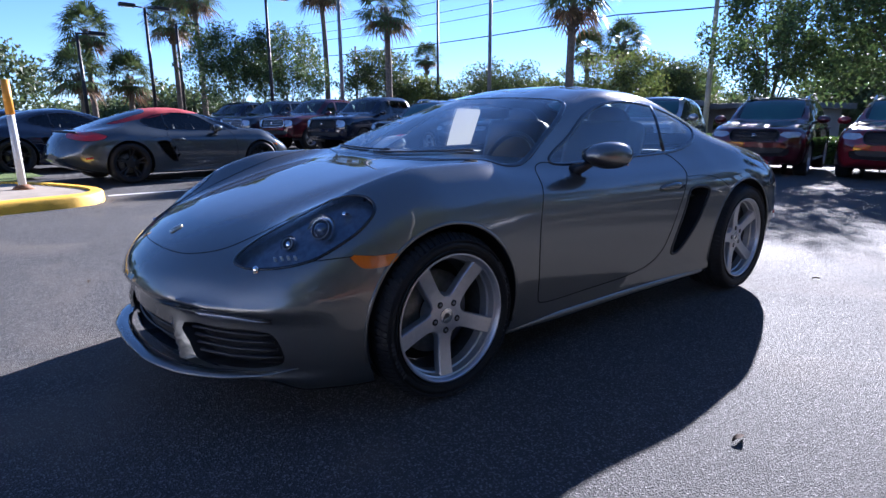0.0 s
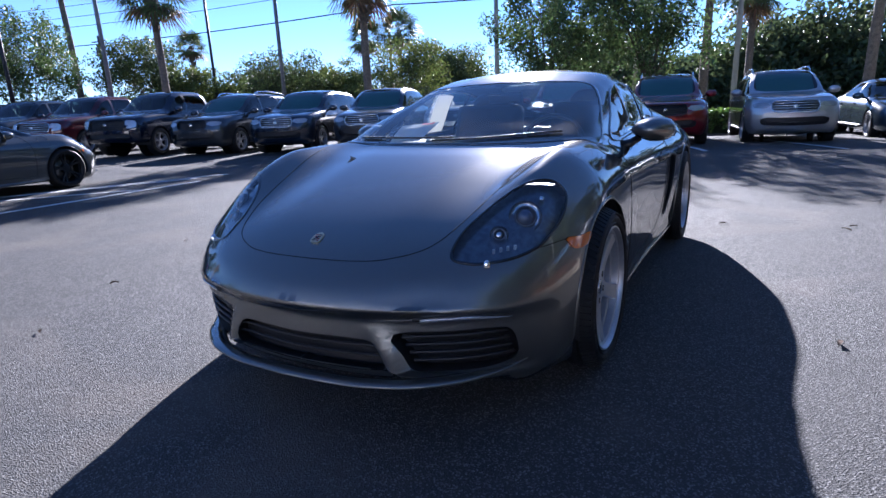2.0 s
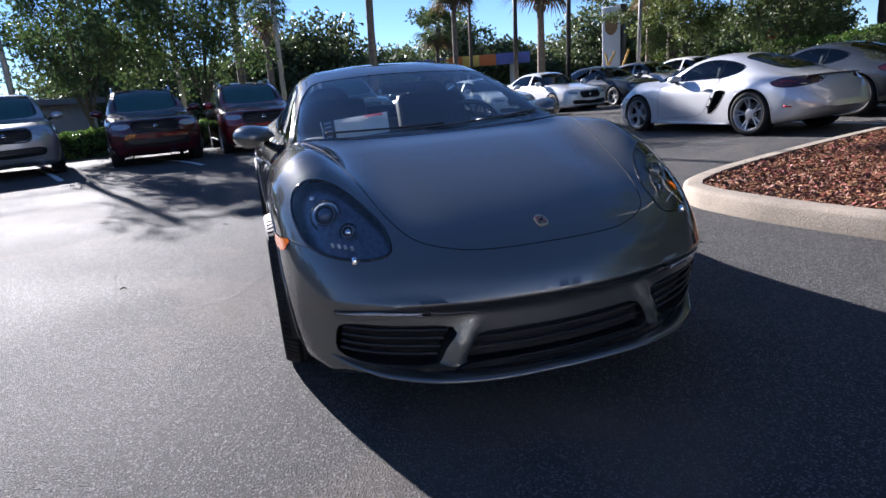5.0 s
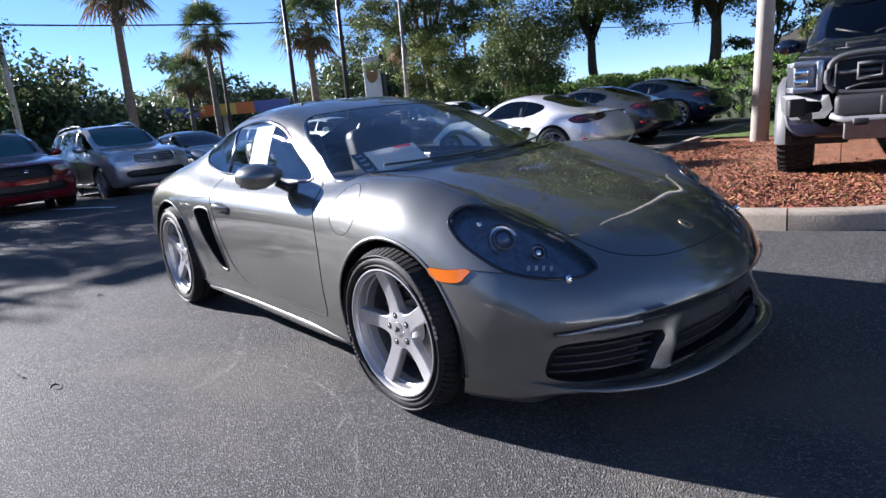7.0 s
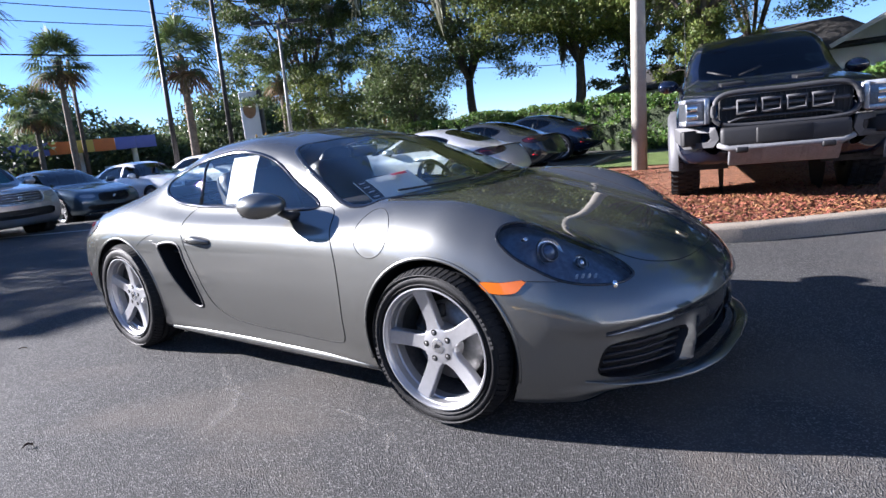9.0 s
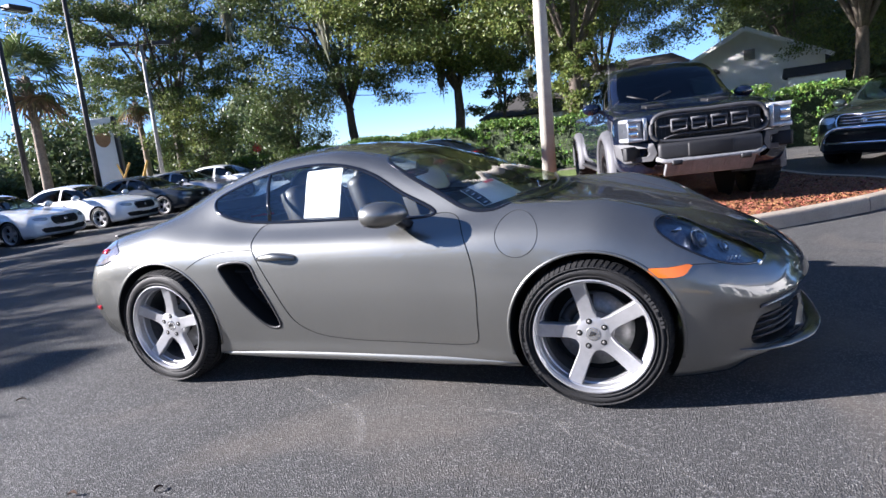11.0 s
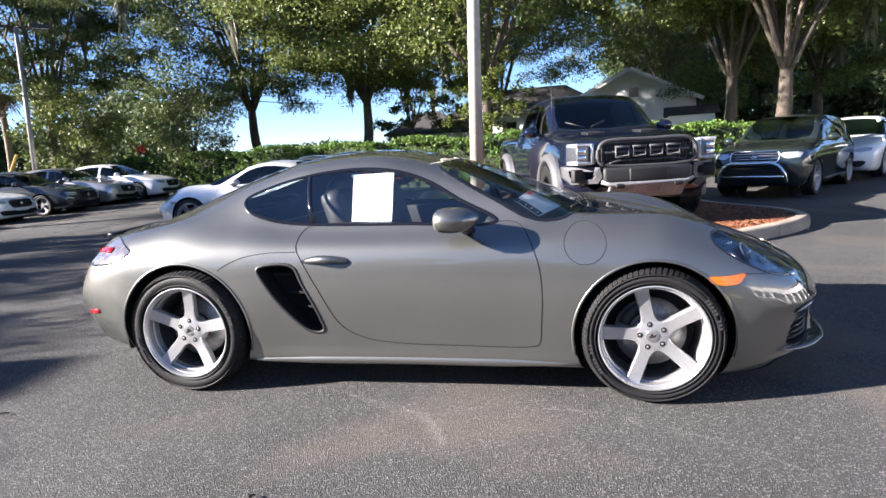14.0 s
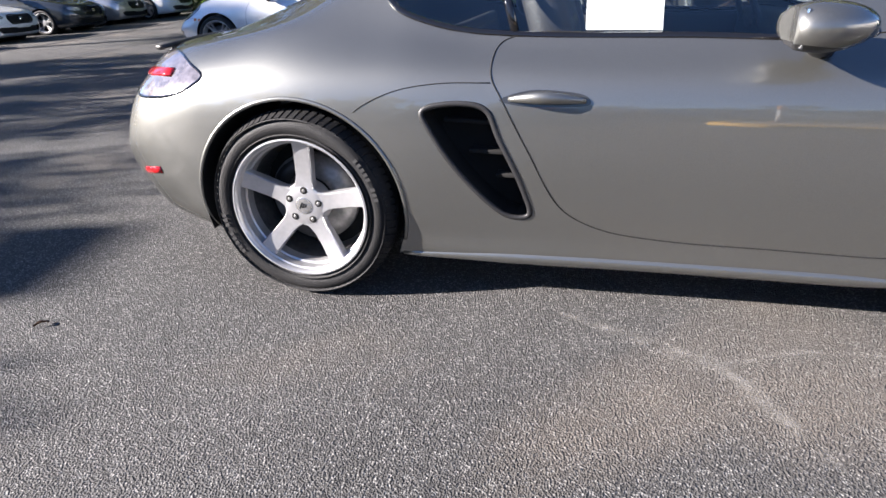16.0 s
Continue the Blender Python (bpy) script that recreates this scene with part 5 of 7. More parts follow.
def parked(kind, at, paintwork, label, alloy=None, style="split", chrome_grille=False, size=1.0, rails=False, name=None, group="parked cars", nu=84, nv=34, glass=None, wheels=True, tall=1.0, grille_mat=None):
    sp, c = SPEC[kind], SHAPES[kind]
    cat = {"suv": "SUV", "sedan": "car", "pickup": "pickup truck"}[kind]
    car = thing(name or {"suv": "suv", "sedan": "sedan", "pickup": "pickup_truck"}[kind], label, cat, group, at @ Matrix.Diagonal((size, size, size * tall, 1)))
    sk = loft(c, *sp["ends"], nu, nv, 0.22, 0.12, sp["axles"][0], sp["axles"][1])
    z = {}
    glass = glass or GLASS_DARK
    for s in (1, -1):
        for x in sp["axles"]:
            sk.cut(circle(x, sp["tyre"], sp["arch"]), (0, 2), s, lambda q, s=s: q[:, 1] * s > 0.5)
        for i, pp in enumerate(sp["panes"]):
            z["pane", i, s] = sk.cut(pts(pp), (0, 2), s, lambda q, s=s: q[:, 1] * s > 0.4)
        z["lamp", s] = sk.cut(half_front(sp["front"]["lamp"], s), (1, 2), 1, lambda q: q[:, 0] > 1.2)
    z["grille"] = sk.cut(half_front(sp["front"]["grille"], 1), (1, 2), 1, lambda q: q[:, 0] > 1.5)
    z["low"] = sk.cut(half_front(sp["front"]["low"], 1), (1, 2), 1, lambda q: q[:, 0] > 1.5)
    sc = pts(sp["screen"])
    z["screen"] = sk.cut(sc + [(a, -b) for a, b in sc[::-1] if b > 0], (0, 1), 1, lambda q: q[:, 2] > 0.8)
    part("body", sk.take(0), paintwork, car)
    part("windscreen", sk.take(z["screen"]), GLASS_FRONT, car)
    gm = grille_mat or (CHROME if chrome_grille else BLACK)
    gr = part("grille", hollow(sk, z["grille"], (-1, 0, 0), 0.05), BLACK, car, smooth=False)
    yy = [p for p in pts(sp["front"]["grille"])]
    zlo, zhi, ywid = min(p[1] for p in yy), max(p[1] for p in yy), max(p[0] for p in yy)
    for k in range(4):
        zz = zlo + (zhi - zlo) * (k + 0.6) / 4.4
        q, nn = sk.drop_on([(y, zz) for y in np.linspace(-ywid * 0.93, ywid * 0.93, 9)], (1, 2), 1)
        part("grille_bar", tube([a + Vector((-0.008, 0, 0)) for a in q], 0.012, 6, False, 0.8), gm, gr)
    q, nn = sk.drop_on(spline(half_front(sp["front"]["grille"], 1), 40, True), (1, 2), 1)
    part("grille_frame", tube(q, 0.013, 6, True), gm, gr)
    part("badge", cyl(0.055, 0.05, q[0] + Vector((-0.02, -q[0].y, (zhi + zlo) / 2 - q[0].z)), q[0] + Vector((0.03, -q[0].y, (zhi + zlo) / 2 - q[0].z)), 20), CHROME, gr)
    part("lower_intake", hollow(sk, z["low"], (-1, 0, 0), 0.06), BLACK, car, smooth=False)
    for s in (1, -1):
        for i in range(len(sp["panes"])):
            part("side_window", sk.take(z["pane", i, s]), glass, car)
        part("headlamp", sk.take(z["lamp", s]), CLEARLENS, car)
        for x in sp["axles"]:
            arc = [math.radians(a) for a in np.linspace(-10, 190, 24)]
            outer = float(c["ym"](x)) - 0.006
            vs = [(x + sp["arch"] * math.cos(a), s * yv, sp["tyre"] + sp["arch"] * math.sin(a)) for a in arc for yv in (0.45, outer)]
            part("wheel_well", (vs, [(2 * i, 2 * i + 1, 2 * i + 3, 2 * i + 2) for i in range(23)]), BLACK, car)
            vs = [(x + sp["arch"] * math.cos(a), s * 0.5, sp["tyre"] + sp["arch"] * math.sin(a)) for a in np.linspace(0, 2 * math.pi, 24, endpoint=False)]
            part("well_back", (vs, [tuple(range(24))]), SEAM_SHADE, car)
            if wheels:
                wheel(car, (x, s * (outer - 0.135), sp["tyre"]), sp["tyre"], sp["rim"], 0.24, s, style, alloy, fine=False)
        bx = float(sp["panes"][0].split(",")[0])
        mm = bmesh.new()
        bmesh.ops.create_uvsphere(mm, u_segments=14, v_segments=10, radius=1, matrix=Matrix.Translation((bx - 0.22, s * (sp["w"] + 0.10), sp["belt"] + 0.07)) @ Matrix.Diagonal((0.09, 0.13, 0.085, 1)))
        mir = part("door_mirror", mm, paintwork, car)
        part("mirror_stalk", cyl(0.03, 0.025, (bx - 0.2, s * (sp["w"] - 0.14), sp["belt"] - 0.02), (bx - 0.22, s * (sp["w"] + 0.04), sp["belt"] + 0.05), 8), BLACK, mir)
        edges = [float(pp.split()[-1].split(",")[0]) for pp in sp["panes"]]
        for e in edges:
            zt = sp["belt"]
            q, nn = sk.drop_on([(e + 0.02, b) for b in np.linspace(zt, sp["tyre"] + 0.1, 10)], (0, 2), s)
            part("door_gap", tube(q, 0.004, 4, False), SEAM_SHADE, car)
            q, nn = sk.drop_on([(e + 0.10 + 0.16 * k, zt - 0.13) for k in (0, 0.5, 1)], (0, 2), s)
            part("door_handle", tube([a + b * k for a, b, k in zip(q, nn, (0, 0.03, 0))], 0.014, 6, False), paintwork, car)
        q, nn = sk.drop_on([(x, sp["tyre"] - 0.05 + (0.10 if kind == "pickup" else 0.0)) for x in np.linspace(sp["axles"][0] - sp["arch"] - 0.03, sp["axles"][1] + sp["arch"] + 0.03, 8)], (0, 2), s)
        part("sill", tube(q, 0.05, 6, False, 0.5), BLACK, car)
        if rails:
            part("roof_rail", tube(spline([(0.15, s * 0.62, 1.60), (0.0, s * 0.62, 1.70), (-0.8, s * 0.62, 1.73), (-1.6, s * 0.60, 1.66), (-1.75, s * 0.60, 1.58)], 16), 0.022, 6), CHROME, car)
    return car


def car_at(x, y, heading, axle):
    """A pose from the place of the front axle's middle and the heading."""
    h = radians(heading)
    cx, cy = x - axle * math.cos(h), y - axle * math.sin(h)
    return pose(cx, cy, ground_z(cx, cy), 0, 0, heading)


BLUEBLACK = paint("blue_black_paint", (0.006, 0.012, 0.028), 0.3, 0.3)
DARKBLUE = paint("dark_blue_paint", (0.012, 0.02, 0.035), 0.3, 0.3)
DARKGREY = paint("dark_grey_paint", (0.045, 0.050, 0.056), 0.5, 0.3)
SLATEBLUE = paint("dark_slate_paint", (0.020, 0.030, 0.040), 0.4, 0.3)
SLATE = paint("slate_paint", (0.075, 0.11, 0.14), 0.6, 0.32)
PALESILVER = paint("pale_silver_paint", (0.62, 0.62, 0.625), 0.45, 0.34)
SILVER = paint("silver_paint", (0.46, 0.46, 0.47), 0.75, 0.3)
PEARL = paint("pearl_white_paint", (0.72, 0.72, 0.71), 0.1, 0.3)
MAROON = paint("maroon_paint", (0.075, 0.008, 0.012), 0.4, 0.3)
REDP = paint("red_paint", (0.16, 0.008, 0.012), 0.3, 0.3)
DARKGREEN = paint("dark_green_grey_paint", (0.022, 0.030, 0.028), 0.4, 0.3)
NAVY = paint("navy_paint", (0.006, 0.009, 0.022), 0.35, 0.25)
REDCLOTH = mat("red_canvas", (0.36, 0.018, 0.028), 0.85, var=0.15, scale=12, bump=0.001, bscale=400)

ROW = [
    ("pickup", -6.59, -24.38, 20, BLUEBLACK, "blue-black pickup truck parked in a row", {}),
    ("pickup", -6.95, -21.32, 18, SLATEBLUE, "dark slate pickup truck with a chrome grille", dict(chrome_grille=True)),
    ("pickup", -7.40, -18.44, 16, MAROON, "maroon pickup truck with a chrome grille", dict(chrome_grille=True)),
    ("pickup", -7.76, -15.29, 14, BLUEBLACK, "blue-black pickup truck with alloy wheels", {}),
    ("suv", -8.39, -12.59, 13, DARKGREY, "dark grey SUV with a black grille and a teal sunshade", dict(rails=True)),
    ("suv", -9.11, -10.25, 16, DARKBLUE, "dark blue SUV with a barred chrome grille", dict(chrome_grille=True)),
    ("suv", -10.01, -8.13, 17, DARKGREY, "dark grey SUV with sun on its hood", dict(chrome_grille=True)),
    ("suv", -10.82, -5.79, 17, SILVER, "pale silver SUV with a black roof and grille", dict(tall=1.04)),
    ("suv", -11.00, -3.00, 12, MAROON, "dark maroon SUV with a sunshade in the windscreen", dict(rails=True)),
    ("suv", -11.63, -0.71, 8, REDP, "dark red SUV with a sunshade in the windscreen", dict(rails=True)),
    ("suv", -12.44, 1.86, 8, SILVER, "silver SUV with roof rails", dict(rails=True, chrome_grille=True)),
    ("sedan", -14.24, 4.51, 8, SLATE, "slate blue two-door coupe with dark grille", {}),
    ("sedan", -14.96, 7.30, 8, PEARL, "white sedan with a large black grille", {}),
    ("sedan", -15.05, 10.00, 8, PEARL, "white hatchback sedan with alloy wheels", {}),
    ("sedan", -15.05, 12.43, 8, DARKGREY, "dark grey sedan with alloy wheels", {}),
    ("sedan", -15.32, 14.59, 8, SILVER, "silver sedan with alloy wheels", {}),
    ("sedan", -14.96, 16.57, 8, PEARL, "white coupe with alloy wheels", {}),
]
TEAL_SHEET = mat("teal_shade_and_reflection", (0.16, 0.36, 0.35), 0.5, var=0.1, scale=5)
for kind, x, y, head, p, lab, extra in ROW:
    c = parked(kind, car_at(x, y, head, SPEC[kind]["axles"][0]), p, lab, ALLOY if "black pick" not in lab else ALLOY, **extra)
    if kind == "suv":
        # teal sheet: a sunshade in some, elsewhere colour painted for the windscreen's reflection
        part("sunshade", box((0.02, 1.22, 0.80), (0.64, 0, 1.35), Matrix.Rotation(radians(-56), 3, "Y"), 0.008), TEAL_SHEET, c, "teal sunshade")
    else:
        part("dashboard", box((0.5, 1.2, 0.12), (0.95, 0, 1.12) if kind == "pickup" else (0.70, 0, 0.90), None, 0.04), LEATHER, c)
        for sy in (-0.38, 0.38):
            part("seat_back", box((0.16, 0.5, 0.72), (0.1, sy, 1.38) if kind == "pickup" else (-0.25, sy, 0.92), Matrix.Rotation(-0.25, 3, "Y"), 0.06), LEATHER, c)

ml = parked("suv", car_at(4.82, 9.02, 236, 1.33), DARKGREEN, "dark green SUV with a chrome bull bar", ALLOY, size=0.92, chrome_grille=True, rails=False, nu=110, nv=44, glass=GLASS_DARK)
bar = spline([(2.44, -0.64, 0.34), (2.50, -0.60, 0.54), (2.51, -0.45, 0.70), (2.53, 0, 0.72), (2.51, 0.45, 0.70), (2.50, 0.60, 0.54), (2.44, 0.64, 0.34)], 40)
part("bull_bar", tube(bar, 0.034, 10), CHROME, ml, "polished chrome bull bar")
part("bull_bar_cross", tube([(2.49, -0.61, 0.46), (2.53, 0, 0.46), (2.49, 0.61, 0.46)], 0.022, 8), CHROME, ml)
parked("sedan", car_at(7.3, 12.0, 236, 1.42), PEARL, "white sedan parked behind the lot", ALLOY)

# low sports cars
sports_coupe(pose(-4.95, 7.2, -0.01, 0, 0, 185.5), PALESILVER, "silver two-door sports coupe with two-tone wheels", 96, 40, ALLOY, "split", True, "parked cars", False)
sports_coupe(pose(-5.4, 9.95, 0.06, 0, 0, 185.5), DARKGREY, "dark grey sports coupe parked in a row", 84, 36, ALLOY, "split", True, "parked cars", False)
sports_coupe(pose(-5.6, 13.1, 0.14, 0, 0, 185.5), BLUEBLACK, "black sports coupe beside the hedge", 84, 36, ALLOY, "multi", True, "parked cars", False)
sports_coupe(pose(-0.75, -9.5, 0, 0, 0, 189), paint("graphite_paint", (0.07, 0.08, 0.085), 0.6, 0.32), "grey convertible with a red soft top", 96, 40, ALLOY_DARK, "split", True, "parked cars", False, REDCLOTH)
sports_coupe(pose(0.6, -12.6, 0, 0, 0, 189), BLUEBLACK, "black sports car parked in a row", 84, 36, ALLOY_DARK, "split", True, "parked cars", False)
sports_coupe(pose(1.2, -15.6, 0, 0, 0, 189), BLUEBLACK, "black sports car parked in a row", 84, 36, ALLOY_DARK, "split", True, "parked cars", False)
sports_coupe(pose(1.6, -18.6, 0, 0, 0, 189), DARKGREY, "dark sports car parked in a row", 84, 36, ALLOY_DARK, "split", True, "parked cars", False)


# ---- the big pickup on the mulch bed ----
def ring_frame(outer, inner, s, thickness=0.09):
    """A swept-back bumper frame between two outlines of the front view."""
    o, q = pts(outer), pts(inner)
    n = len(o)
    bow = lambda y: 2.955 - 0.34 * max(0.0, (y - 0.58) / 0.44) ** 1.4
    vs = [(bow(y) - d, s * y, z) for ring in (o, q) for d in (0.0, thickness) for y, z in ring]
    fs = []
    for i in range(n):
        j = (i + 1) % n
        fs += [(i, j, 2 * n + j, 2 * n + i), (i, n + i, n + j, j), (2 * n + i, 2 * n + j, 3 * n + j, 3 * n + i), (n + i, 3 * n + i, 3 * n + j, n + j)]
    bm = bmesh.new()
    bv = [bm.verts.new(p) for p in vs]
    for f in fs:
        bm.faces.new([bv[k] for k in f])
    bmesh.ops.recalc_face_normals(bm, faces=bm.faces[:])
    bmesh.ops.bevel(bm, geom=bm.edges[:], offset=0.004, segments=1, affect="EDGES")
    return bm


def offroad_pickup(at):
    t = parked("pickup", at, NAVY, "navy blue off-road pickup truck on a mulch bed", None, wheels=False, name="offroad_pickup_truck", group="", nu=150, nv=56, grille_mat=BLACK, tall=1.035)
    for o in list(t.children):
        if o.name.split(".")[0] in ("headlamp", "grille", "lower_intake", "sill"):
            for k in list(o.children):
                bpy.data.objects.remove(k)
            bpy.data.objects.remove(o)
    FLARE = mat("flare_grey", (0.075, 0.075, 0.08), 0.55, 0.2, var=0.15, scale=8)
    STEELG = mat("bumper_grey_metal", (0.055, 0.055, 0.058), 0.6, 0.2, var=0.15, scale=6)
    BUMPERG = mat("bumper_dark_grey", (0.022, 0.022, 0.024), 0.55, 0.1, var=0.15, scale=6)
    SKID = mat("skid_plate", (0.22, 0.22, 0.225), 0.5, 0.3, var=0.2, scale=7)
    MESH = mat("mesh_black", (0.008, 0.008, 0.009), 0.6)
    for s in (1, -1):
        for x in (1.85, -1.75):
            w = wheel(t, (x, s * 0.90, 0.445), 0.445, 0.225, 0.30, s, "six", ALLOY_DARK, "wheel", "knobbly off-road wheel", fine=False)
            # tread blocks
            blocks = []
            for k in range(40):
                a = 2 * math.pi * k / 40
                for row, yy in enumerate((-0.115, -0.04, 0.04, 0.115)):
                    rot = Matrix.Rotation(a + (0.08 if row % 2 else 0), 4, "Y")
                    b = box((0.045, 0.058, 0.02), (0, yy, 0.446))
                    b.verts.index_update()
                    blocks.append(([rot @ v.co for v in b.verts], [tuple(v.index for v in f.verts) for f in b.faces]))
                    b.free()
                rot = Matrix.Rotation(a, 4, "Y")
                b = box((0.03, 0.02, 0.055), (0, -0.155, 0.405))
                b.verts.index_update()
                blocks.append(([rot @ v.co for v in b.verts], [tuple(v.index for v in f.verts) for f in b.faces]))
                b.free()
            tagged(part("tread", join(*blocks), RUBBER, w, smooth=False), kind="stuff")
            arc = [math.radians(a) for a in np.linspace(-8, 188, 30)]
            vs, fs = [], []
            for a in arc:
                for r, yy in ((0.455, 0.93), (0.46, 1.07), (0.50, 1.085), (0.56, 1.05), (0.58, 0.98)):
                    vs.append((x + r * math.cos(a), s * yy, 0.42 + r * math.sin(a)))
            for i in range(29):
                for j in range(4):
                    u = i * 5 + j
                    fs.append((u, u + 1, u + 6, u + 5))
            part("fender_flare", (vs, fs), FLARE, t, "matt grey fender flare")
        # lamp: clear C-shaped light guide round a dark projector block
        lamp = part("headlamp", box((0.30, 0.25, 0.27), (2.74, s * 0.815, 0.965), Matrix.Rotation(-0.25 * s, 3, "Z"), 0.03), mat_bezel(), t, "clear C-shaped headlamp")
        fx = 2.90
        for sz, pos in (((0.03, 0.23, 0.045), (fx - 0.01, s * 0.80, 1.075)), ((0.03, 0.05, 0.25), (fx - 0.01, s * 0.70, 0.965)), ((0.03, 0.23, 0.045), (fx - 0.01, s * 0.80, 0.855)), ((0.26, 0.03, 0.045), (2.80, s * 0.925, 1.075)), ((0.26, 0.03, 0.05), (2.80, s * 0.925, 0.86))):
            part("light_guide", box(sz, pos, Matrix.Rotation(-0.25 * s, 3, "Z"), 0.01), CLEARLENS, lamp)
        part("projector", box((0.04, 0.11, 0.06), (fx - 0.005, s * 0.84, 1.0), None, 0.015), CHROME, lamp)
        part("projector", box((0.04, 0.11, 0.06), (fx - 0.005, s * 0.84, 0.92), None, 0.015), CHROME, lamp)
        # bumper wings with a light opening
        part("bumper_wing", ring_frame("1.02,.82 .62,.80 .585,.68 .64,.60 .92,.585 1.01,.68", "0.95,.765 .68,.745 .665,.69 .69,.655 .90,.645 .94,.69", s), STEELG, t, "grey steel bumper wing round a lamp opening", smooth=False)
        part("bumper_wing_back", box((0.08, 0.34, 0.16), (2.76, s * 0.80, 0.70), Matrix.Rotation(-0.55 * s, 3, "Z"), 0.02), MESH, t)
        part("tow_hook", box((0.10, 0.12, 0.06), (2.97, s * 0.38, 0.56), None, 0.02), BLACK, t)
        part("wiper", tube([(1.46, s * 0.05 - 0.3, 1.335), (1.32, s * 0.3 - 0.3, 1.42)], 0.012, 6), BLACK, t)
        part("hood_vent", box((0.30, 0.26, 0.03), (1.95, s * 0.38, 1.235), Matrix.Rotation(0.08, 3, "Y"), 0.012), BLACK, t)
        part("running_board", tube([(1.3, s * 0.98, 0.42), (-1.2, s * 0.98, 0.42)], 0.05, 8, False, 0.6), BLACK, t)
    # grille surround and bars
    fr = spline([(2.93, y, z) for y, z in pts("-.58,.83 -.64,.90 -.62,1.04 -.55,1.10 0,1.115 .55,1.10 .62,1.04 .64,.90 .58,.83 .4,.80 0,.795 -.4,.80")], 70, True)
    gr = part("grille", box((0.05, 1.18, 0.27), (2.875, 0, 0.955), None, 0.02), MESH, t, "black mesh grille with grey block emblem")
    part("grille_frame", tube(fr, 0.026, 8, True), STEELG, gr)
    part("grille_band", box((0.03, 1.12, 0.035), (2.925, 0, 0.975), None, 0.012), FLARE, gr)
    part("grille_lower_bar", tube(spline([(2.94, y, z) for y, z in pts("-.5,.835 -.38,.865 0,.87 .38,.865 .5,.835")], 20), 0.012, 6), STEELG, gr)
    for i, (y, w) in enumerate(((-0.33, 0.20), (-0.11, 0.19), (0.11, 0.19), (0.33, 0.20))):
        ring = [(2.955, y + a * w / 2, 0.975 + b) for a, b in pts("-.86,-.055 -.86,.055 .86,.055 .86,-.055")]
        part("emblem_block", tube(ring, 0.021, 4, True, 1.0, [(1, 0, 0)] * 4), FLARE, gr)
    for k in range(26):
        y = -0.56 + 1.12 * k / 25
        part("mesh_rib", box((0.012, 0.008, 0.26), (2.903, y, 0.955), None), BLACK, gr, smooth=False)
    part("bumper", box((0.20, 1.16, 0.20), (2.88, 0, 0.69), None, 0.045), BUMPERG, t)
    part("bumper_opening", box((0.06, 0.50, 0.16), (2.97, 0, 0.69), None, 0.02), MESH, t)
    part("skid_plate", box((0.05, 1.0, 0.24), (2.90, 0, 0.50), Matrix.Rotation(0.75, 3, "Y"), 0.015), SKID, t, "brushed metal skid plate")
    for k in range(5):
        part("skid_rib", box((0.02, 0.05, 0.2), (2.925, -0.36 + 0.18 * k, 0.50), Matrix.Rotation(0.75, 3, "Y"), 0.008), SKID, t)
    part("bumper_edge", tube([(2.94, -0.60, 0.62), (2.98, -0.50, 0.58), (2.985, 0.50, 0.58), (2.94, 0.60, 0.62)], 0.028, 8), SKID, t)
    part("front_axle", cyl(0.06, 0.06, (1.85, -0.85, 0.40), (1.85, 0.85, 0.40), 12), BLACK, t)
    part("antenna", cyl(0.006, 0.003, (1.55, -0.86, 1.24), (1.50, -0.86, 2.1), 6), BLACK, t)
    return t


h75 = radians(-75)
offroad_pickup(pose(1.62 - 1.85 * math.cos(h75), 5.28 - 1.85 * math.sin(h75), 0.12, 0, 0, -75))


# ---- plants ----
def leaf_mat(name, c, thin=0.32):
    """Leaves: each its own shade, letting some light through."""
    m = bpy.data.materials.new(name)
    m.use_nodes = True
    n, l = m.node_tree.nodes, m.node_tree.links
    b = n["Principled BSDF"]
    g = n.new("ShaderNodeNewGeometry")
    hsv = n.new("ShaderNodeHueSaturation")
    hsv.inputs["Color"].default_value = (*c, 1)
    r = n.new("ShaderNodeMapRange")
    r.inputs["To Min"].default_value, r.inputs["To Max"].default_value = 0.5, 1.5
    l.new(g.outputs["Random Per Island"], r.inputs["Value"])
    l.new(r.outputs[0], hsv.inputs["Value"])
    h = n.new("ShaderNodeMapRange")
    h.inputs["To Min"].default_value, h.inputs["To Max"].default_value = 0.47, 0.53
    wn_ = n.new("ShaderNodeTexWhiteNoise")
    wn_.noise_dimensions = "1D"
    l.new(g.outputs["Random Per Island"], wn_.inputs["W"])
    l.new(wn_.outputs["Value"], h.inputs["Value"])
    l.new(h.outputs[0], hsv.inputs["Hue"])
    l.new(hsv.outputs[0], b.inputs["Base Color"])
    b.inputs["Roughness"].default_value = 0.5
    b.inputs["Specular IOR Level"].default_value = 0.32
    tl = n.new("ShaderNodeBsdfTranslucent")
    l.new(hsv.outputs[0], tl.inputs[0])
    mx = n.new("ShaderNodeMixShader")
    mx.inputs[0].default_value = thin
    l.new(b.outputs[0], mx.inputs[1])
    l.new(tl.outputs[0], mx.inputs[2])
    l.new(mx.outputs[0], n["Material Output"].inputs[0])
    return m


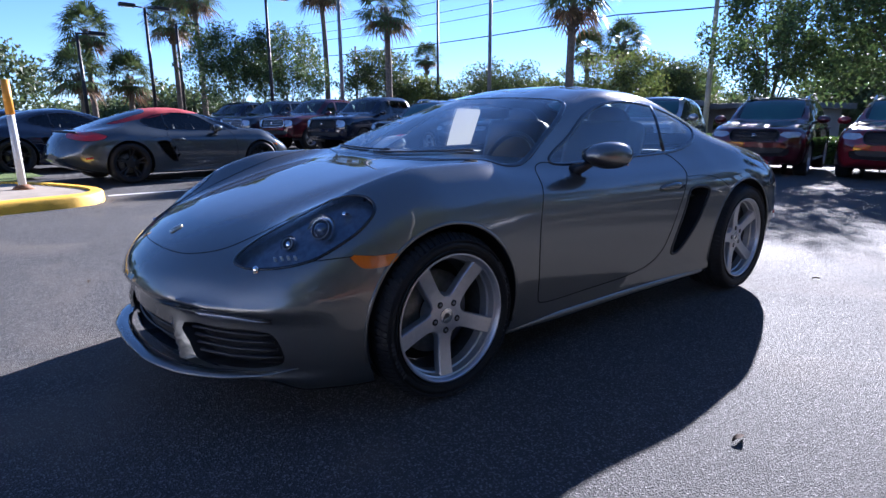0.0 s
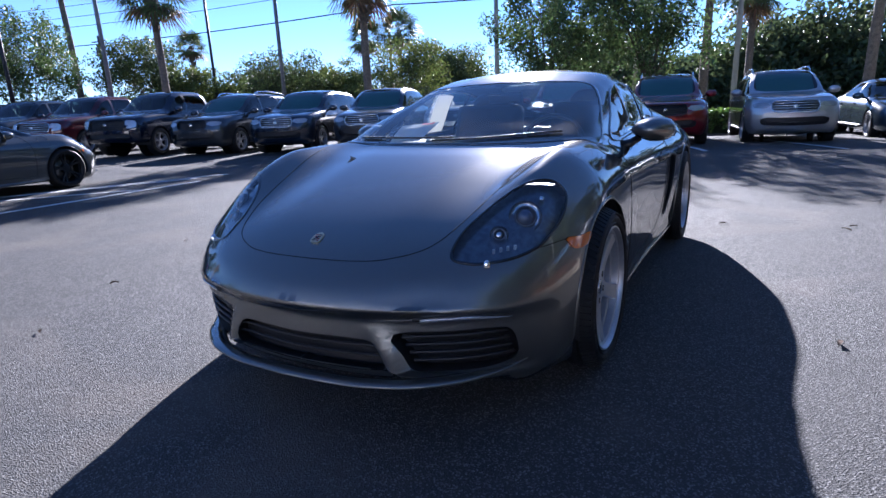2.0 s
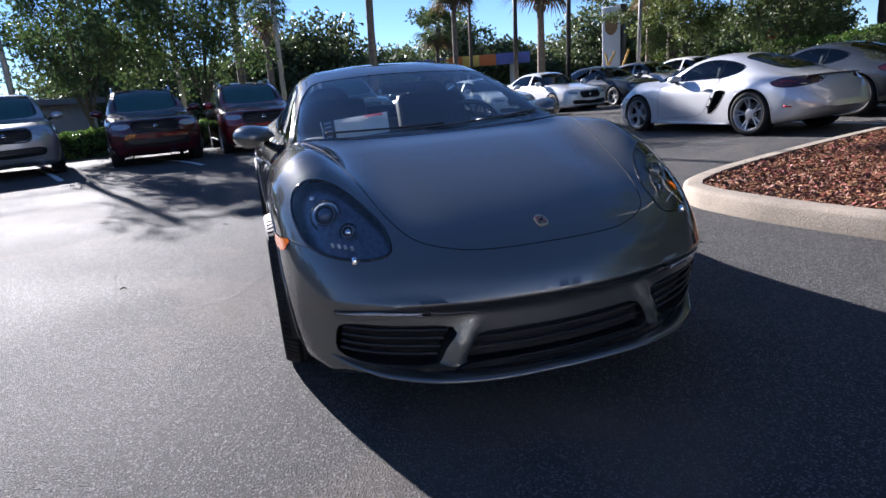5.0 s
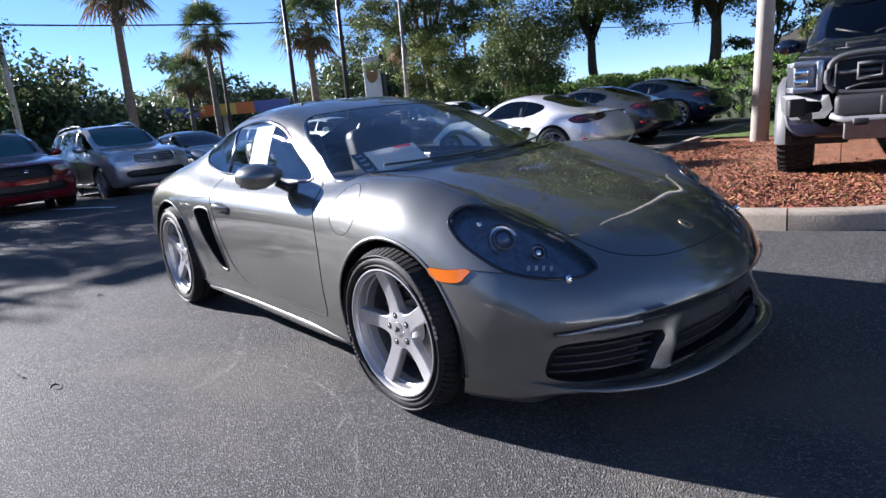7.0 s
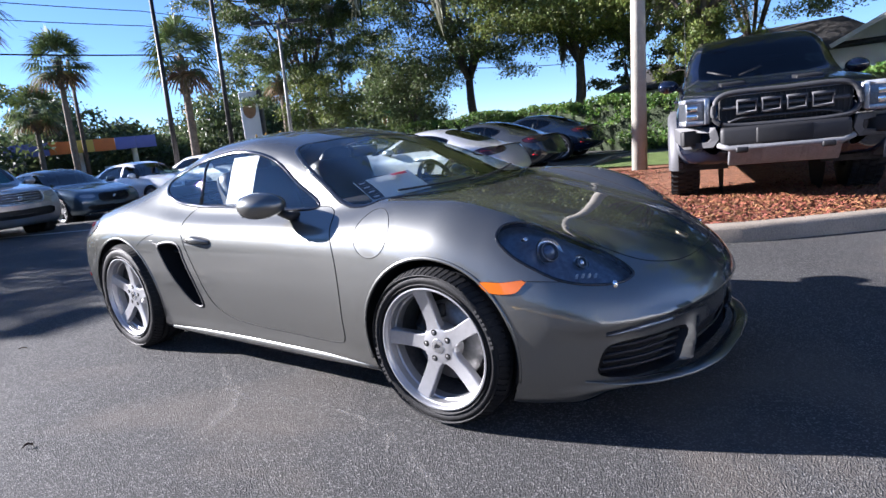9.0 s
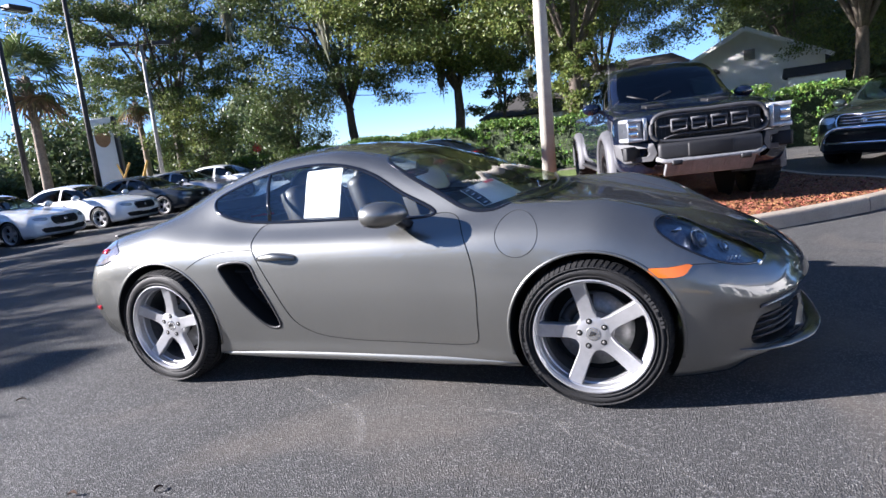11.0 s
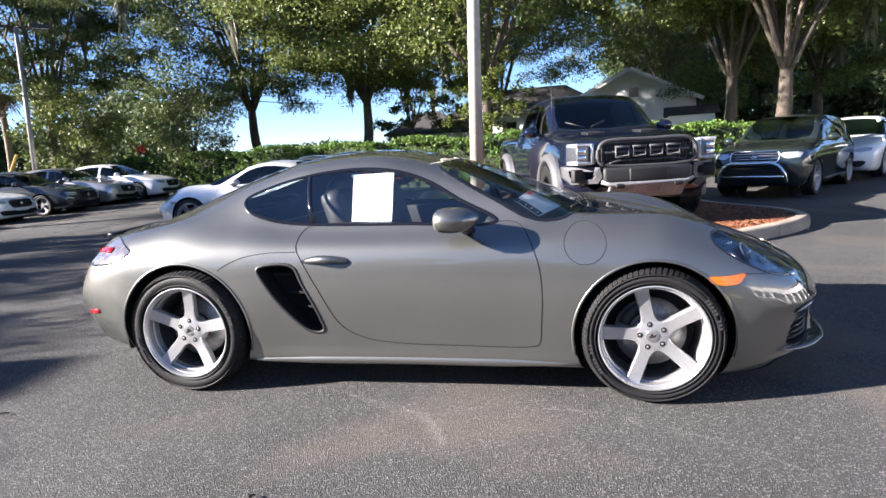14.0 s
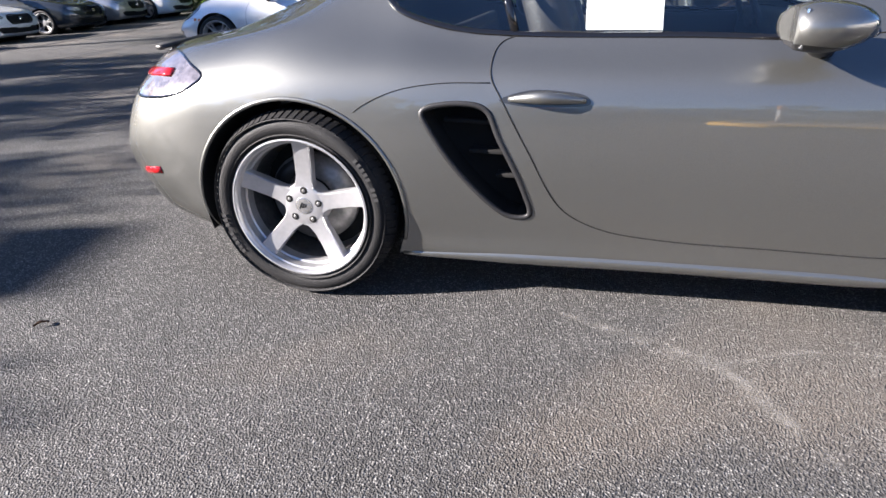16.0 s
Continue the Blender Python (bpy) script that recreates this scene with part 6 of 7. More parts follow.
OAKLEAF = leaf_mat("oak_leaves", (0.074, 0.099, 0.030))
# leaves of pale trees, also the lit copy of the oak leaves
PALE_SUNLIT_LEAF = leaf_mat("pale_and_sunlit_leaves", (0.112, 0.140, 0.033))
MYRTLE = leaf_mat("myrtle_leaves", (0.075, 0.115, 0.035))
PALMLEAF = leaf_mat("palm_leaves", (0.085, 0.118, 0.04), 0.25)
DEADFROND = leaf_mat("dry_fronds", (0.16, 0.10, 0.05), 0.2)
HEDGELEAF = leaf_mat("hedge_leaves", (0.085, 0.15, 0.028))
FARLEAF = leaf_mat("far_leaves", (0.075, 0.10, 0.04))
BARK = mat("grey_bark", (0.085, 0.068, 0.052), 0.9, var=0.4, scale=6, bump=0.02, bscale=30)
PALMBARK = mat("palm_bark", (0.17, 0.135, 0.10), 0.9, var=0.4, scale=9, bump=0.02, bscale=25)
MOSS = leaf_mat("hanging_moss", (0.16, 0.16, 0.11), 0.2)


def leaves(centers, spread, per, size, flat=0.75, seed=1, droop=0.0):
    """Many small folded leaves round the clump centres, as (verts, faces); built at once."""
    r = np.random.default_rng(seed)
    c = np.repeat(np.asarray(centers, float), per, axis=0)
    n = len(c)
    off = r.normal(size=(n, 3))
    off /= np.linalg.norm(off, axis=1)[:, None]
    off *= (r.random(n) ** 0.45)[:, None] * np.asarray(spread)
    p = c + off
    a = r.normal(size=(n, 3))
    a /= np.linalg.norm(a, axis=1)[:, None]
    a[:, 2] -= droop
    b = r.normal(size=(n, 3))
    b[:, 2] *= flat
    w = np.cross(a, b)
    w /= np.linalg.norm(w, axis=1)[:, None]
    s = size * (0.6 + 0.8 * r.random(n))[:, None]
    v = np.stack([p - a * s * 0.4 - w * s * 0.3, p - a * s * 0.3 + w * s * 0.32, p + a * s * 0.6], axis=1).reshape(-1, 3)
    f = np.arange(3 * n).reshape(n, 3)
    return v, f


def stuff_mesh(name, vf, material):
    v, f = vf
    me = bpy.data.meshes.new(name)
    me.vertices.add(len(v))
    me.vertices.foreach_set("co", np.asarray(v, np.float32).ravel())
    me.loops.add(f.size)
    me.loops.foreach_set("vertex_index", f.ravel().astype(np.int32))
    me.polygons.add(len(f))
    me.polygons.foreach_set("loop_start", np.arange(0, f.size, f.shape[1], dtype=np.int32))
    me.polygons.foreach_set("loop_total", np.full(len(f), f.shape[1], np.int32))
    me.materials.append(material)
    me.update()
    me.validate()
    return me


def branchy(base, height, lean, limbs, seed, r0=0.3, fork=0.35, wide=0.55):
    """Trunk and limbs as bars, with the limb ends."""
    r = np.random.default_rng(seed)
    top = np.array(base) + np.array([lean[0], lean[1], height * fork])
    mesh = [tube(spline([base, np.array(base) * 0.5 + top * 0.5 + np.array([r.normal() * 0.12, r.normal() * 0.12, 0]), top], 8), np.linspace(r0 * 1.25, r0 * 0.8, 8), 10)]
    ends = []
    for k in range(limbs):
        a = 2 * math.pi * (k + r.random() * 0.6) / limbs
        reach = height * wide * (0.6 + 0.5 * r.random())
        e = top + np.array([math.cos(a) * reach, math.sin(a) * reach, height * (1 - fork) * (0.45 + 0.5 * r.random())])
        mid = top * 0.55 + e * 0.45 + np.array([0, 0, height * 0.06])
        path = spline([top - np.array([0, 0, 0.3]), mid, e], 9)
        mesh.append(tube(path, np.linspace(r0 * 0.45, r0 * 0.08, 9), 7))
        ends += [path[5], path[7], path[8]]
        for j in range(3):
            q = path[3 + 2 * j]
            e2 = q + np.array([r.normal() * height * 0.16, r.normal() * height * 0.16, abs(r.normal()) * height * 0.10])
            mesh.append(tube(spline([q, (q + e2) / 2 + np.array([0, 0, 0.15]), e2], 5), np.linspace(r0 * 0.28, r0 * 0.06, 5), 5))
            ends.append(e2)
    return join(*mesh), np.array(ends)


def broad_tree(name, x, y, height, crown, label, leafmat, clumps, per, leaf, seed, z=None, r0=0.28, low=0.35, fork=0.32, limbs=6, moss=False, squash=0.75, spread=1.0, boxy=False):
    z = ground_z(x, y) if z is None else z
    t = thing(name, label, "tree", "trees" if name == "oak_tree" else "", Matrix.Translation((x, y, z)))
    r = np.random.default_rng(seed)
    wood, ends = branchy((0, 0, -0.1), height, (r.normal() * 0.3, r.normal() * 0.3), limbs, seed, r0, fork, crown / height * 0.75)
    part("trunk", wood, BARK, t)
    mid = np.array([0, 0, height * (low + 1) / 2])
    half = np.array([crown, crown, height * (1 - low) / 2])
    cs = r.normal(size=(clumps, 3))
    cs /= np.linalg.norm(cs, axis=1)[:, None]
    cs *= (0.35 + 0.65 * r.random(clumps) ** 0.5)[:, None]
    if boxy:
        zz = np.abs(cs[:, 2])
        cs[:, :2] *= ((1 - zz ** 4) ** 0.25 / np.sqrt(1 - zz ** 2 + 1e-6)).clip(1, 1.9)[:, None]
    cs = mid + cs * half * (0.85 + 0.3 * r.random((clumps, 1)))
    cs = np.vstack([cs, ends])
    rad = crown * 0.24 * spread
    if boxy:
        # sprays of foliage along the limbs, with air between them
        core = cs[r.permutation(len(cs))[: len(cs) // 3]]
        rad = crown * 0.17 * spread
        off = r.normal(size=(len(core), 9, 3))
        off /= np.linalg.norm(off, axis=2)[:, :, None]
        off[:, :, 2] = np.abs(off[:, :, 2]) * 0.8 - 0.25
        cs = (core[:, None, :] + off * rad * np.array([1, 1, 0.75])).reshape(-1, 3)
        per = int(per * 0.42)
        rad *= 0.62
    part("crown", stuff_mesh("crown", leaves(cs, (rad, rad, rad * squash), per, leaf, seed=seed), leafmat), None, t, smooth=False)
    if moss:
        for j, k in enumerate(r.choice(len(cs), 7)):
            part("moss", stuff_mesh("moss", leaves([cs[k] - np.array([0, 0, rad * 0.8])], (0.16, 0.16, 0.9), 60, 0.35, 0.2, seed + 5 + j, 2.2), MOSS), None, t, "grey hanging moss" if j == 0 else "", smooth=False)
    return t


def palm(x, y, height, label, kind="fan", seed=1, crown=1.6, z=None, shag=True, name="palm_tree"):
    z = ground_z(x, y) if z is None else z
    t = thing(name, label, "palm tree", "palms", Matrix.Translation((x, y, z)))
    r = np.random.default_rng(seed)
    lx, ly = 0.022 * height + r.normal() * 0.1, 0.013 * height + r.normal() * 0.1
    path = spline([(0, 0, -0.1), (lx * 0.4 + r.normal() * 0.06, ly * 0.4, height * 0.5), (lx, ly, height)], 14)
    rad = np.linspace(0.19, 0.13, 14) * (1 + 0.06 * r.random(14))
    part("trunk", tube(path, rad, 12), PALMBARK, t)
    top = Vector(path[-1])
    if shag:
        boots = []
        for k in range(60):
            a, hh = r.random() * 6.28, -0.1 - r.random() * min(1.6, height * 0.3)
            d = Vector((math.cos(a), math.sin(a), 0))
            p0 = top + Vector((0, 0, hh)) + d * 0.15
            boots.append(tube([p0, p0 + d * 0.16 + Vector((0, 0, 0.22))], [0.045, 0.02], 4))
        part("trunk_sheath", join(*boots), PALMBARK, t)
    vs, fs, dv, df = [], [], [], []
    count = 44
    for k in range(count):
        el = math.radians(80 - 130 * (k / count) ** 0.9 + r.normal() * 6)
        az = k * 2.39996 + r.normal() * 0.15
        out = Vector((math.cos(az) * math.cos(el), math.sin(az) * math.cos(el), math.sin(el)))
        stem = crown * (0.45 + 0.12 * r.random())
        hub = top + out * stem + Vector((0, 0, -0.12 * stem * (1 - math.sin(el))))
        side = out.cross(Vector((0, 0, 1)))
        side = side.normalized() if side.length > 0.05 else Vector((1, 0, 0))
        up = side.cross(out).normalized()
        dead = k > count - 7
        tv, tf = (dv, df) if dead else (vs, fs)
        o = len(tv)
        tv += [top, top + side * 0.025, hub + side * 0.012, hub]
        tf.append((o, o + 1, o + 2, o + 3))
        blades = 17
        for j in range(blades):
            ang = math.radians(-105 + 210 * j / (blades - 1))
            d = (out * math.cos(ang) + side * math.sin(ang) + up * (0.12 * math.cos(ang * 2))).normalized()
            ln = crown * (0.62 + 0.1 * r.random()) * (1 - 0.22 * abs(math.sin(ang)))
            wv = d.cross(up).normalized() * (0.026 * crown)
            m1 = hub + d * ln * 0.55
            tip = hub + d * ln + Vector((0, 0, -ln * (0.22 + 0.2 * r.random())))
            o = len(tv)
            tv += [hub, m1 + wv, tip, m1 - wv]
            tf.append((o, o + 1, o + 2, o + 3))
    part("crown", stuff_mesh("palm_crown", (np.array([tuple(v) for v in vs]), np.array(fs)), PALMLEAF), None, t, smooth=False)
    if shag:
        part("dry_fronds", stuff_mesh("dry_fronds", (np.array([tuple(v) for v in dv]), np.array(df)), DEADFROND), None, t, "dry brown hanging fronds", smooth=False)
    return t


# palms by the street, seen over the row of trucks and past the coupes
for i, (x, y, h, cr) in enumerate([(-5.0, -42, 6.6, 1.9), (-3.5, -37, 3.6, 1.8), (-6.3, -38.6, 3.7, 1.8), (-10, -41, 7.6, 2.0), (-10.5, -37.5, 8.8, 1.9), (-15.0, -23.0, 6.6, 1.75), (-31.4, -40.6, 7.2, 1.5), (-17.2, -13.2, 6.2, 1.6), (-33.2, -24.5, 6.7, 1.6), (-34.6, -22.5, 7.1, 1.8),
                                   (-22.4, 4.5, 7.4, 1.7), (-34.4, 12.5, 7.9, 1.9), (-44.4, 14.4, 6.3, 2.0), (-21.3, 12.0, 5.7, 1.75), (-28.2, 22.8, 6.0, 1.5), (-24, -1.0, 7.5, 1.6), (-30, 0.5, 6.3, 1.5), (-17, -33, 9.5, 1.9)]):
    palm(x, y, h, "tall fan palm with a shaggy trunk" if i % 2 else "sabal palm with a full green crown", seed=20 + i, crown=cr)

# crepe myrtles behind the parked rows
for i, (x, y, h, cr) in enumerate([(-9.0, -27.5, 6.0, 2.5), (-11.8, -26.5, 6.2, 2.5)]):
    broad_tree("myrtle_tree", x - 1, y - 3.5, h, cr, "small leafy crepe myrtle tree", MYRTLE, 80, 150, 0.12, 60 + i, r0=0.07, low=0.30, fork=0.25, limbs=7, squash=1.3, spread=0.8)
for i, (x, y, h, cr) in enumerate([(-17.8, -5.4, 6.3, 2.6), (-18.8, -2.4, 6.8, 2.8)]):
    broad_tree("myrtle_tree", x, y, h, cr, "multi-stemmed crepe myrtle tree in full leaf", MYRTLE, 80, 140, 0.115, 70 + i, r0=0.09, low=0.28, fork=0.22, limbs=8, squash=1.0, spread=0.8)
broad_tree("street_tree", -25.3, -16.6, 5.2, 2.6, "rounded pale-leaved street tree", PALE_SUNLIT_LEAF, 100, 100, 0.12, 81, r0=0.1, low=0.25)

for i, (x, y, h, cr) in enumerate([(-20.6, -32.6, 6.2, 2.8), (-23.0, -30.2, 4.4, 2.2), (-27.3, -27.2, 5.6, 3.0), (-31.6, -25.4, 5.0, 2.4), (-37.5, -19.9, 6.0, 2.6), (-41, -21.5, 6.4, 3.0)]):
    broad_tree("street_tree", x, y, h, cr, "rounded street tree beyond the parked trucks", (OAKLEAF, PALE_SUNLIT_LEAF)[i % 2], 90, 120, 0.15, 84 + i, r0=0.1, low=0.18)

# oaks over the hedge
for i, (x, y, h, cr, z, lo) in enumerate([(-22.0, 19.8, 12, 4.6, .4, .28), (-13.2, 22.9, 13, 6.2, .5, .24), (-8.0, 21.9, 13, 6.4, .5, .25), (-2.1, 18.2, 13, 7.0, .4, .27), (-3.0, 34, 14.5, 6.5, .5, .30), (8.5, 42, 15, 6.5, .5, .2), 
                                          (7.0, 21.0, 12.5, 6.0, .4, .36), (7.6, 17.4, 11.5, 5.2, .4, .38), (13.5, 19, 12, 5.8, .4, .28), (12, 26, 13, 6, .6, .15)]):
    # the right-hand oaks get the lighter leaf colour to paint sunlit foliage
    broad_tree("oak_tree", x, y, h, cr, "live oak with a dense crown and hanging moss", PALE_SUNLIT_LEAF if i in (2, 3, 6, 7, 8, 9) else OAKLEAF, 330 if i == 0 else 400, 200, 0.112, 100 + i, z=z, r0=0.22, low=lo, fork=0.26, limbs=9, moss=True, spread=0.95, squash=0.6, boxy=True)
broad_tree("young_tree", -1.6, 17.5, 4.6, 1.1, "slim yellow-green young tree beside the hedge", PALE_SUNLIT_LEAF, 40, 90, 0.10, 141, z=0.35, r0=0.06, low=0.25, fork=0.3)
broad_tree("understory_tree", -6.0, 24.5, 7.0, 3.0, "leafy understory tree behind the hedge", OAKLEAF, 120, 130, 0.12, 142, z=0.6, r0=0.1, low=0.22, fork=0.3, boxy=True)
broad_tree("cedar_tree", -14.8, 19.0, 5.2, 2.2, "small dark cedar behind the hedge", OAKLEAF, 110, 110, 0.10, 130, z=0.4, r0=0.1, low=0.08, fork=0.3)
broad_tree("young_tree", -19.5, 18.2, 4.8, 1.9, "young yellow-green tree beside the lot", PALE_SUNLIT_LEAF, 90, 100, 0.11, 131, z=0.3, r0=0.08, low=0.12, fork=0.3)


def hedge(points, height, width, seed, label):
    t = thing("hedge", label, "hedge")
    p = spline(points, 40)
    r = np.random.default_rng(seed)
    cs, core_v, core_f = [], [], []
    L = np.concatenate([[0], np.cumsum(np.linalg.norm(np.diff(p, axis=0), axis=1))])
    n = int(L[-1] * 78)
    for k in range(n):
        s = r.random() * L[-1]
        c = np.array([np.interp(s, L, p[:, 0]), np.interp(s, L, p[:, 1])])
        d = np.array([np.interp(s + .2, L, p[:, 0]) - np.interp(s - .2, L, p[:, 0]), np.interp(s + .2, L, p[:, 1]) - np.interp(s - .2, L, p[:, 1])])
        d /= np.linalg.norm(d) + 1e-9
        a = r.random() * 3.3
        side, zz = (-0.5, a) if a < 1.15 else (0.5, a - 2.15) if a > 2.15 else (a - 1.65, 1.0)
        g = ground_z(*c)
        cs.append((*(c + np.array([-d[1], d[0]]) * side * width), g + min(1, zz) * height * (0.97 + 0.06 * math.sin(s * 1.7))))
    part("foliage", stuff_mesh("foliage", leaves(cs, (0.15, 0.15, 0.13), 24, 0.088, seed=seed), HEDGELEAF), None, t, smooth=False)
    for i, q in enumerate(p):
        d = p[min(i + 1, len(p) - 1)] - p[max(i - 1, 0)]
        d /= np.linalg.norm(d)
        nn = np.array([-d[1], d[0]]) * width * 0.30
        g = ground_z(*q)
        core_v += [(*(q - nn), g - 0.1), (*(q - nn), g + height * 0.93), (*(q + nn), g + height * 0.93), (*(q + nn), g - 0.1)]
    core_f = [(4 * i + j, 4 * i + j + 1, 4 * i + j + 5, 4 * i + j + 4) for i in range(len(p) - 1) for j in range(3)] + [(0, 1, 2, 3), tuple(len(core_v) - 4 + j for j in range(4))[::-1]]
    # solid dark green core that fills the hedge behind its leaves
    part("thicket", (core_v, core_f), mat("hedge_core_dark", (0.022, 0.032, 0.012), 0.95, var=0.5, scale=12, bump=0.05, bscale=20), t, smooth=False)
    return t


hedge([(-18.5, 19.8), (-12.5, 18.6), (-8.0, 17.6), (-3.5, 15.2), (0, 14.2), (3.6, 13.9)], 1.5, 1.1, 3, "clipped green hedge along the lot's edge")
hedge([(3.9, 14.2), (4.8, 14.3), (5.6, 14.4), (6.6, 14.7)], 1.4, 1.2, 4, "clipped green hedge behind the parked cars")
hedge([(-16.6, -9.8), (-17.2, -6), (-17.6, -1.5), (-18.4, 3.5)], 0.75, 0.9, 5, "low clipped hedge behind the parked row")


def woods(name, label, blobs, leaf, per, seed, material):
    r = np.random.default_rng(seed)
    cs = []
    for a0, a1, d0, d1, h0, h1, n in blobs:
        for k in range(n):
            a, d = math.radians(a0 + (a1 - a0) * r.random()), d0 + (d1 - d0) * r.random()
            top = (h0 + (h1 - h0) * r.random()) * (0.8 + 0.25 * math.sin(a * 23) + 0.12 * math.sin(a * 61))
            x, y = 1 + d * math.cos(a), d * math.sin(a)
            cs += [(x + r.normal() * 1.2, y + r.normal() * 1.2, ground_z(x, y) + top * q ** 0.7) for q in r.random(7)]
    ob = new(name, stuff_mesh(name, leaves(cs, (1.5, 1.5, 1.1), per, leaf, seed=seed), material))
    return tagged(ob, label, "trees", kind="stuff")


# far woods round the whole place: azimuth span, distance span, height span, count
woods("far_woods", "far line of mixed trees beyond the street", [(-130, -95, 60, 72, 2.6, 3.8, 110), (-150, -130, 58, 75, 4.2, 6.4, 150), (-165, -150, 58, 75, 3.5, 6.0, 90), (-195, -165, 46, 66, 5.2, 8.4, 230), (-222, -195, 60, 85, 5.5, 9, 230), (-232, -222, 48, 70, 5, 8, 60)], 0.42, 62, 11, FARLEAF)
woods("far_woods", "far line of dark trees behind the house", [(55, 84, 45, 60, 6, 11, 170), (84, 130, 75, 95, 1.2, 2.6, 90), (-95, 55, 60, 75, 5, 9, 300)], 0.46, 56, 12, FARLEAF)


# ---- poles, wires, signs and buildings ----
POLEM = mat("galvanised_pole", (0.20, 0.195, 0.185), 0.6, 0.3, var=0.2, scale=4)
DARKPOLE = mat("dark_bronze_pole", (0.03, 0.026, 0.024), 0.5, 0.3, var=0.2, scale=4)
CONCPOLE = mat("concrete_pole", (0.38, 0.355, 0.305), 0.85, var=0.15, scale=5, bump=0.003, bscale=60)
WOODPOLE = mat("wood_pole", (0.12, 0.085, 0.06), 0.9, var=0.3, scale=6, bump=0.004, bscale=40)
STUCCO = mat("white_stucco", (0.80, 0.79, 0.76), 0.9, var=0.06, scale=2, bump=0.004, bscale=50)
ROOF = mat("dark_shingles", (0.04, 0.038, 0.036), 0.9, var=0.3, scale=5, bump=0.01, bscale=14)
WIRE = mat("cable", (0.01, 0.01, 0.01), 0.7)


def lean_top(x, y, z, h):
    return (x + 0.022 * h, y + 0.013 * h, z + h)


def lamp_post(x, y, h, label, arms=((1, 0),), r=0.09, material=None, head=True, base=True):
    z = ground_z(x, y)
    t = thing("lot_lamp", label, "lamp post", "lamp posts", Matrix.Translation((x, y, z)))
    top = lean_top(0, 0, 0, h)
    part("post", cyl(r * 1.15, r * 0.8, (0, 0, -0.1), top, 16), material or POLEM, t)
    if base:
        part("footing", cyl(0.28, 0.26, (0, 0, -0.1), (0, 0, 0.35), 20), CONCPOLE, t)
    if head:
        for ax, ay in arms:
            e = (top[0] + ax * 0.45, top[1] + ay * 0.45, top[2] + 0.02)
            part("arm", cyl(0.035, 0.035, top, e, 8), DARKPOLE, t)
            a = math.atan2(ay, ax)
            hd = part("lamp_head", box((0.75, 0.42, 0.16), (top[0] + ax * 0.8, top[1] + ay * 0.8, top[2] + 0.05), Matrix.Rotation(a, 3, "Z"), 0.03), DARKPOLE, t)
            part("lens", box((0.6, 0.32, 0.02), (top[0] + ax * 0.8, top[1] + ay * 0.8, top[2] - 0.035), Matrix.Rotation(a, 3, "Z"), 0.005), CLEARLENS, hd)
    return t


lamp_post(-0.92, 8.5, 9.0, "pale concrete lamp post in a mulch bed", r=0.125, material=CONCPOLE, base=False)
for x, y, h, m, lab, arms in [
    (-11.7, -22.0, 9.4, POLEM, "grey lamp post behind the trucks", ((0, 1),)), (-23.0, -28.8, 9.6, DARKPOLE, "dark lamp post behind the parked row", ((1, 0),)), (-16.6, -17.3, 9.0, POLEM, "grey lamp post behind the parked row", ((0, 1),)),
    (-17.6, -7.6, 6.5, CONCPOLE, "pale lamp post behind the parked row", ((-0.2, 1.1),)), (-6.0, -31.5, 6.6, DARKPOLE, "dark lamp post with a box head", ((1, 0), (-1, 0))),
    (-2.6, -30, 4.9, DARKPOLE, "dark lamp post with a box head", ((-1, 0),)), (-7.9, -33, 6.2, DARKPOLE, "dark lamp post with a box head", ((-1, 0),)), (-10.5, -27, 7.0, DARKPOLE, "dark lamp post with a box head", ((-1, 0),)),
    (-18.2, 9.3, 7.2, DARKPOLE, "dark lamp post with a box head", ((0, 1),)), (-17.3, 11.1, 8.2, DARKPOLE, "dark lamp post beside the palms", ((0, 1),)), (-19.4, 15.8, 6.8, POLEM, "grey lamp post beside the hedge", ((-0.7, -0.7), (0.7, 0.7))),
    (-21, -3.2, 9.0, CONCPOLE, "pale lamp post behind the parked row", ((0, 1),)), (-19.0, 0.4, 8.6, CONCPOLE, "pale lamp post behind the parked row", ((0, 1),))]:
    lamp_post(x, y, h, lab, arms, 0.085, m)
for x, y, h in [(-31, -52, 9), (-45, -30, 10.5), (-50, -8, 10), (-46, 18, 10), (-38, 38, 10)]:
    z = ground_z(x, y)
    p = thing("utility_pole", "wooden utility pole beside the street", "utility pole", "utility poles", Matrix.Translation((x, y, z)))
    part("post", cyl(0.16, 0.11, (0, 0, -0.2), lean_top(0, 0, 0, h), 10), WOODPOLE, p)
    part("cross_arm", box((0.1, 2.0, 0.1), (0.2, 0.1, h - 0.5), None, 0.01), WOODPOLE, p)
    part("transformer", cyl(0.22, 0.22, (0.35, 0.1, h - 1.8), (0.35, 0.1, h - 1.0), 14), POLEM, p)


def wire(a, b, sag, r=0.03):
    n = 24
    p = [(a[0] + (b[0] - a[0]) * k / n, a[1] + (b[1] - a[1]) * k / n, a[2] + (b[2] - a[2]) * k / n - 4 * sag * (k / n) * (1 - k / n)) for k in range(n + 1)]
    return tagged(new("overhead_cable", mesh_of("overhead_cable", *tube(p, r, 5), WIRE)), "black overhead cable along the street", "cable", "cables")


